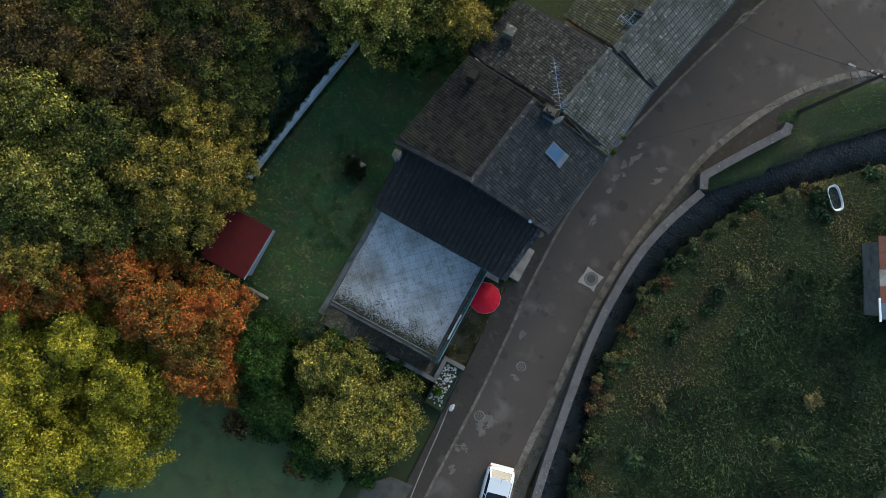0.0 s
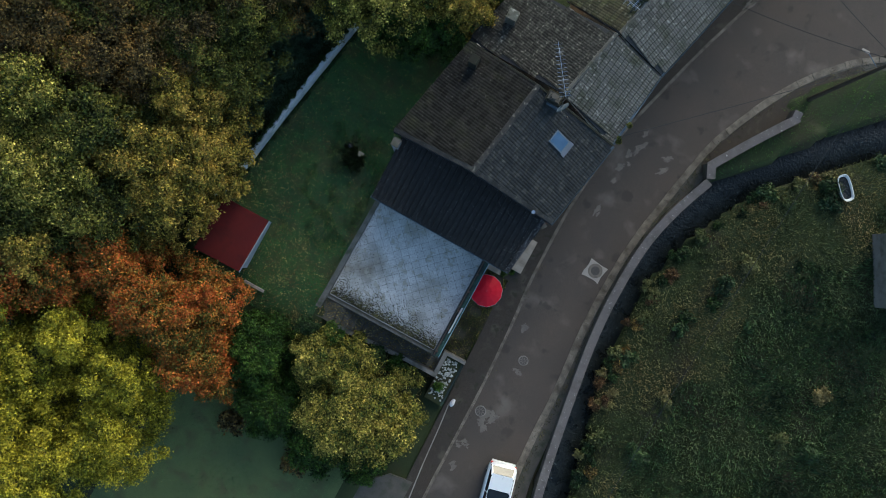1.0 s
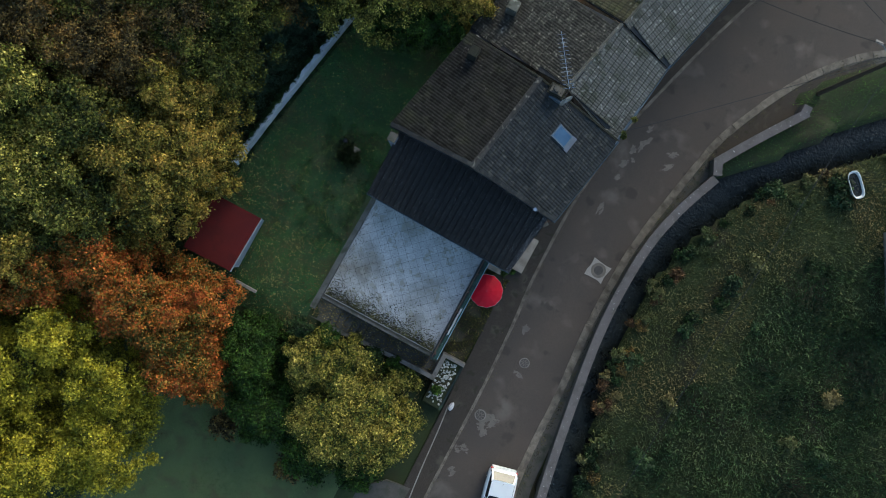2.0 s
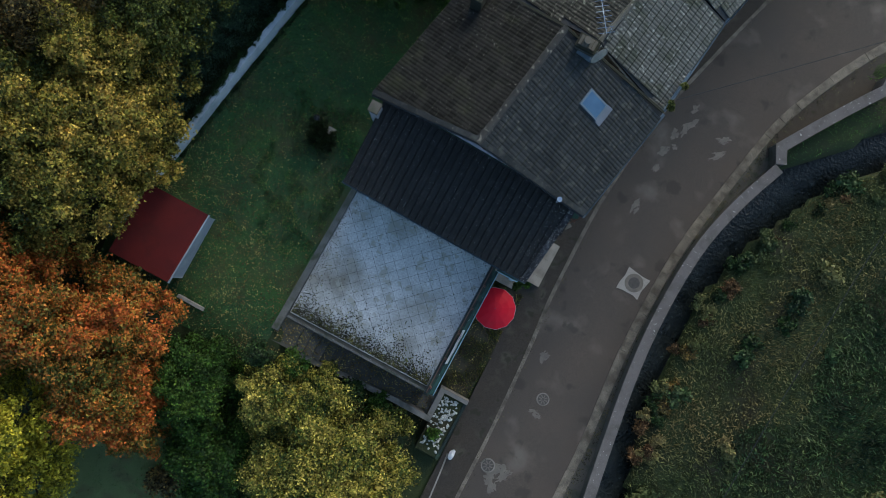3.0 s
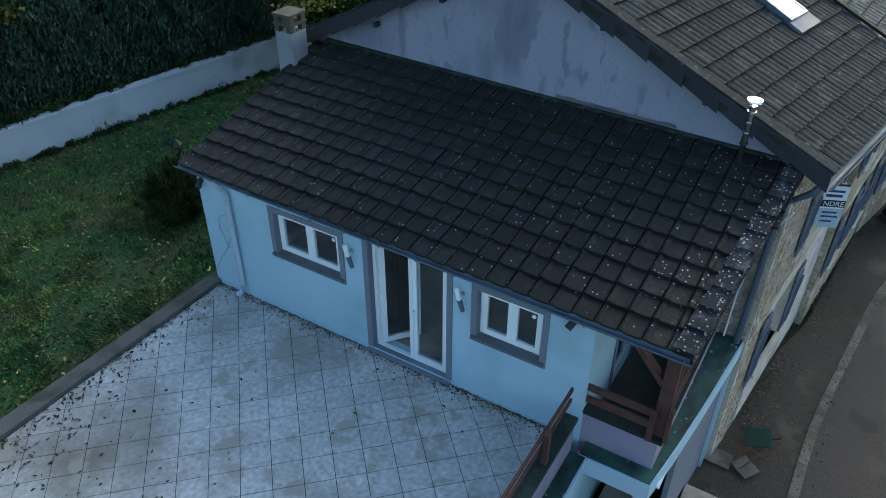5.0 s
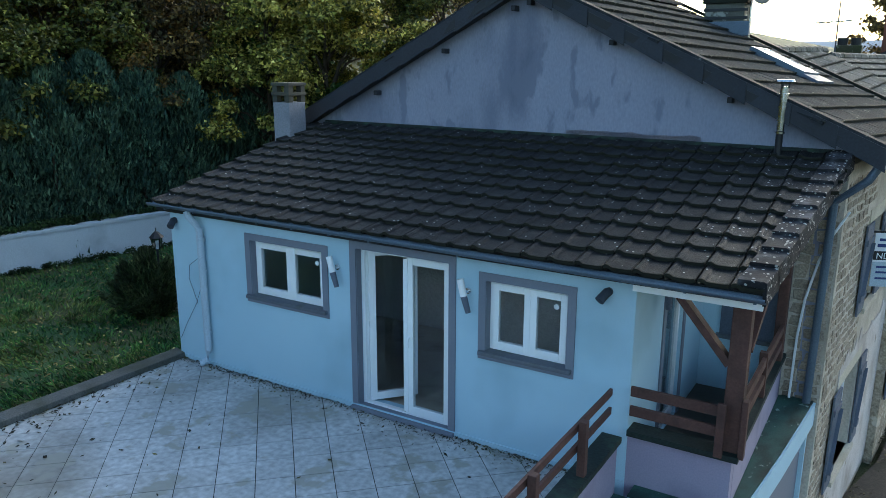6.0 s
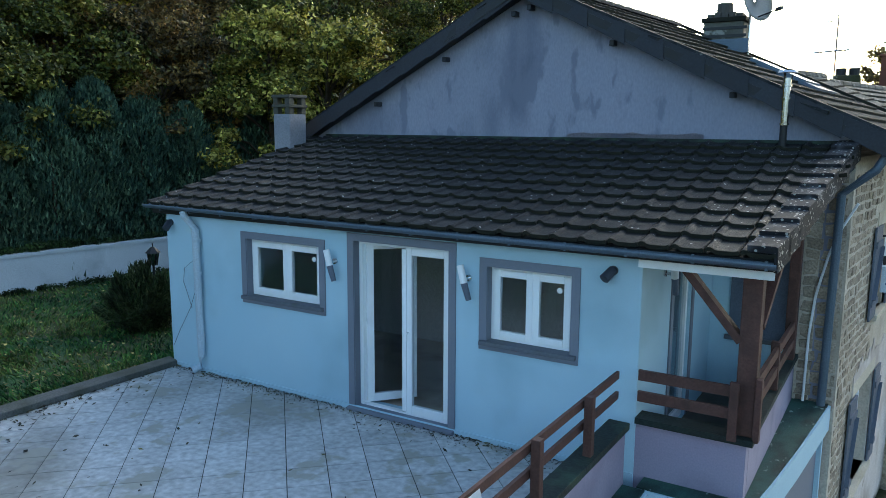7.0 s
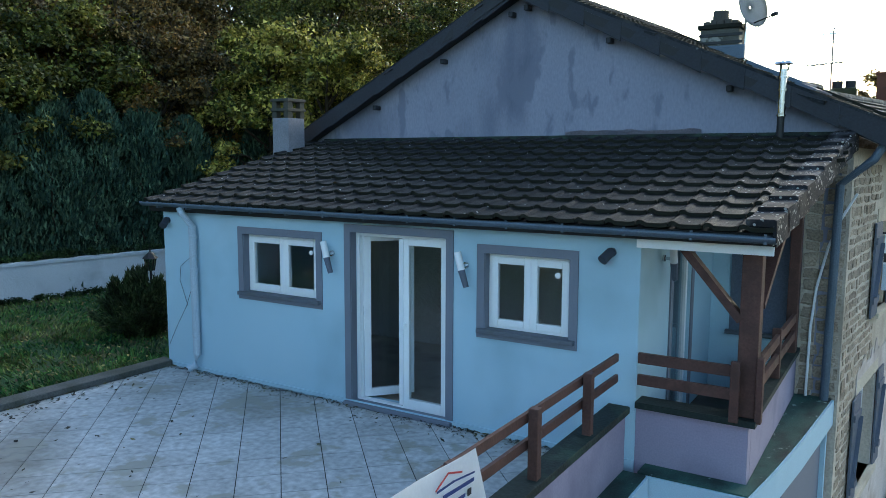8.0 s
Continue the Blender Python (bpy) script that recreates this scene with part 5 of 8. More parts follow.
# rear wall of the loggia, with a grey framed window
box("loggia_back", EXT_R, 3.5, 3.02, 3.098, 2.72, 5.6, M_FACADE, house, "pale blue render", 0)
box("grey_panel", 2.72, 3.47, 2.99, 3.02, 3.5, 5.1, M_SHUT, house, "slate grey painted panel", 0.004)
box("panel_sill", 2.68, 3.47, 2.94, 3.02, 3.45, 3.5, M_SILL, house, "grey sill", 0.004)
bm = bmesh.new()
pipe(bm, [(3.47, 0.3, 4.88), (3.47, 0.3, 4.45), (3.44, 0.27, 4.36), (3.38, 0.27, 4.38)], 0.03, 8)
part("rain_spout", bm, M_ZINC, house, "short zinc drain pipe under the eave")

# green felt ledge over the entrance
bm = bmesh.new()
ledge_pts = [(2.59, -0.24), (3.56, -0.24), (3.66, 0.5), (3.77, 1.5), (3.86, 2.5), (3.93, 3.3), (3.506, 3.15), (3.506, -0.004), (2.59, -0.004)]
prism(bm, ledge_pts, 2.58, 2.75)
ledge = part("porch_roof", bm, M_LEDGE, house, "green mineral felt ledge with damp streaks")
bm = bmesh.new()
edge = [(2.59, -0.24), (3.56, -0.24), (3.66, 0.5), (3.77, 1.5), (3.86, 2.5), (3.93, 3.3)]
strip(bm, offset_line(edge, 0.003), offset_line(edge, 0.03), 2.42, 2.735)
part("fascia", bm, M_FACADE, house, "pale blue painted fascia")
# porch below
box("porch_column", 3.38, 3.56, -0.2, 0.0, -0.15, 2.58, M_FACADE, house, "", 0.01)
box("porch_back_wall", 2.6, 3.9, 2.95, 3.1, -0.2, 2.46, M_FACADE, house, "", 0)
box("porch_soffit", 2.48, 3.66, 0.0, 3.1, 2.44, 2.5, M_PVC, house, "", 0)
bm = bmesh.new()
prism(bm, [(3.6, 1.0), (3.68, 1.0), (3.86, 3.1), (3.77, 3.1)], -0.2, 2.5)
part("porch_side_wall", bm, M_SURR, house, "dark grey panel")

# tiled entrance platforms
for (x0, x1, y0, y1, z, nu, nv) in ((3.8, 4.75, 0.15, 2.25, 0.12, 2, 5), (2.62, 3.72, -0.5, 1.6, 0.06, 2, 4)):
    plat = thing("entrance_step", "low platform of worn beige floor tiles", "step", kind="structure")
    box("slab", x0, x1, y0, y1, -0.3, z - 0.015, M_CONC, plat, "", 0.006)
    for a in range(nu):
        for b in range(nv):
            wx, wy = (x1 - x0) / nu, (y1 - y0) / nv
            box("floor_tile", x0 + a * wx + 0.004, x0 + (a + 1) * wx - 0.004, y0 + b * wy + 0.004, y0 + (b + 1) * wy - 0.004, z - 0.018, z, M_SAND, plat, "", 0)

# ---- garden wall, shed ----
gwall = thing("garden_wall", "low white rendered garden wall with grey capping", "wall", kind="structure")
gp = [(-12.4, -6.5), (-11.56, -1.97), (-11.0, 1.5), (-10.66, 3.4), (-10.07, 6.7), (-9.4, 10.2)]
bm = bmesh.new()
strip(bm, offset_line(gp, -0.2), gp, 1.5, 3.4)
part("wall_body", bm, M_WHITE_WALL, gwall, "white render with damp streaks")
bm = bmesh.new()
strip(bm, offset_line(gp, -0.23), offset_line(gp, 0.03), 3.4, 3.46)
part("capping", bm, M_WHITE_WALL, gwall, "pale worn capping")

shed = thing("garden_shed", "small grey shed with red painted roof", "shed")
box("shed_wall", -11.2, -8.95, -6.8, -4.0, 2.3, 4.2, M_SHED, shed, "grey board walls", 0.01)
bm = bmesh.new()
prism(bm, [(-11.5, -6.98), (-8.85, -6.98), (-8.72, -3.85), (-11.35, -3.85)], [4.42, 4.22, 4.3, 4.5], [4.5, 4.3, 4.38, 4.58])
part("roof", bm, M_REDROOF, shed, "dull red painted flat roof")
bm = bmesh.new()
beam(bm, (-8.84, -7.0, 4.27), (-8.7, -3.84, 4.35), 0.05, 0.1)
part("roof_edge", bm, M_SHED, shed, "grey metal roof edge")
for k in range(9):
    y = -6.8 + k * 0.35
    box("batten", -8.952, -8.935, y, y + 0.03, 2.5, 4.2, M_SHED, shed, "", 0)
box("low_kerb", -8.75, -7.5, -7.6, -7.45, 2.3, 2.75, M_CONC_L, None, "", 0.02)
ob = bpy.data.objects["low_kerb"]
ob.matrix_basis = pose(0, 0, 0)
tagged(ob, "short pale concrete kerb beside the shed", "kerb", kind="structure")

# ---- umbrella ----
um = thing("garden_umbrella", "open red round umbrella with white edge", "umbrella", at=(3.38, -1.66, -1.0))
N, R = 12, 0.93
bm = bmesh.new()
apex = bm.verts.new((0, 0, 2.45))
rings = []
for r, z in ((0.3, 2.4), (0.62, 2.29), (R, 2.12)):
    rings.append([bm.verts.new((math.cos(6.28319 * k / N) * r, math.sin(6.28319 * k / N) * r, z)) for k in range(N)])
rings.append([bm.verts.new((math.cos(6.28319 * k / N) * R * 1.0, math.sin(6.28319 * k / N) * R * 1.0, 2.06)) for k in range(N)])
for k in range(N):
    j = (k + 1) % N
    bm.faces.new((apex, rings[0][k], rings[0][j]))
    for a, b in zip(rings, rings[1:]):
        bm.faces.new((a[k], b[k], b[j], a[j]))
part("canopy", bm, M_RED, um, "red cloth")
bm = bmesh.new()
for k in range(N):
    j = (k + 1) % N
    a, b = 6.28319 * k / N, 6.28319 * j / N
    beam(bm, (math.cos(a) * (R + 0.006), math.sin(a) * (R + 0.006), 2.075), (math.cos(b) * (R + 0.006), math.sin(b) * (R + 0.006), 2.075), 0.014, 0.05)
part("edge_trim", bm, M_TRIM, um, "white edging")
for k in range(N):
    a = 6.28319 * k / N
    bm = bmesh.new()
    rod(bm, (0, 0, 2.36), (math.cos(a) * R * 0.98, math.sin(a) * R * 0.98, 2.1), 0.006, n=5)
    part("rib", bm, M_STEEL, um)
bm = bmesh.new()
rod(bm, (0, 0, 0.9), (0, 0, 2.5), 0.02, n=10)
part("pole", bm, M_STEEL, um)
bm = bmesh.new()
rod(bm, (0, 0, 0.88), (0, 0, 1.0), 0.24, 0.2, n=20)
part("base", bm, M_CONC, um)

# ---- car ----
def make_car():
    car = thing("car", "white parked hatchback with dark glass roof panel", "car", at=(9.55, -12.0, 0))
    L, W = 4.0, 1.72
    # rows along the length (y), half widths and heights of the body
    rows = [(-2.0, 0.62, 0.35, 0.62), (-1.9, 0.74, 0.25, 0.78), (-1.3, 0.84, 0.22, 0.9), (-0.7, 0.86, 0.2, 0.97), (0.2, 0.86, 0.2, 1.0), (1.2, 0.86, 0.22, 1.02), (1.75, 0.82, 0.25, 1.02), (1.95, 0.74, 0.32, 0.92), (2.0, 0.66, 0.4, 0.8)]
    bm = bmesh.new()
    loops = []
    for y, hw, z0, z1 in rows:
        loop = [(-hw * 0.9, z0), (-hw, z0 + 0.15), (-hw, (z0 + z1) / 2), (-hw * 0.97, z1 - 0.08), (-hw * 0.88, z1), (0, z1 + 0.03), (hw * 0.88, z1), (hw * 0.97, z1 - 0.08), (hw, (z0 + z1) / 2), (hw, z0 + 0.15), (hw * 0.9, z0)]
        loops.append([bm.verts.new((x, y, z)) for x, z in loop])
    for a, b in zip(loops, loops[1:]):
        for k in range(11):
            bm.faces.new((a[k], a[(k + 1) % 11], b[(k + 1) % 11], b[k]))
    bm.faces.new(loops[0])
    bm.faces.new(loops[-1][::-1])
    part("body", bm, M_CARW, car, "glossy white paint", smooth=True)
    # glasshouse
    g = [(-1.0, 0.72, 0.98), (-0.35, 0.62, 1.38), (0.3, 0.62, 1.45), (1.2, 0.6, 1.42), (1.5, 0.6, 1.38), (1.86, 0.66, 1.06)]
    bm = bmesh.new()
    low = [[bm.verts.new((sx * 0.76, y, 0.96)) for sx in (-1, 1)] for y, _, _ in g]
    top = [[bm.verts.new((sx * hw, y, z)) for sx in (-1, 1)] for y, hw, z in g]
    for k in range(len(g) - 1):
        for q in (0, 1):
            bm.faces.new((low[k][q], low[k + 1][q], top[k + 1][q], top[k][q]))
        bm.faces.new((top[k][0], top[k][1], top[k + 1][1], top[k + 1][0]))
    part("glasshouse", bm, M_CARG, car, "dark tinted windows")
    bm = bmesh.new()
    bx(bm, -0.62, 0.62, 0.6, 1.5, 1.42, 1.47, 0.015)
    for sx in (-1, 1):
        beam(bm, (sx * 0.60, -0.32, 1.39), (sx * 0.6, 1.3, 1.44), 0.08, 0.05)
        beam(bm, (sx * 0.72, -0.98, 1.0), (sx * 0.61, -0.34, 1.395), 0.06, 0.06)
        beam(bm, (sx * 0.68, 1.88, 1.0), (sx * 0.6, 1.4, 1.41), 0.1, 0.08)
        beam(bm, (sx * 0.74, 0.35, 0.98), (sx * 0.625, 0.35, 1.44), 0.05, 0.03)
    bx(bm, -0.6, 0.6, -0.4, -0.22, 1.37, 1.43, 0.012)
    part("roof", bm, M_CARW, car, "white roof and pillars")
    bm = bmesh.new()
    rod(bm, (0.02, 1.3, 1.46), (0.02, 1.5, 1.62), 0.012, 0.006, n=6)
    part("aerial", bm, M_BLACK, car)
    for sx in (-1, 1):
        for y in (-1.25, 1.25):
            wh = new("wheel")
            wh.parent = car
            bm = bmesh.new()
            rod(bm, (sx * 0.68, y, 0.3), (sx * 0.87, y, 0.3), 0.3, n=22)
            part("tyre", bm, M_RUBBER, wh)
            bm = bmesh.new()
            rod(bm, (sx * 0.86, y, 0.3), (sx * 0.885, y, 0.3), 0.19, n=18)
            part("rim", bm, M_STEEL, wh)
        bm = bmesh.new()
        bx(bm, sx * 0.95 - 0.1, sx * 0.95 + 0.1, -0.75, -0.58, 0.95, 1.1, 0.03)
        part("wing_mirror", bm, M_CARW, car)
        bm = bmesh.new()
        bx(bm, sx * 0.7 - 0.08, sx * 0.7 + 0.08, 1.9, 1.985, 0.66, 0.86, 0.02)
        part("tail_light", bm, M_INK_R, car)
        bm = bmesh.new()
        bx(bm, sx * 0.6 - 0.14, sx * 0.6 + 0.14, -1.97, -1.82, 0.62, 0.76, 0.02)
        part("headlight", bm, M_GLASS, car)
    bm = bmesh.new()
    bx(bm, -0.7, 0.7, -2.04, -1.94, 0.3, 0.5, 0.03)
    part("bumper", bm, M_CARW, car)
    bm = bmesh.new()
    bx(bm, -0.7, 0.7, 1.93, 2.04, 0.35, 0.6, 0.03)
    part("bumper", bm, M_CARW, car)
    car.matrix_basis = pose(9.55, -11.9, ROAD_Z + 0.025, 0, 0, 14)
    return car


make_car()

# ---- trees and plants ----
def leaf_cloud(centres, radii, n, size, rng, flat=0.3, up=0.3, fill=0.55, squash=0.8, tri=False):
    """Leaf rhombs spread over the shells of many clumps: arrays of vertices and faces."""
    centres, radii = np.array(centres), np.array(radii)
    pick = rng.choice(len(centres), n, p=radii ** 2 / (radii ** 2).sum())
    d = rng.normal(size=(n, 3))
    d /= np.linalg.norm(d, axis=1)[:, None]
    low = d[:, 2] < -0.25
    d[low, 2] *= -1
    rad = radii[pick] * (1 - fill * rng.random(n) ** 1.5) * (1 + 0.12 * rng.normal(size=n))
    loose = rng.random(n) < 0.4
    rad[loose] = radii[pick][loose] * np.minimum(1.35, np.abs(rng.normal(size=loose.sum())) * 0.9)
    pos = centres[pick] + d * rad[:, None] * np.array([1, 1, squash])
    nrm = d * flat + rng.normal(size=(n, 3)) * 0.5 + np.array([0, 0, up])
    nrm /= np.linalg.norm(nrm, axis=1)[:, None]
    t = np.cross(nrm, rng.normal(size=(n, 3)))
    t /= np.linalg.norm(t, axis=1)[:, None] + 1e-9
    b = np.cross(nrm, t)
    s = size * (0.6 + 0.8 * rng.random(n))[:, None]
    if tri:
        v = np.empty((n, 3, 3))
        v[:, 0] = pos - t * s
        v[:, 1] = pos - b * s * 0.75 + t * s * 0.5
        v[:, 2] = pos + b * s * 0.75 + t * s * 0.6
        return v.reshape(-1, 3)
    v = np.empty((n, 4, 3))
    v[:, 0] = pos - t * s
    v[:, 1] = pos - b * s * 0.55
    v[:, 2] = pos + t * s
    v[:, 3] = pos + b * s * 0.55
    return v.reshape(-1, 3)


def quads_ob(name, v, mat, parent=None, k=4):
    """Separate small faces of k corners each as one mesh."""
    n = len(v) // k
    me = bpy.data.meshes.new(name)
    me.vertices.add(k * n)
    me.vertices.foreach_set("co", np.asarray(v, dtype=np.float32).ravel())
    me.loops.add(k * n)
    me.loops.foreach_set("vertex_index", np.arange(k * n, dtype=np.int32))
    me.polygons.add(n)
    me.polygons.foreach_set("loop_start", np.arange(0, k * n, k, dtype=np.int32))
    me.materials.append(mat)
    me.update(calc_edges=True)
    me.validate()
    ob = new(name, me)
    if parent:
        ob.parent = parent
    return ob


def tree(label, x, y, z0, top, spread, mat, seed, leaves=9000, leaf_size=0.13, clumps=26, category="tree", group="", name="tree", low=0.35, squash=0.8):
    """A tapered trunk with limbs and a crown of leaf clumps at the limbs' ends."""
    rng = np.random.default_rng(seed)
    tr = thing(name, label, category, group, at=(x, y, z0))
    h = top - z0
    bm = bmesh.new()
    lean = rng.normal(size=2) * 0.04 * h
    r0 = max(0.05, h * 0.022)
    pts = [Vector((lean[0] * k * k, lean[1] * k * k, h * 0.8 * k - 0.3 * (k == 0))) for k in (0, 0.25, 0.5, 0.75, 1.0)]
    for k in range(4):
        rod(bm, pts[k], pts[k + 1], r0 * (1 - k * 0.22), r0 * (1 - (k + 1) * 0.22), n=8, caps=False)
    centres, radii = [], []
    for c in range(clumps):
        a = c * 2.39996 + rng.random() * 0.6
        f = ((c + 0.5) / clumps)
        rr = spread * (0.2 + 0.8 * rng.random() ** 0.55) * (1 - 0.6 * f ** 2.2)
        hz = h * (low + (0.93 - low) * f + rng.normal() * 0.03)
        p = Vector((math.cos(a) * rr, math.sin(a) * rr, hz))
        cr = spread * (0.15 + 0.16 * rng.random()) * (26 / max(26, clumps)) ** 0.25
        p.z = min(p.z, h - cr * 0.7)
        centres.append(tuple(p))
        radii.append(cr)
        if c % 3 == 0:
            base = pts[1].lerp(pts[4], min(0.95, max(0.0, f * 0.9)))
            midp = base.lerp(p, 0.55) + Vector((0, 0, 0.04 * h))
            rod(bm, base, midp, r0 * 0.35, r0 * 0.2, n=5, caps=False)
            rod(bm, midp, p, r0 * 0.2, r0 * 0.06, n=5, caps=False)
    centres += [(0.0, 0.0, h * 0.86), (spread * 0.2, -spread * 0.1, h * 0.8)]
    radii += [spread * 0.26, spread * 0.24]
    part("trunk", bm, M_BARK, tr, smooth=True)
    v = leaf_cloud(centres, radii, leaves, leaf_size, rng, squash=squash, tri=True)
    quads_ob("crown", v, mat, tr, 3)
    return tr


def shrub(label, x, y, z0, r, h, mat, seed, leaves=3000, leaf_size=0.08, name="shrub", clumps=12):
    rng = np.random.default_rng(seed)
    sh = thing(name, label, "shrub", at=(x, y, z0))
    centres, radii = [], []
    bm = bmesh.new()
    for c in range(clumps):
        a, k = rng.random() * 6.283, rng.random() ** 0.5
        p = (math.cos(a) * r * 0.7 * k, math.sin(a) * r * 0.7 * k, h * (0.3 + 0.4 * rng.random() * (1.2 - k)))
        centres.append(p)
        radii.append(r * (0.3 + 0.2 * rng.random()))
        rod(bm, (p[0] * 0.1, p[1] * 0.1, -0.1), p, 0.02, 0.008, n=5, caps=False)
    part("stem", bm, M_BARK, sh)
    quads_ob("foliage", leaf_cloud(centres, radii, leaves, leaf_size, rng, squash=h / (2 * r) + 0.3, tri=True), mat, sh, 3)
    return sh


YELLOWS = [(-15.4, -16.1, 9, 2.6), (-13.8, -13.2, 9.2, 2.0), (-11.0, -14.0, 8.6, 2.0), (-10.3, -17.3, 8.3, 2.5), (-12.4, -19.5, 9.5, 2.6), (-18.0, -14.4, 9.5, 2.2),
           (-15.0, -18.8, 10, 2.6)]
PALES = [(-20.0, -3.5, 12, 2.7), (-17.4, -6.1, 11, 2.6), (-19.3, -7.0, 12, 2.4), (-8.7, 8.9, 9, 2.2), (-10.4, 8.4, 9.5, 2.0), (-7.3, 10.4, 8, 1.7)]
ORANGES = [(-8.9, -11.9, 7.5, 1.9), (-11.9, -9.8, 8.5, 2.3), (-9.5, -8.8, 7.5, 1.7), (-15.8, -10.7, 9, 2.3), (-14.2, -9.0, 8.8, 1.9), (-10.1, -10.3, 8.3, 2.0), (-8.6, -10.6, 6.8, 1.3), (-7.6, -12.6, 5.6, 1.4), (-17.8, -12.0, 9.5, 2.0)]
GOLDS = [(-13.1, -5.4, 9, 2.2), (-13.0, -2.6, 9, 2.2), (-11.9, -3.0, 7.5, 1.3), (-15.1, -3.8, 10, 2.2), (-13.6, -0.0, 8.5, 1.9), (-5.3, 10.8, 7.5, 1.6), (-4.3, 11.0, 7, 1.1),
         (-17.3, -10.3, 10.5, 2.0), (-14.6, -0.3, 9.5, 1.8), (-19, 28, 18, 4.2)]
OLIVES = [(-15.2, -7.1, 10, 2.1), (-17.0, -3.5, 11, 2.3), (-17.9, -9.1, 10.5, 2.0), (-13.4, 1.9, 8.5, 2.0), (-17.1, 3.4, 10.5, 2.4), (-20.8, 1.4, 11.5, 2.6), (-13.9, 4.7, 9.5, 2.2),
          (-14.9, 2.0, 9.5, 2.0), (-12.6, 13.4, 12.0, 3.0), (-17.5, 14.0, 14.5, 3.4), (-9.2, 15.5, 11.5, 2.6), (-18.6, 20.5, 17, 3.8), (-25, 31, 21, 5.0)]
BROWNS = [(-13.0, 6.9, 9.5, 2.0), (-15.5, 9.5, 11.5, 2.6), (-20.5, -0.3, 11.5, 2.4), (-17.0, 0.3, 10.5, 2.4), (-15.9, 2.5, 10, 2.1), (-18.0, -0.9, 11, 2.0), (-21.9, -2.1, 12, 2.4), (-14.9, 5.6, 10, 2.1), (-18.9, 1.9, 11, 2.2),
          (-22.8, -0.4, 12.5, 2.6), (-18.5, 7.0, 13, 3.0), (-6.6, 14.5, 9.0, 2.0), (-13.5, 19.0, 14.5, 3.4), (-21, 38, 18, 4.6)]
GREENS = [(-6.6, 8.6, 6, 1.3), (-5.3, 9.2, 5.5, 1.1), (-7.9, 8.6, 6.5, 1.4), (-4.2, 13.2, 7, 1.2), (-11.9, 10.5, 9.5, 1.8), (-24, 20, 19, 4.4)]


def wood():
    """The trees of the slope, kind by kind, and a scatter of more behind them."""
    seed = 100
    taken = []
    for rows, mat, lab in ((YELLOWS, L_YEL, "tree with yellow-green autumn leaves"), (PALES, L_PALE, "tree with pale yellow-olive leaves"), (ORANGES, L_ORANGE, "tree with rusty orange autumn leaves"), (GOLDS, L_GOLD, "tree with golden yellow autumn leaves"),
                           (OLIVES, L_OLIVE, "tree with olive green leaves"), (BROWNS, L_BROWN, "tree with thin brown-olive leaves"), (GREENS, L_GREEN, "tree with dull green leaves")):
        for x, y, top, sp in rows:
            seed += 1
            taken.append((x, y))
            thin = 0.62 if mat is L_BROWN else 1.0
            seen = y > -1 and x > -21
            n = int(min(30000, 8000 * sp ** 1.5 + 3000) * thin) if seen else int(min(34000, 7600 * sp ** 1.5 + 3500) * thin)
            tree(lab, x, y, ground_z(x, y), max(top, ground_z(x, y) + 3.2), sp * 1.12, mat, seed, n, 0.058 if seen else 0.064, 70 if seen else 60, group="trees of the wooded slope")
    rng = random.Random(9)
    kinds = [(L_OLIVE, "tree with olive green leaves"), (L_BROWN, "tree with thin brown-olive leaves"), (L_GOLD, "tree with golden yellow autumn leaves"), (L_YEL, "tree with yellow-green autumn leaves"), (L_GREEN, "tree with dull green leaves")]
    made = 0
    for _ in range(900):
        x, y = rng.uniform(-42, -9), rng.uniform(-26, 46)
        if x > hill_x(y) - 1.5 or x > 4.0 - 0.62 * (y + 7) or min((x - a) ** 2 + (y - b) ** 2 for a, b in taken) < (4.2 if x < -24 else 2.9) ** 2:
            continue
        taken.append((x, y))
        seed += 1
        far = x < -24 or y > 16
        sp = rng.uniform(3.0, 3.8) if far else rng.uniform(2.0, 2.6)
        mat, lab = rng.choice(kinds)
        g = ground_z(x, y)
        tree(lab, x, y, g, g + rng.uniform(6.5, 9.5), sp, mat, seed, 12000 if y > 0 else 6500, (0.085 if y > 0 else 0.15) if far else 0.09, 40, group="trees of the wooded slope")
        made += 1
        if made > 34:
            break
    # undergrowth
    for k in range(46):
        x = rng.uniform(-24, -11)
        y = rng.uniform(-14, 16)
        if x > hill_x(y) - 1.2 or (y > -4 and x > x_on(gp, y) - 3.6):
            continue
        mat = rng.choice([L_BROWN, L_OLIVE, L_GREEN, L_DARK, L_GOLD])
        shrub("tangled undergrowth shrub under the trees", x, y, ground_z(x, y), rng.uniform(0.9, 1.5), rng.uniform(1.4, 2.6), mat, 700 + k, 1500, 0.12, clumps=8)


wood()

# big bush between the steps and the street
tree("broad bushy tree turning yellow beside the steps", -0.2, -11.0, ground_z(-0.2, -11.0), 5.0, 3.4, L_BUSH, 11, 76000, 0.058, 110, low=0.12)
tree("broad bushy tree turning yellow beside the steps", -3.0, -9.3, ground_z(-3.0, -9.3), 4.9, 1.7, L_BUSH, 14, 30000, 0.055, 40, low=0.15)
tree("broad bushy tree turning yellow beside the steps", -1.6, -8.9, ground_z(-1.6, -8.9), 4.2, 1.5, L_BUSH, 18, 26000, 0.055, 36, low=0.15)
tree("broad bushy tree turning yellow beside the steps", 1.9, -11.0, ground_z(1.9, -11.0), 3.9, 2.2, L_BUSH, 19, 40000, 0.06, 50, low=0.12)
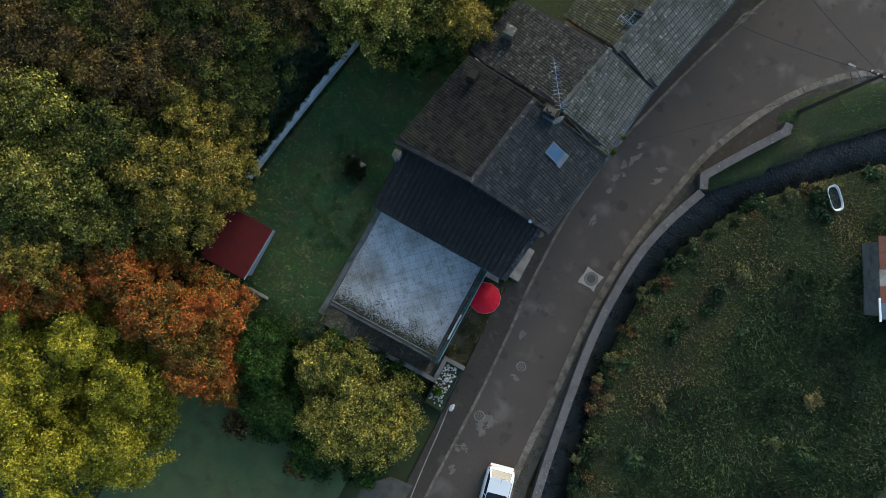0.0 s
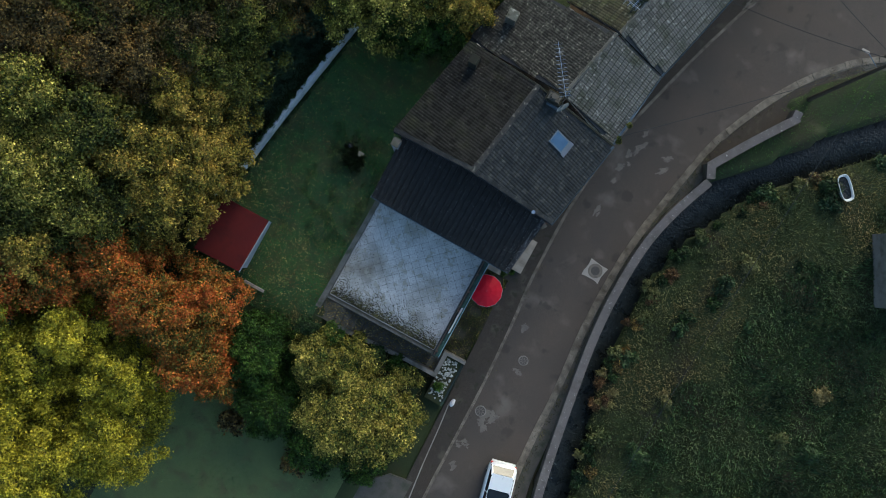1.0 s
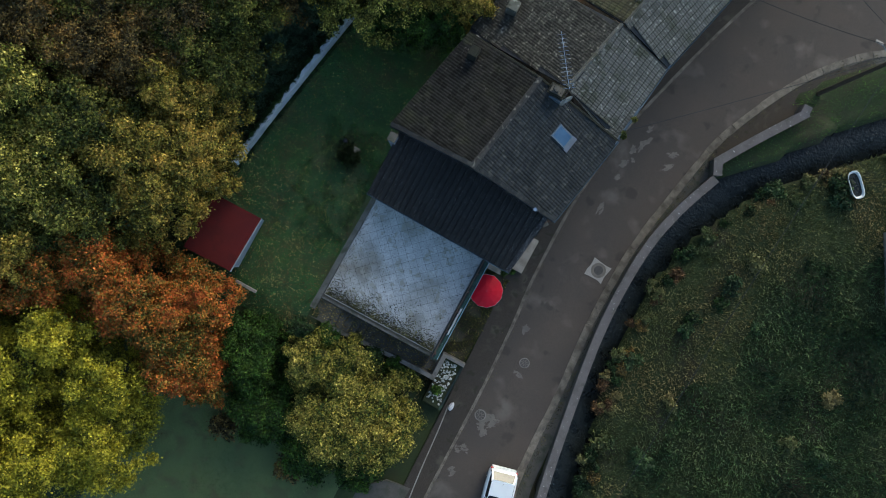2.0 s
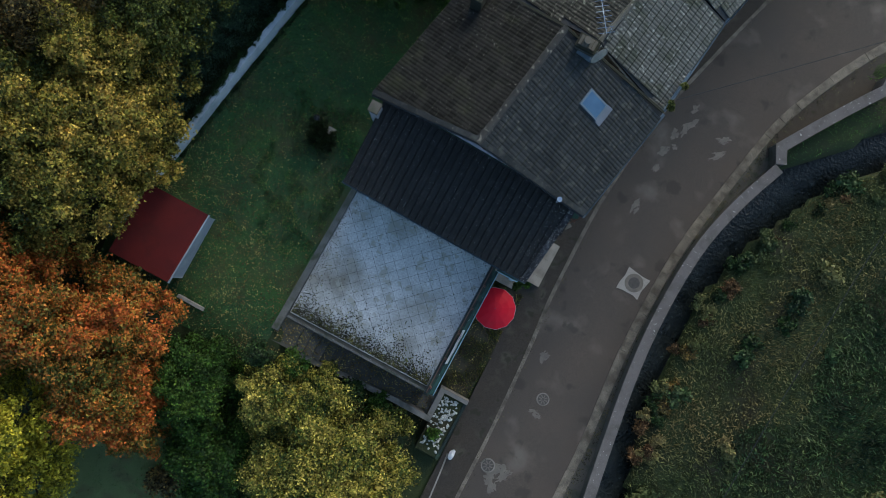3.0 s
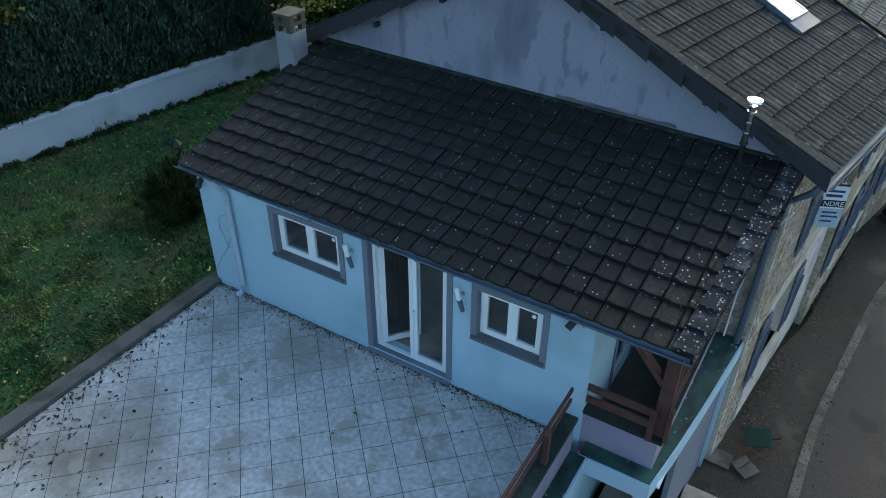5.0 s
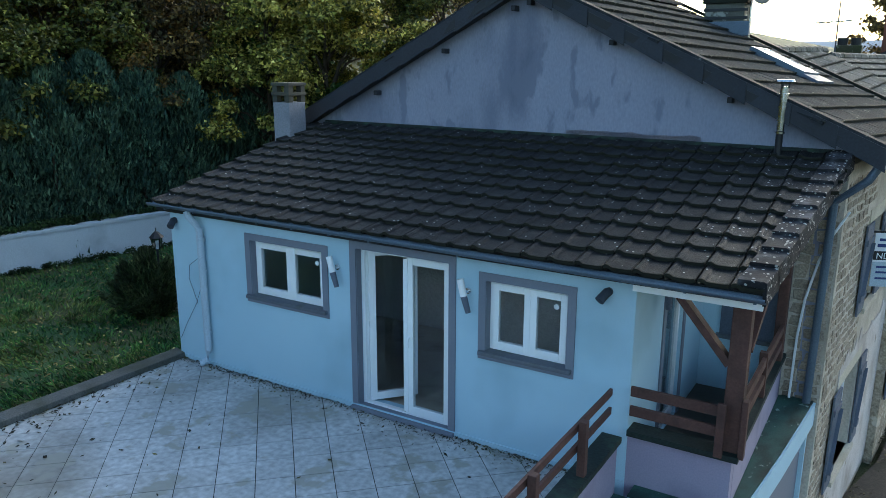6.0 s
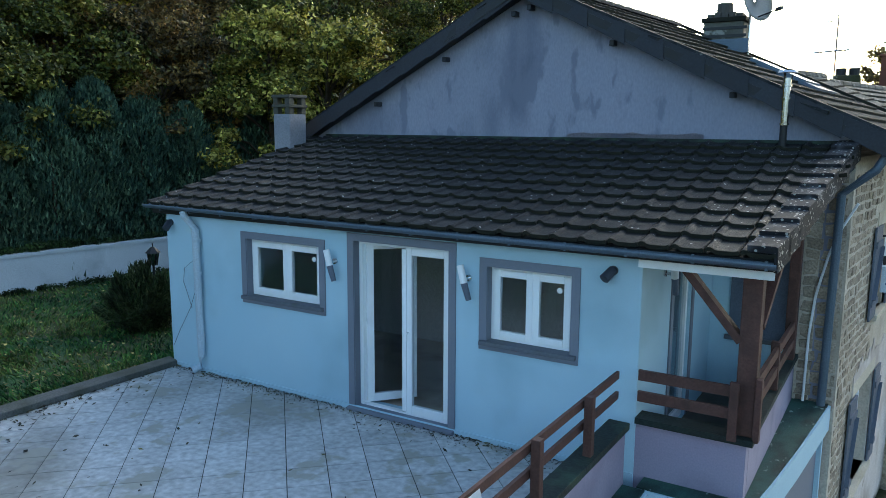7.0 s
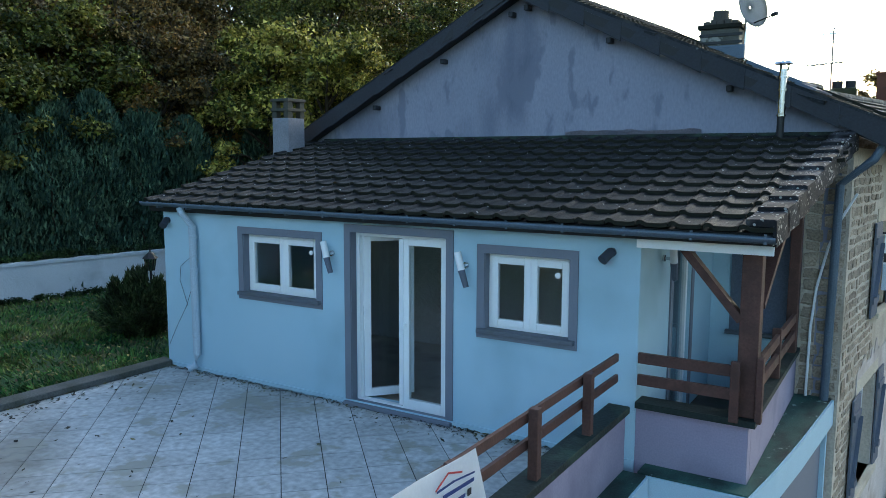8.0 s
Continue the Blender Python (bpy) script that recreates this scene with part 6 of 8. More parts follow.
tree("dense green bushy tree beside the shed", -6.2, -10.4, ground_z(-6.2, -10.4), 4.8, 2.2, L_GREEN, 12, 44000, 0.055, 60, low=0.15)
tree("dense green bushy tree beside the shed", -4.2, -12.6, ground_z(-4.2, -12.6), 3.9, 2.3, L_GREEN, 13, 38000, 0.058, 50, low=0.12)
tree("dense green bushy tree beside the shed", -1.0, -13.3, ground_z(-1.0, -13.3), 3.2, 2.2, L_GREEN, 15, 26000, 0.075, 50, low=0.12)
tree("dense green bushy tree beside the drive", 1.5, -13.2, ground_z(1.5, -13.2), 2.7, 1.7, L_GREEN, 20, 20000, 0.07, 44, low=0.1)
shrub("low brown shrub at the lawn's edge", -5.9, -14.9, ground_z(-5.9, -14.9), 1.0, 1.2, L_BROWN, 16, 2500)
shrub("low brown shrub at the lawn's edge", -1.6, -15.6, ground_z(-1.6, -15.6), 0.9, 1.0, L_BROWN, 17, 2200)


tree("autumn tree with rusty gold leaves beyond the row of houses", 3.4, 47.0, ground_z(3.4, 47), 11.0, 4.2, L_BROWN, 61, 16000, 0.12, 60)
tree("autumn tree with rusty gold leaves beyond the row of houses", 8.5, 52.0, ground_z(8.5, 52), 12.0, 4.6, L_BROWN, 62, 16000, 0.13, 60)
# hills far beyond the village, distance haze painted into their pale colour
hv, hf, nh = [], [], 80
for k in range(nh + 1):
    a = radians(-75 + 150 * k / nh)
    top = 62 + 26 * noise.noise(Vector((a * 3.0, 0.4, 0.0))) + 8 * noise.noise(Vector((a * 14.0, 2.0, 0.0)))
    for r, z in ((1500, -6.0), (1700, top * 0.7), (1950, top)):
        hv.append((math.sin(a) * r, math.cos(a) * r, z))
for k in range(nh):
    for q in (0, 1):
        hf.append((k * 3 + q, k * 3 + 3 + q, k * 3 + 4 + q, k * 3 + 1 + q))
tagged(mesh_ob("backdrop", hv, hf, M_HILL, smooth=True), "hills far beyond the village, distance haze in their pale grey colour", "hills", kind="structure")


# cypress hedge behind the garden wall
def cypress(x, y, z0, h, r, seed):
    rng = np.random.default_rng(seed)
    tr = thing("cypress", "blue-green feathery hedge cypress behind the wall", "conifer", "hedge cypresses", at=(x, y, z0))
    bm = bmesh.new()
    rod(bm, (0, 0, -0.2), (0, 0, h * 0.9), 0.06, 0.012, n=6, caps=False)
    n = 10000
    a = rng.random(n) * 6.283
    f = rng.random(n) ** 0.8
    rad = r * (1 - f) ** 0.42 * (0.55 + 0.5 * rng.random(n))
    lump = 1 + 0.25 * np.sin(a * 5 + f * 17 + seed)
    pos = np.stack([np.cos(a) * rad * lump, np.sin(a) * rad * lump, f * h], 1)
    d = np.stack([np.cos(a) * 0.35, np.sin(a) * 0.35, np.ones(n)], 1) + rng.normal(size=(n, 3)) * 0.2
    d /= np.linalg.norm(d, axis=1)[:, None]
    t = np.cross(d, rng.normal(size=(n, 3)))
    t /= np.linalg.norm(t, axis=1)[:, None]
    s = (0.05 + 0.06 * rng.random(n))[:, None]
    v = np.empty((n, 3, 3))
    v[:, 0] = pos - t * s * 0.3 - d * s * 0.3
    v[:, 1] = pos + t * s * 0.3
    v[:, 2] = pos + d * s * 1.3
    part("trunk", bm, M_BARK, tr)
    quads_ob("spray", v.reshape(-1, 3), L_CYP, tr, 3)


rr_ = random.Random(4)
for k in range(30):
    y = -2.2 + k * 0.53
    x = x_on(gp, y) - 1.2 - rr_.uniform(0, 0.4) - (k % 2) * 0.6
    cypress(x, y, 2.6, rr_.uniform(3.3, 3.8) + 1.0 * math.exp(-((y - 3.5) / 3.0) ** 2), rr_.uniform(0.95, 1.2), 300 + k)

def upright_shrub(x, y, z0, r, h, seed):
    rng = np.random.default_rng(seed)
    sh = thing("shrub", "dark green upright conifer shrub on the lawn", "shrub", at=(x, y, z0))
    bm = bmesh.new()
    tips = []
    for k in range(60):
        a, q = rng.random() * 6.283, rng.random() ** 0.5
        tip = (math.cos(a) * r * q, math.sin(a) * r * q, h * (1 - 0.6 * q * q) * (0.7 + 0.3 * rng.random()))
        rod(bm, (tip[0] * 0.25, tip[1] * 0.25, -0.1), tip, 0.016, 0.005, n=4, caps=False)
        tips.append(tip)
    part("stem", bm, M_BARK, sh)
    tips = np.array(tips)
    n = 42000
    pick, f = rng.integers(0, len(tips), n), rng.random(n)
    base = tips[pick] * np.array([0.25, 0.25, 0.0])
    pos = base + (tips[pick] - base) * f[:, None] + rng.normal(size=(n, 3)) * 0.1 * (1.15 - f)[:, None]
    pos[:, 2] = np.abs(pos[:, 2])
    d = (tips[pick] - base) + rng.normal(size=(n, 3)) * 0.3
    d /= np.linalg.norm(d, axis=1)[:, None]
    t = np.cross(d, rng.normal(size=(n, 3)))
    t /= np.linalg.norm(t, axis=1)[:, None]
    s = (0.03 + 0.04 * rng.random(n))[:, None]
    v = np.empty((n, 3, 3))
    v[:, 0], v[:, 1], v[:, 2] = pos - t * s * 0.25, pos + t * s * 0.25, pos + d * s * 1.6
    quads_ob("foliage", v.reshape(-1, 3), L_CONI, sh, 3)


upright_shrub(-6.62, 1.3, 2.6, 0.85, 1.2, 21)


# ---- lawn sheet ----
lx, ly = list(np.arange(-12.6, -4.0, 0.3)), list(np.arange(-8.6, 11.2, 0.3))
ok = lambda x, y: x_on(gp, y) - 0.1 < x < (-4.45 if y < 3 else -4.3 + (y - 3) * 0.2)
lv, lf_, idx = [], [], {}
for a, x in enumerate(lx):
    for b, y in enumerate(ly):
        idx[a, b] = len(lv)
        lv.append((x, y, ground_z(x, y) + 0.012))
for a in range(len(lx) - 1):
    for b in range(len(ly) - 1):
        if ok(lx[a] + 0.15, ly[b] + 0.15):
            lf_.append((idx[a, b], idx[a + 1, b], idx[a + 1, b + 1], idx[a, b + 1]))
tagged(mesh_ob("lawn", lv, lf_, M_LAWN, smooth=True), "green garden lawn with worn leafy patches", "lawn", kind="structure")

sx_, sy_ = np.arange(-11.0, 1.6, 0.4), np.arange(-26.0, -12.4, 0.4)
sv_ = [(x, y, ground_z(x, y) + 0.012) for x in sx_ for y in sy_]
ns_ = len(sy_)
sf_ = [(a * ns_ + b, (a + 1) * ns_ + b, (a + 1) * ns_ + b + 1, a * ns_ + b + 1) for a in range(len(sx_) - 1) for b in range(ns_ - 1)]
tagged(mesh_ob("lawn_south", sv_, sf_, M_LAWN_S, smooth=True), "plain mown lawn south of the bushes", "lawn", kind="structure")

# ---- grass ----
def grass_field(name, label, n, region, test, size, mat, seed, lean=0.6, wide=0.1):
    rng = np.random.default_rng(seed)
    pts = [(x, y, ground_z(x, y)) for x, y in zip(rng.uniform(region[0], region[1], n), rng.uniform(region[2], region[3], n)) if test(x, y)]
    p = np.array(pts)
    m = len(p)
    gust = np.array([[noise.noise(Vector((x * 0.35, y * 0.35, 5.0))), noise.noise(Vector((x * 0.35, y * 0.35, 9.0)))] for x, y, _ in pts])
    d = np.stack([gust[:, 0] * 1.3 + rng.normal(size=m) * lean * 0.6, gust[:, 1] * 1.3 + rng.normal(size=m) * lean * 0.6, np.ones(m) * 0.6], 1)
    d /= np.linalg.norm(d, axis=1)[:, None]
    t = np.cross(d, rng.normal(size=(m, 3)))
    t /= np.linalg.norm(t, axis=1)[:, None]
    s = size * (0.5 + rng.random(m))[:, None]
    v = np.empty((m, 4, 3))
    v[:, 0] = p - [0, 0, 0.03]
    v[:, 1] = p + d * s * 0.5 - t * s * wide
    v[:, 2] = p + d * s + [0, 0, 0]
    v[:, 3] = p + d * s * 0.5 + t * s * wide
    ob = quads_ob(name, v.reshape(-1, 3), mat)
    return tagged(ob, label, "grass", kind="stuff")


def reedy(x, y):
    """Where the meadow turns to darker, coarser grass."""
    return x + noise.noise(Vector((x * 0.3, y * 0.3, 7.0))) * 2.5 > x_on([(14.5, -16), (15.5, -8), (17.5, 0), (20.0, 8), (23.0, 14), (27, 20)], y)


grass_field("meadow_grass", "tangled dark green meadow grass beyond the stream", 125000, (11.5, 30, -16, 20), lambda x, y: x > x_on(BANK, y) + 0.1 and not reedy(x, y), 0.2, L_GRASS, 1, 1.1, 0.11)
grass_field("reed_grass", "darker coarse grass further into the meadow", 125000, (11.5, 30, -16, 20), lambda x, y: x > x_on(BANK, y) + 0.1 and reedy(x, y), 0.25, L_REED, 8, 1.1, 0.11)
grass_field("lawn_grass", "short mown lawn grass", 60000, (-12.2, -4.4, -8.5, 11), lambda x, y: x_on(gp, y) < x < (-4.68 if y < 3 else -4.6 + (y - 3) * 0.2) and not (-11.3 < x < -8.9 and -6.9 < y < -3.9), 0.1, L_LAWN, 2, 0.9, 0.1)
bm = bmesh.new()
prism(bm, [(2.6, -5.84), (4.2, -5.84), (4.32, -4), (4.3, -2.2), (3.95, -0.7), (3.75, -0.52), (2.6, -0.52)], -0.4, [-0.1, -0.1, -0.12, -0.12, -0.12, -0.12, -0.09])
tagged(part("soil_bed", bm, M_SOIL), "bare brown soil with weeds below the terrace", "soil", kind="structure")
grass_field("verge_grass", "sparse rough weeds below the terrace", 6500, (2.75, 4.3, -5.8, -0.6), lambda x, y: noise.noise(Vector((x * 1.2, y * 1.2, 0))) > -0.1, 0.13, L_OLIVE, 3)
grass_field("bank_grass", "bright grass strip between parapet and stream", 16000, (11.8, 24, 10.4, 23), lambda x, y: (x > x_on(WALL_B, y) + 0.6 if y < 16 else x > x_on(KERB_R, y) + 0.5) and x < x_on(BANK_N, y) - 0.1, 0.11, L_BANK, 4)
grass_field("south_lawn", "mown lawn south of the bushes", 9000, (-9, 1.5, -24, -13), lambda x, y: x < 1.0, 0.1, L_LAWN, 5)


def litter(name, label, n, place, size, mat, seed):
    """Fallen leaves lying nearly flat: place(rng) gives x, y, z or None."""
    rng = np.random.default_rng(seed)
    out = []
    for _ in range(n):
        q = place(rng)
        if q is None:
            continue
        a, s = rng.random() * 6.283, size * (0.5 + rng.random())
        t = Vector((math.cos(a), math.sin(a), rng.normal() * 0.25))
        b = Vector((-math.sin(a), math.cos(a), rng.normal() * 0.25))
        c = Vector(q) + Vector((0, 0, 0.012 + size * 0.15))
        out += [c - t * s, c - b * s * 0.5, c + t * s, c + b * s * 0.5]
    return tagged(quads_ob(name, [tuple(v) for v in out], mat), label, "leaves", kind="stuff")


def on_lawn(rng):
    x, y = rng.uniform(-11.8, -4.7), rng.uniform(-8.4, 7)
    if x < x_on(gp, y) + 0.05 or (-11.3 < x < -8.9 and -6.9 < y < -3.9) or rng.random() > 0.25 + 0.75 * sstep(3, -6, y):
        return None
    return x, y, ground_z(x, y) + 0.03


def on_patio_edge(rng):
    d = rng.exponential(0.42)
    x = rng.uniform(-4.2, 2.25)
    d *= 0.55 + 0.8 * abs(noise.noise(Vector((x * 0.9, 0, 1.0)))) * 2
    y = -5.85 + d
    if y > -0.1:
        return None
    return x, y, PATIO_Z


def on_patio_west(rng):
    y = rng.uniform(-5.85, -0.3)
    x = -4.25 + rng.exponential(0.16 + 0.5 * sstep(-1.5, -5.5, y))
    return (x, y, PATIO_Z) if x < 2 else None


def on_patio_any(rng):
    x, y = rng.uniform(-4.2, 2.2), rng.uniform(-5.8, -0.1)
    return (x, y, PATIO_Z) if rng.random() < 0.15 + 0.6 * sstep(-1, -5, y) * sstep(1.5, -3.5, x) else None


def along_wall(rng):
    return rng.uniform(-4.2, 2.2), -0.03 - rng.exponential(0.07), PATIO_Z


grass_field("lawn_tufts", "taller grass tufts beside the terrace edging", 15000, (-8.5, -4.7, -4.0, 3.0), lambda x, y: noise.noise(Vector((x * 1.1, y * 1.1, 3.0))) > 0.02, 0.13, L_LAWN, 7, 0.9, 0.07)
litter("fallen_leaves", "yellow-brown fallen leaves on the lawn", 12000, on_lawn, 0.034, L_FALL, 31)
litter("leaf_litter", "dark wet leaves along the terrace edge", 3600, on_patio_edge, 0.036, L_DIRT, 32)
litter("leaf_litter", "dark wet leaves along the terrace edging", 480, on_patio_west, 0.027, L_DIRT, 33)
litter("leaf_litter", "scattered dark leaves on the terrace tiles", 420, on_patio_any, 0.026, L_DIRT, 34)
litter("leaf_litter", "dirt and moss along the foot of the wall", 1500, along_wall, 0.016, L_DIRT, 35)


def in_gutter(rng):
    q = gl[rng.integers(2, len(gl) - 2)]
    return (q[0] + rng.normal() * 0.16 + 0.1, q[1] + rng.uniform(-0.5, 0.5), ROAD_Z + 0.05) if q[1] < 22 else None


def by_kerb(rng):
    q = kl[rng.integers(2, len(kl) - 2)]
    return (q[0] + rng.normal() * 0.1 + 0.12, q[1] + rng.uniform(-0.4, 0.4), ROAD_Z + 0.03) if -18 < q[1] < 22 else None


litter("road_litter", "moss and leaves along the gutter strip", 1800, in_gutter, 0.026, L_DIRT, 36)
def at_house_foot(rng):
    y = rng.uniform(3.4, 16)
    x = x_on([(4.05, 3.2), (4.6, 8.1), (5.1, 12.3), (6.2, 17)], y) + rng.exponential(0.16)
    return (x, y, ROAD_Z + 0.05) if noise.noise(Vector((x, y * 0.8, 2.0))) > -0.15 else None


litter("road_litter", "dark moss and dead leaves at the foot of the houses", 1600, at_house_foot, 0.03, L_DIRT, 39)
litter("road_litter", "moss and leaves behind the kerb", 4200, by_kerb, 0.035, L_DIRT, 37)
litter("moss_tufts", "greenish moss and weeds along the terrace edge", 500, on_patio_edge, 0.04, L_OLIVE, 38)


rw = random.Random(21)
for k in range(44):
    y = rw.uniform(-14, 18)
    x = x_on(BANK, y) + 0.3 + rw.random() ** 1.6 * 13
    if 21 < x < 28 and 7 < y < 15:
        continue
    shrub("low tangled weed clump in the meadow", x, y, ground_z(x, y) - 0.05, rw.uniform(0.35, 0.8), rw.uniform(0.35, 0.7), rw.choice([L_DARK, L_REED, L_REED, L_GRASS]), 800 + k, 700, 0.09, "weed_clump", 7)
for k in range(46):
    y = rw.uniform(-9, 15)
    x = x_on(BANK, y) + rw.uniform(-0.1, 1.0)
    shrub("rusty brown bank vegetation beside the stream", x, y, -0.9, rw.uniform(0.3, 0.55), rw.uniform(0.4, 0.7), rw.choice([L_BROWN, L_GRASS, L_RUST, L_DARK, L_GRASS, L_GRASS]), 900 + k, 500, 0.06, "bank_plant", 6)


def on_steps(rng):
    x = rng.uniform(-4.6, 3.0)
    k = int((x + 3.4) / 0.385)
    z = 2.6 if x < -3.4 else max(-0.02, 2.52 - k * 0.172)
    return x, rng.uniform(-7.18, -6.2), z


def under_bush(rng):
    x, y = rng.uniform(-5.5, 3.0), rng.uniform(-9.5, -7.5)
    return x, y, ground_z(x, y) + 0.02


def on_bed(rng):
    x, y = rng.uniform(2.7, 4.3), rng.uniform(-5.8, -0.6)
    return x, y, -0.1


for k, (x, y) in enumerate(((-3.0, -7.75), (-1.7, -7.7), (-0.4, -7.75), (0.9, -7.8), (2.1, -7.9), (-4.3, -7.9))):
    shrub("low leafy shrub overhanging the garden steps", x, y, ground_z(x, y), 0.65, max(1.0, 2.2 - 0.25 * (x + 3.4)), (L_GREEN, L_BUSH, L_DARK)[k % 3], 960 + k, 3500, 0.06, clumps=12)
litter("leaf_litter", "wet brown leaves on the garden steps", 1500, on_steps, 0.035, L_FALL, 41)
litter("leaf_litter", "brown leaves under the bushes", 2500, under_bush, 0.04, L_FALL, 42)
litter("leaf_litter", "brown leaves on the soil below the terrace", 900, on_bed, 0.03, L_FALL, 43)

# ragged weeds along the foot of the garden wall and hanging over its cap
wf_rng = np.random.default_rng(71)
wc, wr = [], []
for k in range(260):
    y = wf_rng.uniform(-4.0, 9.5)
    wc.append((x_on(gp, y) + 0.08 + wf_rng.random() * 0.12, y, 2.66 + 0.05 * wf_rng.random()))
    wr.append(0.04 + 0.09 * wf_rng.random() ** 2)
tagged(quads_ob("wall_weeds", leaf_cloud(wc, wr, 9000, 0.026, wf_rng, tri=True), L_DARK, None, 3), "ragged dark weeds along the garden wall's foot", "weeds", kind="stuff")
wc, wr = [], []
for k in range(150):
    y = wf_rng.uniform(-3.0, 9.8)
    wc.append((x_on(gp, y) - 0.14 - wf_rng.random() * 0.2, y, 3.46 + 0.06 * wf_rng.random()))
    wr.append(0.06 + 0.13 * wf_rng.random() ** 2)
tagged(quads_ob("wall_creeper", leaf_cloud(wc, wr, 9000, 0.032, wf_rng, tri=True), L_DARK, None, 3), "leafy creeper hanging over the garden wall's cap", "creeper", kind="stuff")

# ---- street wall with stones, windows and shutters ----
SW = Matrix.Translation((3.985, 3.17, 0)) @ Matrix.Rotation(math.atan2(5.03, 0.56), 4, "Z")
OPEN_UP, OPEN_LOW, OPEN_UP2 = (2.12, 2.95, 3.5, 4.77), (1.34, 2.7, 1.05, 2.5), (4.1, 4.6, 3.5, 4.77)
sw = wall_with_holes("street_wall", 0.0, 5.12, -0.3, 5.78, 0.0, 0.4, [OPEN_UP, OPEN_LOW, OPEN_UP2], M_MORTAR, house, "rubble stone wall with lime joints")
sw.matrix_basis = SW
# limewash surviving on the lower part of the wall, with a ragged top
lime = wall_with_holes("limewash", 1.15, 5.1, -0.12, 2.78, -0.014, -0.002, [(OPEN_LOW[0] - 0.02, OPEN_LOW[1] + 0.02, OPEN_LOW[2] - 0.02, OPEN_LOW[3] + 0.02)], M_LIME, house, "flaking pinkish limewash")
lime.matrix_basis = SW
bm = bmesh.new()
top_ = [(1.15 + 0.1 * k, 2.8 + 0.55 * abs(noise.noise(Vector((k * 0.31, 1.0, 4.0)))) * min(1, k / 6)) for k in range(40)]
for (xa, za), (xb, zb) in zip(top_, top_[1:]):
    bm.faces.new([bm.verts.new(c) for c in ((xa, -0.014, 2.781), (xb, -0.014, 2.781), (xb, -0.014, zb), (xa, -0.014, za))])
bmesh.ops.remove_doubles(bm, verts=bm.verts[:], dist=0.0005)
bmesh.ops.solidify(bm, geom=bm.faces[:], thickness=0.01)
ob = part("limewash_edge", bm, M_LIME, house)
ob.matrix_basis = SW

for o in (OPEN_UP, OPEN_LOW, OPEN_UP2):
    street_opening(o, SW, house)
# sign board in front of the upper window
sb = thing("sign_board", "white and blue printed sale board beside the shutter", "sign")
sm = Matrix.Translation((4.3, 5.38, 3.8)) @ Matrix.Rotation(math.atan2(0.14, 0.32), 4, "Z")


def sign_part(name, x0, x1, z0, z1, y0, y1, m):
    ob = part(name, bx(bmesh.new(), x0, x1, y0, y1, z0, z1), m, sb)
    ob.matrix_basis = sm


sign_part("board", 0.0, 0.38, 0.0, 0.8, 0.0, 0.012, M_BOARD)
sign_part("bracket", -0.12, 0.36, 0.8, 0.83, 0.0, 0.02, M_BLACK)
for x0, x1, z0, z1, m in ((0.0, 0.38, 0.4, 0.53, M_BLACK), (0.0, 0.38, 0.0, 0.37, M_PIPE), (0.06, 0.32, 0.68, 0.72, M_INK_B), (0.04, 0.3, 0.59, 0.64, M_INK_B)):
    sign_part("print_bar", x0, x1, z0, z1, -0.004, 0.0, m)
for z0, z1, x1 in ((0.28, 0.31, 0.3), (0.2, 0.23, 0.33), (0.11, 0.14, 0.26)):
    sign_part("print_bar", 0.06, x1, z0, z1, -0.006, -0.004, M_INK_B)
fc = bpy.data.curves.new("lettering", "FONT")
fc.body, fc.size, fc.extrude, fc.align_x = "NDRE", 0.125, 0.001, "CENTER"
fo = new("lettering", fc)
bpy.context.view_layer.update()
fm_ = bpy.data.meshes.new_from_object(fo.evaluated_get(bpy.context.evaluated_depsgraph_get()))
bpy.data.objects.remove(fo)
fm_.materials.clear()
fm_.materials.append(M_BOARD)
fo = new("lettering", fm_)
fo.parent = sb
fo["label"] = "white capital letters"
fo.matrix_basis = sm @ Matrix.Translation((0.2, -0.0065, 0.42)) @ Matrix.Rotation(radians(90), 4, "X")

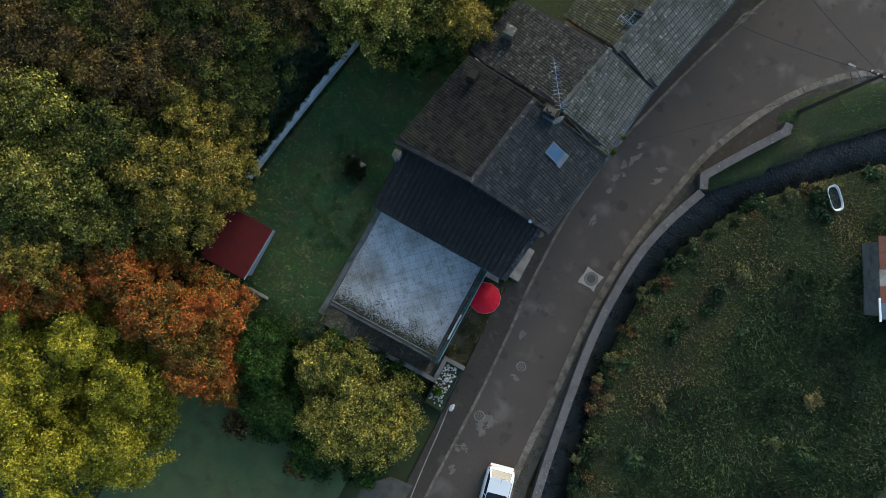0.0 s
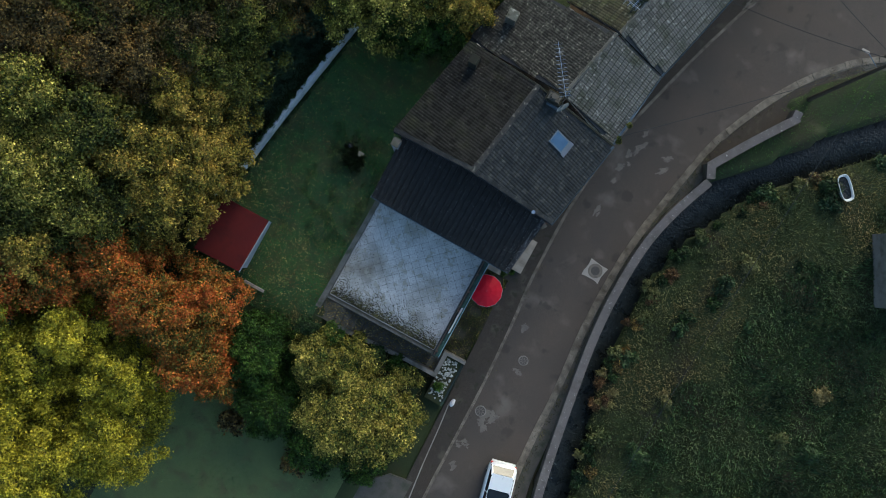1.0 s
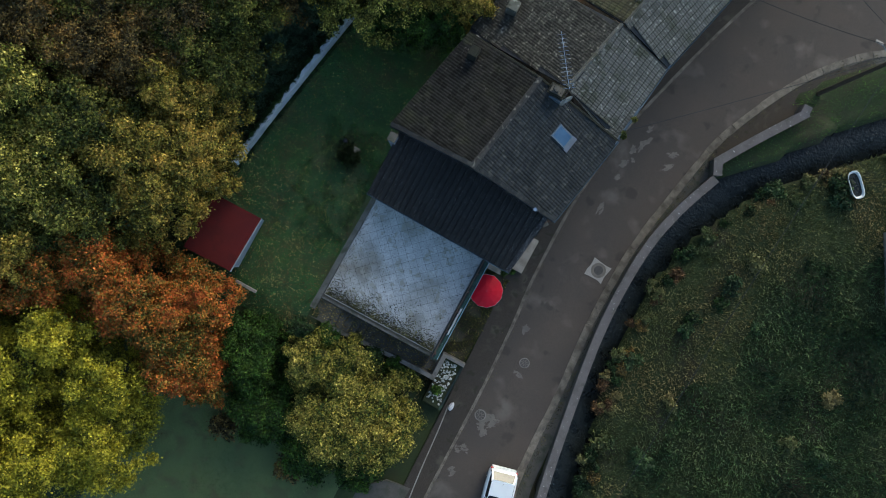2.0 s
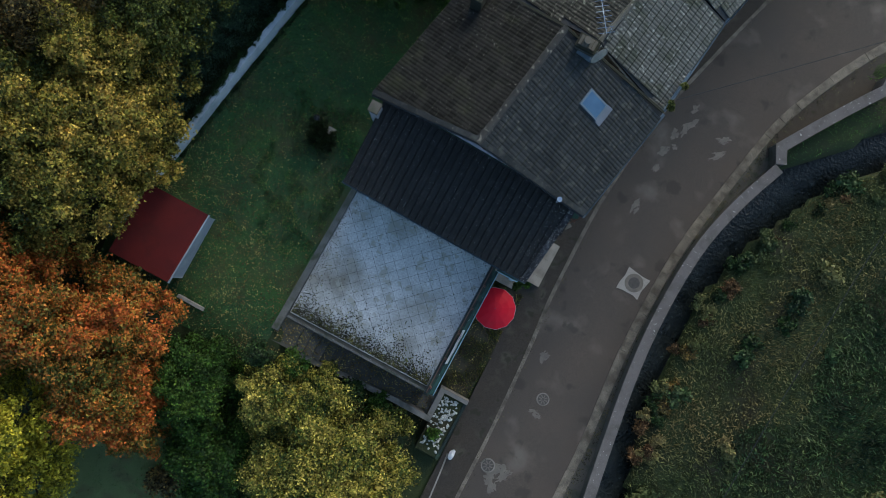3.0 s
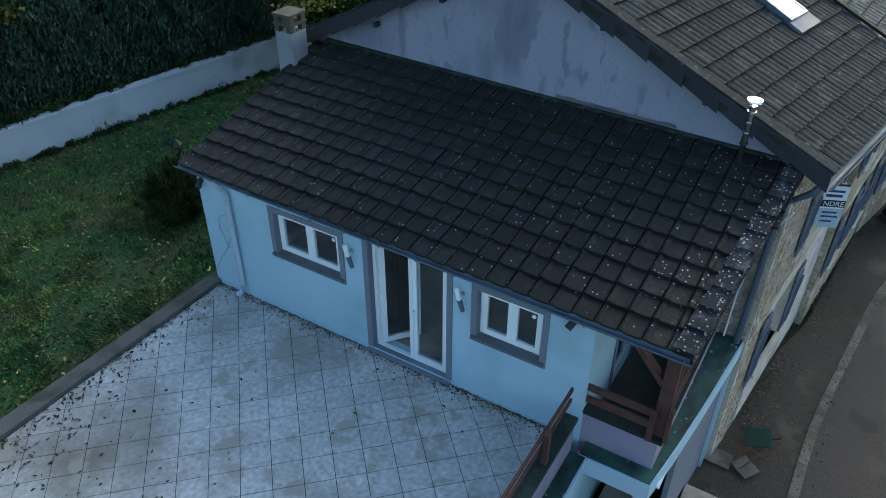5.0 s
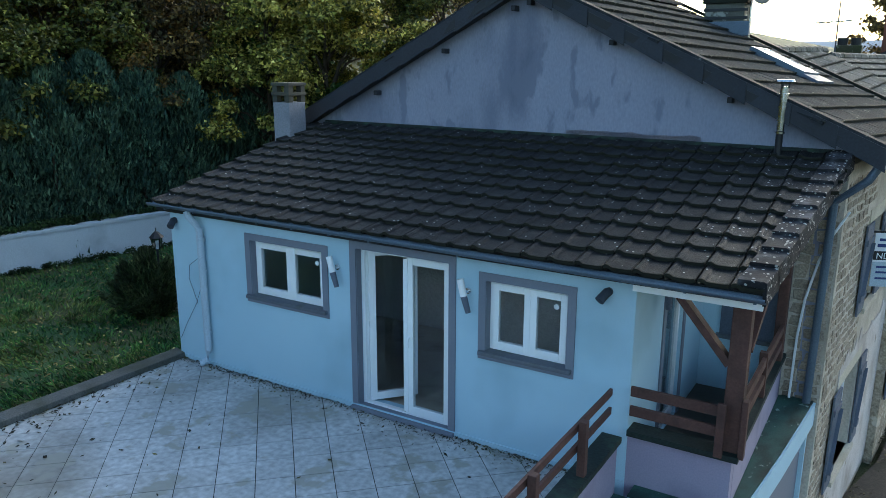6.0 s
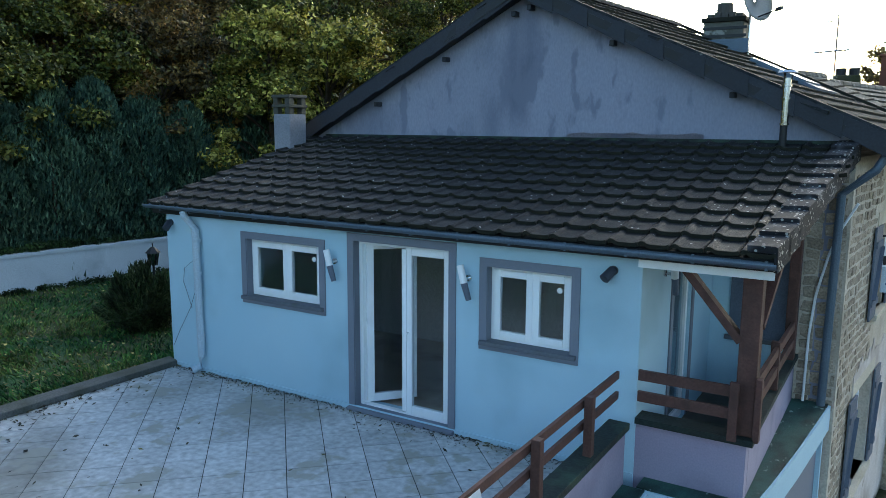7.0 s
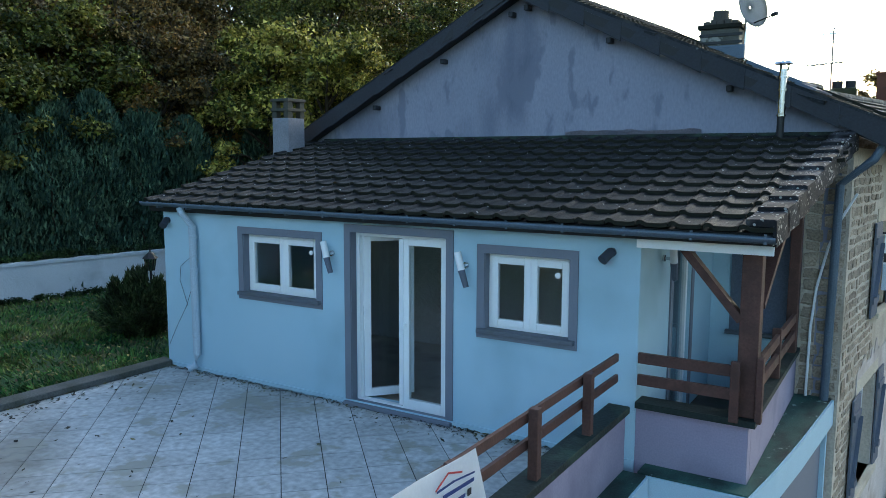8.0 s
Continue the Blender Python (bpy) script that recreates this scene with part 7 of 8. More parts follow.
# steel covers, patches and marks on the road
marks = thing("road_patches", "pale worn repair patches in the asphalt", "road patch", kind="structure")
for k, (x, y, r, sx, sy, rot) in enumerate(((7.45, 10.1, 0.24, 0.6, 1.9, -0.5), (7.05, 9.5, 0.2, 0.8, 1.5, -0.2), (7.0, 8.5, 0.2, 0.8, 1.5, -0.4), (7.3, 8.9, 0.1, 1.2, 1.0, 0.2), (6.95, 7.6, 0.16, 1, 1.2, 0.2), (7.3, 10.9, 0.13, 1, 1.5, -0.4), (9.3, 9.5, 0.16, 0.8, 2.6, -0.6), (9.15, 10.2, 0.2, 1.5, 0.7, 0.5),
                                     (6.5, -2.48, 0.24, 0.75, 1.25, -0.3), (6.95, -8.5, 0.42, 0.8, 1.3, 0.5), (7.35, -8.2, 0.2, 0.7, 2.2, -0.5), (6.75, -8.0, 0.5, 1, 0.5, 0.3), (6.5, -10.3, 0.26, 1.4, 0.8, 0.2),
                                     (7.4, -5.0, 0.22, 1.6, 0.6, 0.3), (7.0, 5.6, 0.2, 0.7, 1.6, 0.1), (9.3, 20.9, 0.3, 0.6, 1.8, -0.5), (6.6, -11.6, 0.2, 0.8, 1.5, 0.1))):
    rp = random.Random(400 + k)
    for q in range(9):
        a, d = rp.random() * 6.283, rp.random() ** 0.7 * r * 1.1
        u_, v_ = math.cos(a) * d * sx, math.sin(a) * d * sy
        blotch("patch", x + u_ * math.cos(rot) - v_ * math.sin(rot), y + u_ * math.sin(rot) + v_ * math.cos(rot), r * rp.uniform(0.2, 0.55), M_PATCH, marks, sx, sy, rot + rp.uniform(-0.5, 0.5), 0.9,
               0.004 + 0.0006 * k + 0.00006 * q, k * 9 + q + 1)


def round_cover(x, y, r, label):
    mc = thing("manhole", label, "manhole")
    bm = bmesh.new()
    rod(bm, (x, y, ROAD_Z - 0.05), (x, y, ROAD_Z + 0.05), r, n=26)
    part("ring", bm, M_CONC, mc)
    bm = bmesh.new()
    rod(bm, (x, y, ROAD_Z - 0.05), (x, y, ROAD_Z + 0.056), r * 0.8, n=26)
    part("cover", bm, M_IRON, mc)
    for k in range(8):
        a = k * 0.785
        bm = bmesh.new()
        beam(bm, (x + math.cos(a) * r * 0.2, y + math.sin(a) * r * 0.2, ROAD_Z + 0.058), (x + math.cos(a) * r * 0.7, y + math.sin(a) * r * 0.7, ROAD_Z + 0.058), 0.05, 0.012)
        part("cover_rib", bm, M_PATCH, mc)


round_cover(7.34, -4.25, 0.3, "round ribbed iron cover flush in the road")
round_cover(6.53, -8.05, 0.33, "round iron cover in a cracked pale patch")

# ---- verge blocks on the open end of the lean-to roof ----
lo, lax, lay, laz = slope_frame(lean_E0, lean_E1, lean_R0)
edge_a, edge_b = Vector(lean_E1), Vector(lean_R1)
nv = 10
for k in range(nv):
    a = edge_a.lerp(edge_b, k / nv) - (edge_b - edge_a).normalized() * 0.05
    b = edge_a.lerp(edge_b, (k + 1.08) / nv)
    d = (b - a).normalized()
    s = d.cross(laz).normalized()
    bm = bmesh.new()
    pts = []
    for q, lift in ((a, 0.055), (b, 0.012)):
        for off, zz in ((-0.2, 0.0), (-0.2, 0.055), (0.02, 0.07), (0.045, 0.06), (0.045, -0.17), (0.015, -0.17), (0.015, 0.0)):
            pts.append(bm.verts.new(q + s * off + laz * (zz + lift)))
    for i in range(7):
        j = (i + 1) % 7
        bm.faces.new((pts[i], pts[j], pts[7 + j], pts[7 + i]))
    bm.faces.new(pts[:7][::-1])
    bm.faces.new(pts[7:])
    part("verge_tile", bm, M_TILE_EDGE, house)

# ---- wall lamps ----
def tube_lamp(x, y, z, nx, ny, label):
    lamp = thing("wall_lamp", label, "lamp", "wall lamps beside the door")
    bm = bmesh.new()
    out = Vector((nx, ny, 0))
    side = Vector((-ny, nx, 0))
    p = Vector((x, y, z)) + out * 0.11
    rod(bm, p + side * -0.05 + Vector((0, 0, 0.17)), p + Vector((0, 0, -0.02)), 0.038, n=14)
    part("glass_tube", bm, M_PVC, lamp, "white upper tube")
    bm = bmesh.new()
    rod(bm, p + Vector((0, 0, -0.02)), p + side * 0.06 + Vector((0, 0, -0.2)), 0.038, 0.03, n=14)
    part("lower_tube", bm, M_SHUT, lamp, "dark grey lower tube")
    bm = bmesh.new()
    rod(bm, Vector((x, y, z + 0.02)), p + Vector((0, 0, 0.02)), 0.018, n=8)
    rod(bm, Vector((x, y, z + 0.02)), Vector((x, y, z + 0.02)) + out * 0.02, 0.035, n=12)
    part("bracket", bm, M_STEEL, lamp)


tube_lamp(-1.25, 0, 4.49, 0, -1, "slim white and grey tube lamp beside the door")
tube_lamp(0.6, 0, 4.49, 0, -1, "slim white and grey tube lamp beside the door")
tube_lamp(EXT_R, 0.75, 4.62, 1, 0, "slim white and grey tube lamp in the loggia")


def spot(x, y, z, dx):
    lamp = thing("wall_spotlight", "small dark grey round wall spotlight", "lamp", "wall spotlights")
    bm = bmesh.new()
    rod(bm, (x, y, z + 0.04), (x, y - 0.03, z + 0.04), 0.045, n=14)
    part("base", bm, M_SPOT, lamp)
    bm = bmesh.new()
    rod(bm, (x, y - 0.03, z + 0.05), (x + dx, y - 0.13, z - 0.03), 0.045, 0.05, n=16)
    part("head", bm, M_SPOT, lamp)


spot(2.2, 0, 4.72, -0.05)
spot(-4.2, 0, 4.73, 0.04)

# ---- garden lantern ----
lan = thing("garden_lantern", "black post lantern on the lawn", "lamp", at=(-6.95, 1.75, 2.5))
bm = bmesh.new()
rod(bm, (0, 0, -0.1), (0, 0, 1.12), 0.022, n=8)
rod(bm, (0, 0, 0), (0, 0, 0.08), 0.07, 0.05, n=10)
part("post", bm, M_BLACK, lan)
bm = bmesh.new()
rod(bm, (0, 0, 1.12), (0, 0, 1.34), 0.06, 0.1, n=6)
part("lamp_glass", bm, M_GLASS, lan)
bm = bmesh.new()
rod(bm, (0, 0, 1.34), (0, 0, 1.45), 0.14, 0.03, n=6)
rod(bm, (0, 0, 1.45), (0, 0, 1.52), 0.012, n=6)
for k in range(6):
    a = k * 1.0472
    rod(bm, (math.cos(a) * 0.062, math.sin(a) * 0.062, 1.11), (math.cos(a) * 0.104, math.sin(a) * 0.104, 1.35), 0.008, n=4)
part("lamp_cap", bm, M_BLACK, lan)

# stone trough in the shrub
bm = bmesh.new()
bx(bm, -6.55, -6.2, 1.5, 1.8, 2.55, 2.95, 0.03)
tagged(part("garden_stone", bm, M_CONC_L), "pale square garden stone beside the shrub", "stone")

# ---- main chimney, dish, aerials, skylight ----
mcz = under(thing("main_chimney", "", ""), house)
mcz["label"] = "old lichen-covered chimney on the ridge"
box("chimney_shaft", 1.02, 1.72, 7.9, 8.37, 6.6, 8.02, M_CHIM, mcz, "", 0.02)
box("band", 0.98, 1.76, 7.86, 8.41, 8.02, 8.1, M_TILE_NOSE, mcz, "", 0.015)
for k in range(5):
    a, b = 1.06 + k * 0.128, 1.17 + k * 0.128
    box("cap_brick", a, b, 7.95, 8.33, 8.1, 8.17 + 0.03 * (k % 2), M_CONC_D, mcz, "", 0.008)
bm = bmesh.new()
rod(bm, (1.33, 8.15, 8.1), (1.33, 8.15, 8.37), 0.15, 0.14, n=14)
part("pot", bm, M_CONC_D, mcz, "dark sooty clay pot")
box("flashing", 0.9, 1.84, 7.79, 7.95, 7.45, 7.7, M_ZINC, mcz, "grey metal flashing", 0.01)
for z in (7.88, 7.74):
    box("strap", 1.0, 1.78, 7.88, 7.9, z, z + 0.05, M_BLACK, mcz, "", 0)

dish = thing("satellite_dish", "grey satellite dish on a mast at the chimney", "satellite dish", at=(0, 0, 0))
bm = bmesh.new()
rod(bm, (1.8, 8.0, 7.4), (1.8, 8.0, 10.5), 0.025, n=8)
part("mast", bm, M_STEEL, dish)
bm = bmesh.new()
dc, dn = Vector((1.88, 7.88, 8.34)), Vector((0.8, -0.5, 0.2)).normalized()
q = dn.to_track_quat("Z", "Y").to_matrix()
prev = None
for r, h in ((0.02, 0.0), (0.14, 0.012), (0.26, 0.04), (0.36, 0.08)):
    ring = [bm.verts.new(dc + q @ Vector((math.cos(t) * r, math.sin(t) * r * 1.08, h))) for t in [6.28319 * k / 20 for k in range(20)]]
    if prev:
        for k in range(20):
            bm.faces.new((prev[k], prev[(k + 1) % 20], ring[(k + 1) % 20], ring[k]))
    prev = ring
bmesh.ops.solidify(bm, geom=bm.faces[:], thickness=0.008)
part("reflector", bm, M_DISH, dish, smooth=True)
bm = bmesh.new()
rod(bm, dc - q @ Vector((0, 0.3, -0.05)), dc + dn * 0.55 + Vector((0, 0, -0.32)), 0.012, n=6)
rod(bm, dc + dn * 0.5 + Vector((0, 0, -0.31)), dc + dn * 0.62 + Vector((0, 0, -0.32)), 0.035, n=10)
part("feed_arm", bm, M_BLACK, dish)


def yagi(a, b, n, w, label, mast=None):
    y = thing("tv_aerial", label, "aerial")
    a, b = Vector(a), Vector(b)
    d = (b - a).normalized()
    s = d.cross(Vector((0, 0, 1))).normalized()
    bm = bmesh.new()
    rod(bm, a, b, 0.02, n=6)
    part("boom", bm, M_STEEL, y)
    for k in range(n):
        p = a.lerp(b, (k + 0.3) / n)
        ww = w * (1 - 0.35 * k / n)
        bm = bmesh.new()
        rod(bm, p - s * ww, p + s * ww, 0.014, n=5)
        part("element", bm, M_STEEL, y)
    if mast:
        bm = bmesh.new()
        rod(bm, mast[0], mast[1], 0.018, n=6)
        part("mast", bm, M_SPOT, y)
    return y


yagi((1.75, 7.85, 10.3), (0.25, 9.9, 10.3), 14, 0.28, "long rod television aerial above the chimney")
yagi((2.15, 14.1, 7.93), (3.0, 13.9, 7.96), 4, 0.3, "small television aerial on a thin mast", ((2.70, 14.0, 6.85), (2.70, 14.0, 8.8)))
yagi((2.58, 13.6, 8.6), (2.74, 14.3, 8.7), 5, 0.2, "small television aerial on a thin mast")

# skylight in the street slope
o_, ax_, ay_, az_ = slope_frame(ES, EN, RS)
sk = under(thing("skylight", "", ""), house)
sk["label"] = "pale framed roof window"
c0 = Vector((2.58, 6.64, 0))
d0 = (Vector((c0.x, c0.y, 0)) - o_)
u0 = 3.25
fm = Matrix((ax_, ay_, az_)).transposed().to_4x4()
best = min(((o_ + ax_ * (a * 0.05) + ay_ * (b * 0.05)), a * 0.05, b * 0.05) for a in range(110) for b in range(110)
           if abs((o_ + ax_ * (a * 0.05) + ay_ * (b * 0.05)).x - c0.x) < 0.05 and abs((o_ + ax_ * (a * 0.05) + ay_ * (b * 0.05)).y - c0.y) < 0.05)
fm.translation = best[0]
bm = bmesh.new()
frame_bars(bm, -0.37, 0.37, -0.48, 0.48, 0.0, 0.095, 0.07)
ob = part("skylight_frame", bm, M_ZINC, sk, "blue-grey metal frame")
ob.matrix_basis = fm @ Matrix(((1, 0, 0, 0), (0, 0, 1, 0), (0, 1, 0, 0.02), (0, 0, 0, 1)))
bm = bmesh.new()
bx(bm, -0.31, 0.31, -0.42, 0.42, 0.098, 0.108)
ob = part("skylight_pane", bm, M_SKYL, sk, "glossy glass with reflected sky painted in as blue")
ob.matrix_basis = fm
bm = bmesh.new()
bx(bm, -0.42, 0.42, -0.74, -0.48, 0.04, 0.085)
ob = part("skylight_apron", bm, M_SHUT, sk, "lead apron")
ob.matrix_basis = fm

# small chimneys on the garden slopes
box("vent_chimney", -3.2, -2.75, 7.9, 8.4, 6.0, 7.3, M_TILE_NOSE, house, "dark short chimney", 0.02)
bm = bmesh.new()
bx(bm, -2.7, -2.15, 11.05, 11.6, 5.2, 6.3, 0.03)
tagged(part("chimney_stack", bm, M_CHIM), "lichened grey square chimney on the old roof", "chimney")

# stack on the further neighbour's ridge, and its two pots
st2 = thing("chimney_stack", "dark mossy chimney with two pots on the neighbouring ridge", "chimney")
bm = bmesh.new()
bx(bm, 2.62, 3.22, 14.75, 15.2, 6.6, 7.42, 0.03)
part("shaft", bm, M_TILE_MOSS, st2)
for x in (2.77, 3.07):
    bm = bmesh.new()
    rod(bm, (x, 14.97, 7.4), (x, 14.97, 7.6), 0.12, 0.13, n=12)
    part("pot", bm, M_BLACK, st2, "sooty clay pot")
st3 = thing("chimney_stack", "brick red chimney on the brown tiled roof", "chimney")
bm = bmesh.new()
bx(bm, 3.3, 3.75, 22.6, 23.1, 7.0, 8.45, 0.02)
part("shaft", bm, M_RUST, st3)
bm = bmesh.new()
bx(bm, 3.24, 3.81, 22.54, 23.16, 8.45, 8.53, 0.02)
part("band", bm, M_RUST, st3)
st4 = thing("metal_cowl", "galvanised square chimney cowl on the brown tiled roof", "chimney")
bm = bmesh.new()
bx(bm, 3.9, 4.2, 22.0, 22.3, 7.2, 8.1, 0.01)
part("shaft", bm, M_ZINC, st4)
bm = bmesh.new()
rod(bm, (4.05, 22.15, 8.1), (4.05, 22.15, 8.22), 0.1, n=10)
rod(bm, (4.05, 22.15, 8.22), (4.05, 22.15, 8.34), 0.26, 0.05, n=12)
part("cap", bm, M_ZINC, st4)

# ---- pole and wires ----
PB = (14.85, 17.3)
pole = thing("utility_pole", "dark wooden utility pole by the bend", "pole", at=(PB[0], PB[1], -0.2))
bm = bmesh.new()
rod(bm, (0, 0, -0.2), (0, 0, 9.0), 0.14, 0.09, n=12)
part("pole_shaft", bm, M_BARK, pole)
bm = bmesh.new()
bx(bm, -0.6, 0.6, -0.05, 0.05, 8.6, 8.7, 0.01)
part("crossarm", bm, M_BARK, pole)
for k in range(4):
    bm = bmesh.new()
    x = -0.5 + k * 0.33
    rod(bm, (x, 0, 8.7), (x, 0, 8.82), 0.035, 0.025, n=8)
    part("insulator", bm, M_PVC, pole)
bm = bmesh.new()
rod(bm, (0, 0, 7.2), (-0.9, 0.35, 7.5), 0.025, n=6)
part("lamp_arm", bm, M_ZINC, pole)
bm = bmesh.new()
bx(bm, -1.25, -0.85, 0.3, 0.44, 7.44, 7.52, 0.03)
part("lamp_head", bm, M_CONC_L, pole, "pale street lamp head")


def wire(a, b, sag, r=0.014):
    a, b = Vector(a), Vector(b)
    n = 14
    pts = [a.lerp(b, k / n) - Vector((0, 0, sag * 4 * (k / n) * (1 - k / n))) for k in range(n + 1)]
    bm = bmesh.new()
    pipe(bm, pts, r, 5)
    return tagged(part("overhead_wire", bm, M_BLACK), "thin dark overhead wire from the pole", "wire", "overhead wires")


TOP = (PB[0], PB[1], 8.6)
wire(TOP, (4.6, 7.9, 5.75), 0.5)
wire(TOP, (7.0, 17.3, 6.0), 0.4)
wire(TOP, (3.5, 22.5, 8.0), 0.5)
wire((PB[0] - 0.5, PB[1], 8.8), (14.2, 34, 8.5), 0.5)
wire((PB[0] + 0.5, PB[1], 8.8), (16.5, 34, 8.5), 0.5)
wire((PB[0] - 0.5, PB[1], 8.8), (12.0, -22, 8.2), 0.8)

# ---- bathtub and shed in the meadow ----
tub = thing("bathtub", "old white bathtub with dark water in the meadow", "bathtub", at=(19.25, 13.75, -0.72))
bm = bmesh.new()
loops = []
for hw, hl, z, rr in ((0.28, 0.62, 0.0, 0.2), (0.36, 0.78, 0.46, 0.2), (0.38, 0.82, 0.5, 0.2), (0.34, 0.77, 0.5, 0.2), (0.3, 0.7, 0.42, 0.2), (0.24, 0.58, 0.08, 0.2)):
    loop = []
    for k in range(20):
        a = 6.28319 * k / 20
        cx, cy = math.cos(a), math.sin(a)
        loop.append(bm.verts.new((hw * math.copysign(abs(cx) ** 0.6, cx), hl * math.copysign(abs(cy) ** 0.6, cy), z)))
    loops.append(loop)
for a, b in zip(loops, loops[1:]):
    for k in range(20):
        bm.faces.new((a[k], a[(k + 1) % 20], b[(k + 1) % 20], b[k]))
bm.faces.new(loops[0][::-1])
bm.faces.new(loops[-1])
part("basin", bm, M_ENAMEL, tub, smooth=False)
bm = bmesh.new()
prism(bm, [(math.copysign(abs(math.cos(6.28319 * k / 20)) ** 0.6, math.cos(6.28319 * k / 20)) * 0.29, math.copysign(abs(math.sin(6.28319 * k / 20)) ** 0.6, math.sin(6.28319 * k / 20)) * 0.68) for k in range(20)], 0.1, 0.36)
part("tub_water", bm, M_WATER, tub, "dark standing water")
tub.matrix_basis = pose(19.25, 13.75, ground_z(19.25, 13.75) - 0.04, 0, 0, 44)

ms = thing("meadow_shed", "small shed with rusty red and grey sheet roof", "shed", at=(0, 0, 0))
bm = bmesh.new()
prism(bm, [(22.1, 12.2), (24.2, 8.4), (27.5, 10.2), (25.4, 14.0)], -1.0, 1.15)
part("shed_wall", bm, M_CONC, ms)
for k, m in enumerate((M_RUST, M_RUST, M_CONC_L, M_RUST, M_ZINC)):
    a, b = k / 5, (k + 0.96) / 5
    bm = bmesh.new()
    P = lambda f, g: (21.9 + (24.3 - 21.9) * f + 3.4 * g, 12.5 + (8.2 - 12.5) * f + 1.9 * g)
    prism(bm, [P(a, 0), P(b, 0), P(b, 1), P(a, 1)], [1.2, 1.2, 1.5, 1.5], [1.24 + 0.03 * (k % 2), 1.24 + 0.03 * (k % 2), 1.54, 1.54])
    part("roof_sheet", bm, m, ms)
bm = bmesh.new()
beam(bm, (23.6, 9.3, 1.3), (24.3, 8.1, 1.3), 0.12, 0.06)
part("white_edge", bm, M_PVC, ms)

# ---- ledge along the terrace's street side ----
box("side_ledge", 2.462, 2.68, PY0 - 0.2, -0.27, 2.58, 2.75, M_LEDGE, tw, "green mineral felt ledge", 0.006)
box("side_fascia", 2.682, 2.71, PY0 - 0.2, -0.29, 2.42, 2.74, M_FACADE, tw, "pale blue fascia", 0.004)
for y in (-0.55, -3.1, -5.9):
    box("ledge_pillar", 2.45, 2.67, y - 0.14, y + 0.14, -0.3, 2.58, M_FACADE, tw, "pale blue pillar", 0.01)

# ---- sale banner on the rail ----
ban = thing("sale_banner", "white printed banner on the terrace rail", "banner")
bm = bmesh.new()
nb = 10
rows_ = []
for k in range(nb + 1):
    y = -3.06 - 1.54 * k / nb
    rows_.append([bm.verts.new((2.575 - 0.125 * j + 0.006 * math.sin(k * 1.3), y - 0.02 * j, 3.35 + (0.55 + 0.06 * k / nb) * j)) for j in (0, 1)])
for a, b in zip(rows_, rows_[1:]):
    bm.faces.new((a[0], b[0], b[1], a[1]))
bmesh.ops.solidify(bm, geom=bm.faces[:], thickness=0.006)
part("cloth", bm, M_BOARD, ban)


def ban_bar(y0, z0, y1, z1, m, t=0.022):
    bm = bmesh.new()
    beam(bm, (2.59 - 0.21 * (z0 - 3.36), y0 + 0.03, z0 - 0.03), (2.59 - 0.21 * (z1 - 3.36), y1 + 0.03, z1 - 0.03), 0.004, t, (0, 0, 1))
    part("print_mark", bm, m, ban)


ban_bar(-3.62, 3.855, -3.47, 3.905, M_INK_R, 0.01)
ban_bar(-3.47, 3.905, -3.33, 3.865, M_INK_R, 0.01)
ban_bar(-3.61, 3.845, -3.43, 3.845, M_INK_B, 0.012)
ban_bar(-3.43, 3.845, -3.2, 3.82, M_INK_B, 0.01)
ban_bar(-3.56, 3.8, -3.22, 3.785, M_INK_B, 0.022)
ban_bar(-3.5, 3.74, -3.34, 3.735, M_INK_B, 0.02)
ban_bar(-3.31, 3.735, -3.27, 3.735, M_BLACK, 0.04)
ban_bar(-4.3, 3.53, -3.25, 3.53, M_BLACK, 0.03)

# ---- loose things along the street ----
def wheelie(x, y, rot):
    b = thing("wheelie_bin", "dark grey wheelie bin beside the house wall", "bin")
    bm = bmesh.new()
    prism(bm, [(-0.24, -0.26), (0.24, -0.26), (0.24, 0.26), (-0.24, 0.26)], 0.05, 0.95)
    for v in bm.verts:
        if v.co.z < 0.5:
            v.co.x *= 0.82
            v.co.y *= 0.8
    part("tub", bm, M_BINS, b)
    bm = bmesh.new()
    bx(bm, -0.27, 0.27, -0.31, 0.3, 0.95, 1.02, 0.025)
    part("lid", bm, M_BINS, b)
    for sx in (-1, 1):
        bm = bmesh.new()
        rod(bm, (sx * 0.2, 0.24, 0.1), (sx * 0.25, 0.24, 0.1), 0.1, n=14)
        part("wheel", bm, M_RUBBER, b)
    b.matrix_basis = pose(x, y, ROAD_Z + 0.03, 0, 0, rot)


wheelie(6.05, 13.6, 100)
chair = thing("broken_chair", "collapsed folding chair with green seat lying on the footway", "chair")
bm = bmesh.new()
bx(bm, -0.22, 0.22, -0.2, 0.2, 0.3, 0.33, 0.008)
ob = part("seat", bm, M_GREENP, chair, "faded green seat board")
ob.matrix_basis = pose(0.12, 0.42, 0.02, 10, -14, 20)
for k, (x, y, r) in enumerate(((-0.3, -0.3, 10), (0.12, -0.22, -25))):
    bm = bmesh.new()
    bx(bm, -0.19, 0.19, -0.17, 0.17, 0.0, 0.03, 0.006)
    ob = part("grey_slab", bm, M_KERB, chair)
    ob.matrix_basis = pose(x, y, 0.02 + 0.03 * k, 4, 3, r)
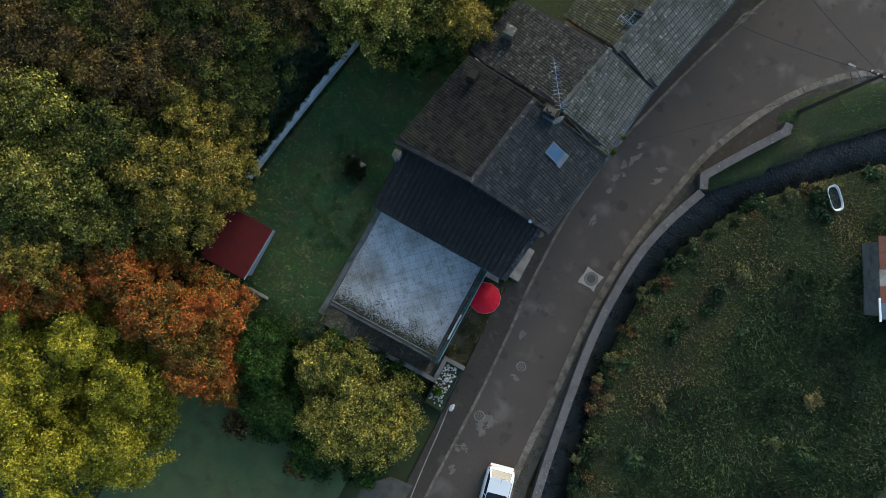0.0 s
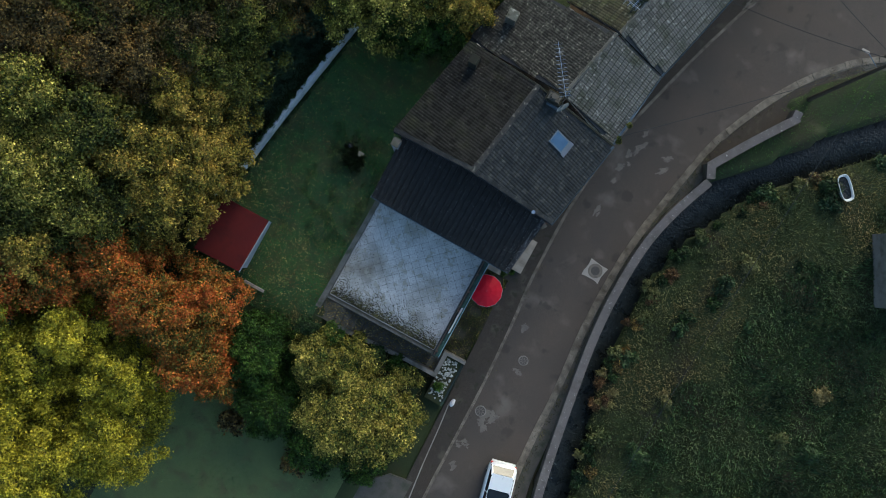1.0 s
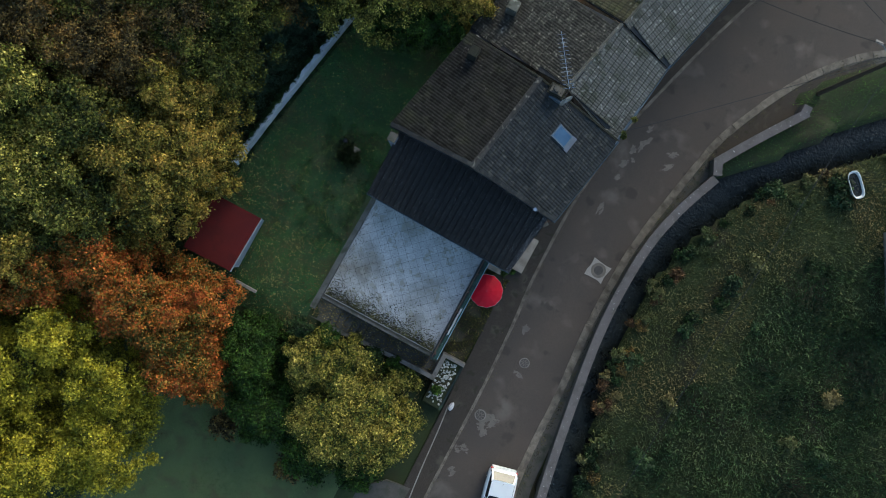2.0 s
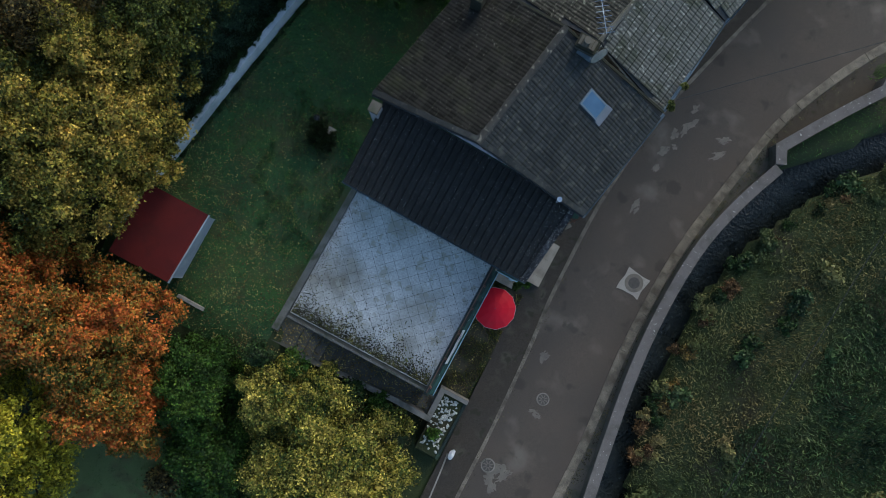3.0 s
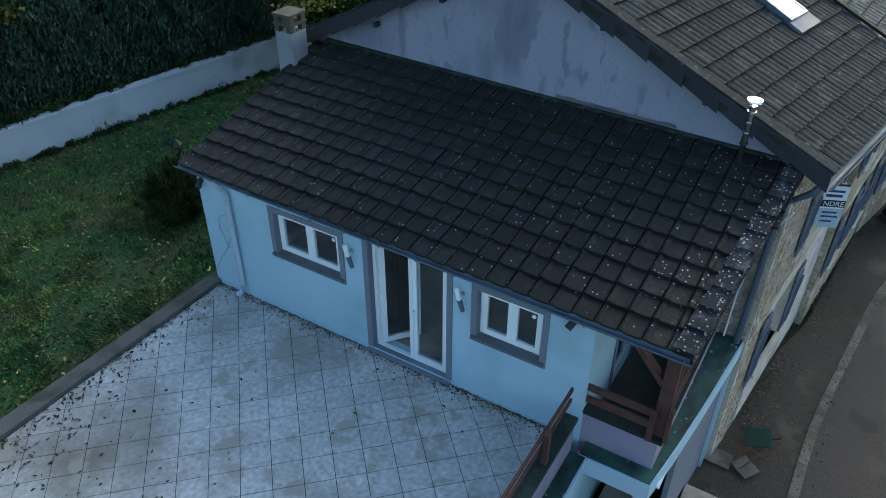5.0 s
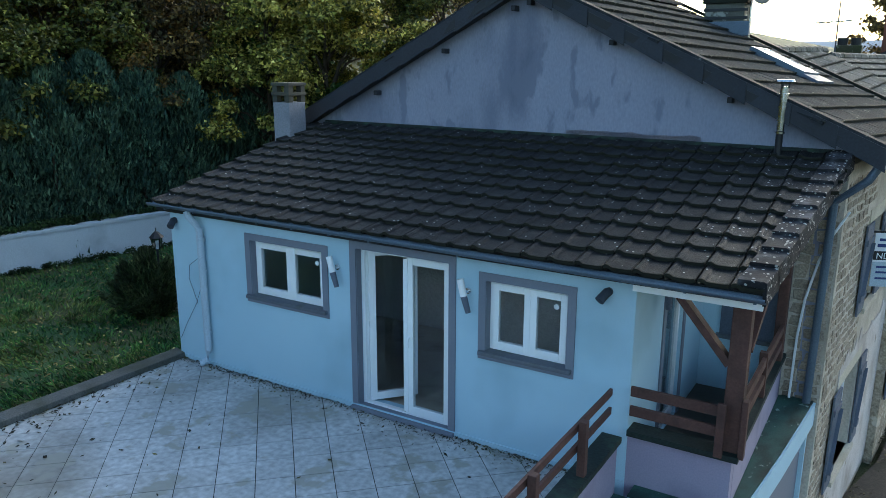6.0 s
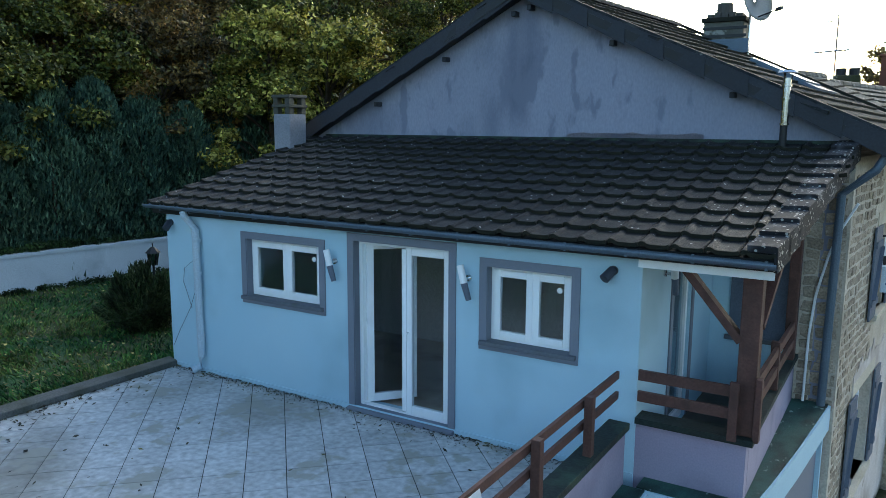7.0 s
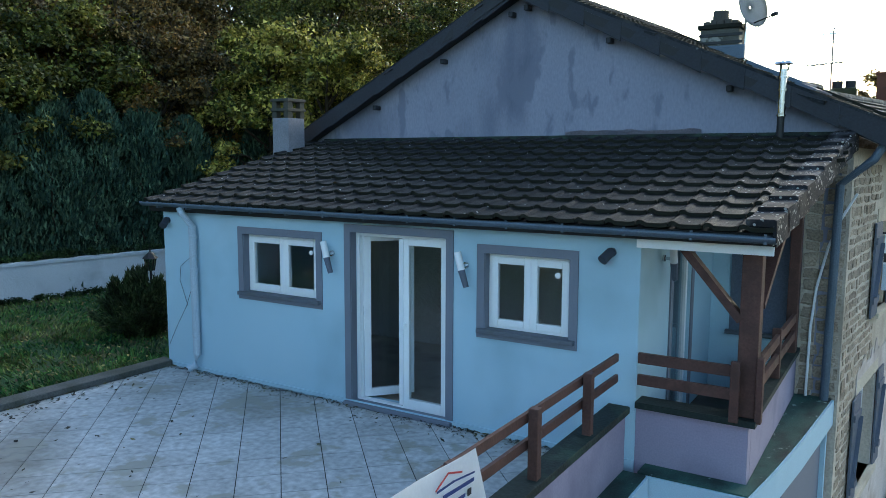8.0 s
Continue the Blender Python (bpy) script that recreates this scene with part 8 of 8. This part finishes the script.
for a, b in (((-0.1, -0.3, 0.05), (0.1, 0.35, 0.3)), ((0.05, -0.35, 0.05), (0.3, 0.2, 0.32)), ((0.3, 0.15, 0.02), (0.42, 0.45, 0.38)), ((0.02, 0.55, 0.02), (0.4, 0.5, 0.4)), ((-0.1, 0.1, 0.2), (0.35, 0.05, 0.22))):
    bm = bmesh.new()
    rod(bm, a, b, 0.014, n=6)
    part("tube_leg", bm, M_RUST, chair)
chair.matrix_basis = pose(4.5, 3.55, ROAD_Z + 0.03, 0, 0, -10)

bm = bmesh.new()
bmesh.ops.create_icosphere(bm, subdivisions=2, radius=0.2)
for v in bm.verts:
    v.co = Vector((v.co.x * 0.7, v.co.y * 1.25, v.co.z * 0.55)) * (1 + 0.3 * noise.noise(v.co * 6))
    v.co += Vector((4.84, -8.4, -0.05))
tagged(part("plastic_sack", bm, M_TRIM), "crumpled white plastic sack on the footway", "sack")

# pebbles in the bed
rng_ = random.Random(12)
peb = bpy.data.meshes.new("pebble")
bm = bmesh.new()
bmesh.ops.create_icosphere(bm, subdivisions=1, radius=0.06)
for v in bm.verts:
    v.co = Vector((v.co.x * 1.2, v.co.y * 0.9, v.co.z * 0.6))
bm.to_mesh(peb)
bm.free()
peb.materials.append(M_PEB)
for k in range(170):
    o = new("pebble", peb)
    o.parent = bed
    s = rng_.uniform(0.5, 1.3)
    o.matrix_basis = pose(rng_.uniform(3.28, 4.12), rng_.uniform(-8.6, -6.15), 0.39, rng_.uniform(-20, 20), rng_.uniform(-20, 20), rng_.uniform(0, 360)) @ Matrix.Diagonal((s, s, s, 1))
shrub("low green weeds in the pebble bed", 3.6, -7.9, 0.36, 0.35, 0.4, L_GREEN, 51, 700, 0.06)
shrub("weeds at the foot of the entrance step", 3.95, -0.25, -0.12, 0.3, 0.35, L_GREEN, 52, 700, 0.05)
shrub("weeds at the foot of the entrance step", 4.2, 0.0, -0.14, 0.2, 0.22, L_GREEN, 53, 400, 0.05)
shrub("bright weed growing in the roof gutter", 5.35, 8.35, 5.72, 0.2, 0.3, L_OLIVE, 54, 900, 0.035)
shrub("bright weed growing in the roof gutter", 5.5, 9.3, 5.7, 0.16, 0.25, L_OLIVE, 55, 700, 0.035)

# thin pale edging of the drive, and the gravel apron
bm = bmesh.new()
e1 = resample([(5.3, -15.2), (5.0, -12.5), (4.8, -10), (4.62, -8.3)], 0.4)
strip(bm, e1, offset_line(e1, 0.07), -0.3, ROAD_Z + 0.06)
tagged(part("drive_edging", bm, M_CONC_L), "thin pale concrete edging strip", "edging", kind="structure")
bm = bmesh.new()
prism(bm, [(1.0, -18.5), (4.9, -18.5), (5.0, -13.6), (3.6, -13.8), (1.6, -15.6)], -0.4, [0.15, -0.13, -0.14, -0.1, 0.1])
tagged(part("gravel_drive", bm, M_CONC_D), "pale gravel drive beside the lawn", "drive", kind="structure")

# ---- stones of the street wall (nearest stretch) ----
stone_meshes = []
for k in range(8):
    bm = bmesh.new()
    bx(bm, -0.5, 0.5, -0.02, 0.02, -0.5, 0.5)
    r5 = random.Random(k)
    for v in bm.verts:
        v.co.x += r5.uniform(-0.16, 0.12)
        v.co.z += r5.uniform(-0.22, 0.18)
        if v.co.y < 0:
            v.co.x *= 0.93
            v.co.z *= 0.88
            v.co.y += r5.uniform(-0.006, 0.006)
    me = bpy.data.meshes.new("stone")
    bm.to_mesh(me)
    bm.free()
    me.materials.append(M_STONE)
    stone_meshes.append(me)
r6 = random.Random(77)
count = 0
z = -0.15
while z < 5.7:
    h = r6.uniform(0.1, 0.17)
    x = 0.02 + r6.uniform(0, 0.1)
    while x < 2.1:
        w = r6.uniform(0.16, 0.36)
        cx, cz = x + w / 2, z + h / 2
        hit = any(o[0] - 0.17 < cx + w / 2 and cx - w / 2 < o[1] + 0.17 and o[2] - 0.1 < cz + h / 2 and cz - h / 2 < o[3] + 0.22 for o in (OPEN_UP, OPEN_LOW))
        if not hit and count < 290:
            s = new("stone", r6.choice(stone_meshes))
            s.parent = sw
            s.matrix_basis = pose(cx, 0.011, cz, r6.uniform(-2, 2), r6.uniform(-5, 5), r6.uniform(-3, 3)) @ Matrix.Diagonal((w - 0.035, 1.0, h - 0.03, 1))
            count += 1
        x += w
    z += h
# stones beside the loggia, facing the terrace
z = 2.65
pier = box("corner_pier", 3.5, 3.98, 3.19, 3.3, -0.2, 5.75, M_MORTAR, house, "rubble stone corner", 0)
while z < 5.6:
    h = r6.uniform(0.12, 0.2)
    x = 3.52
    while x < 3.93:
        w = r6.uniform(0.14, 0.24)
        w = min(w, 3.97 - x)
        s = new("stone", r6.choice(stone_meshes))
        s.parent = pier
        s.matrix_basis = pose(x + w / 2, 3.192, z + h / 2, 0, r6.uniform(-2, 2), 0) @ Matrix.Diagonal((w - 0.015, 1.0, h - 0.016, 1))
        x += w
    z += h


# ---- pieces of the terrace floor ----
for poly in patio_jobs:
    ca = sum(p[0] for p in poly) / len(poly), sum(p[1] for p in poly) / len(poly)
    bm = bmesh.new()
    dz = random.uniform(-0.0012, 0.0012)
    loc = [(p[0] - ca[0], p[1] - ca[1]) for p in poly]
    prism(bm, loc, -0.02, 0.0)
    t = part("floor_tile", bm, M_PATIO, patio)
    t.location = (ca[0], ca[1], PATIO_Z + dz)
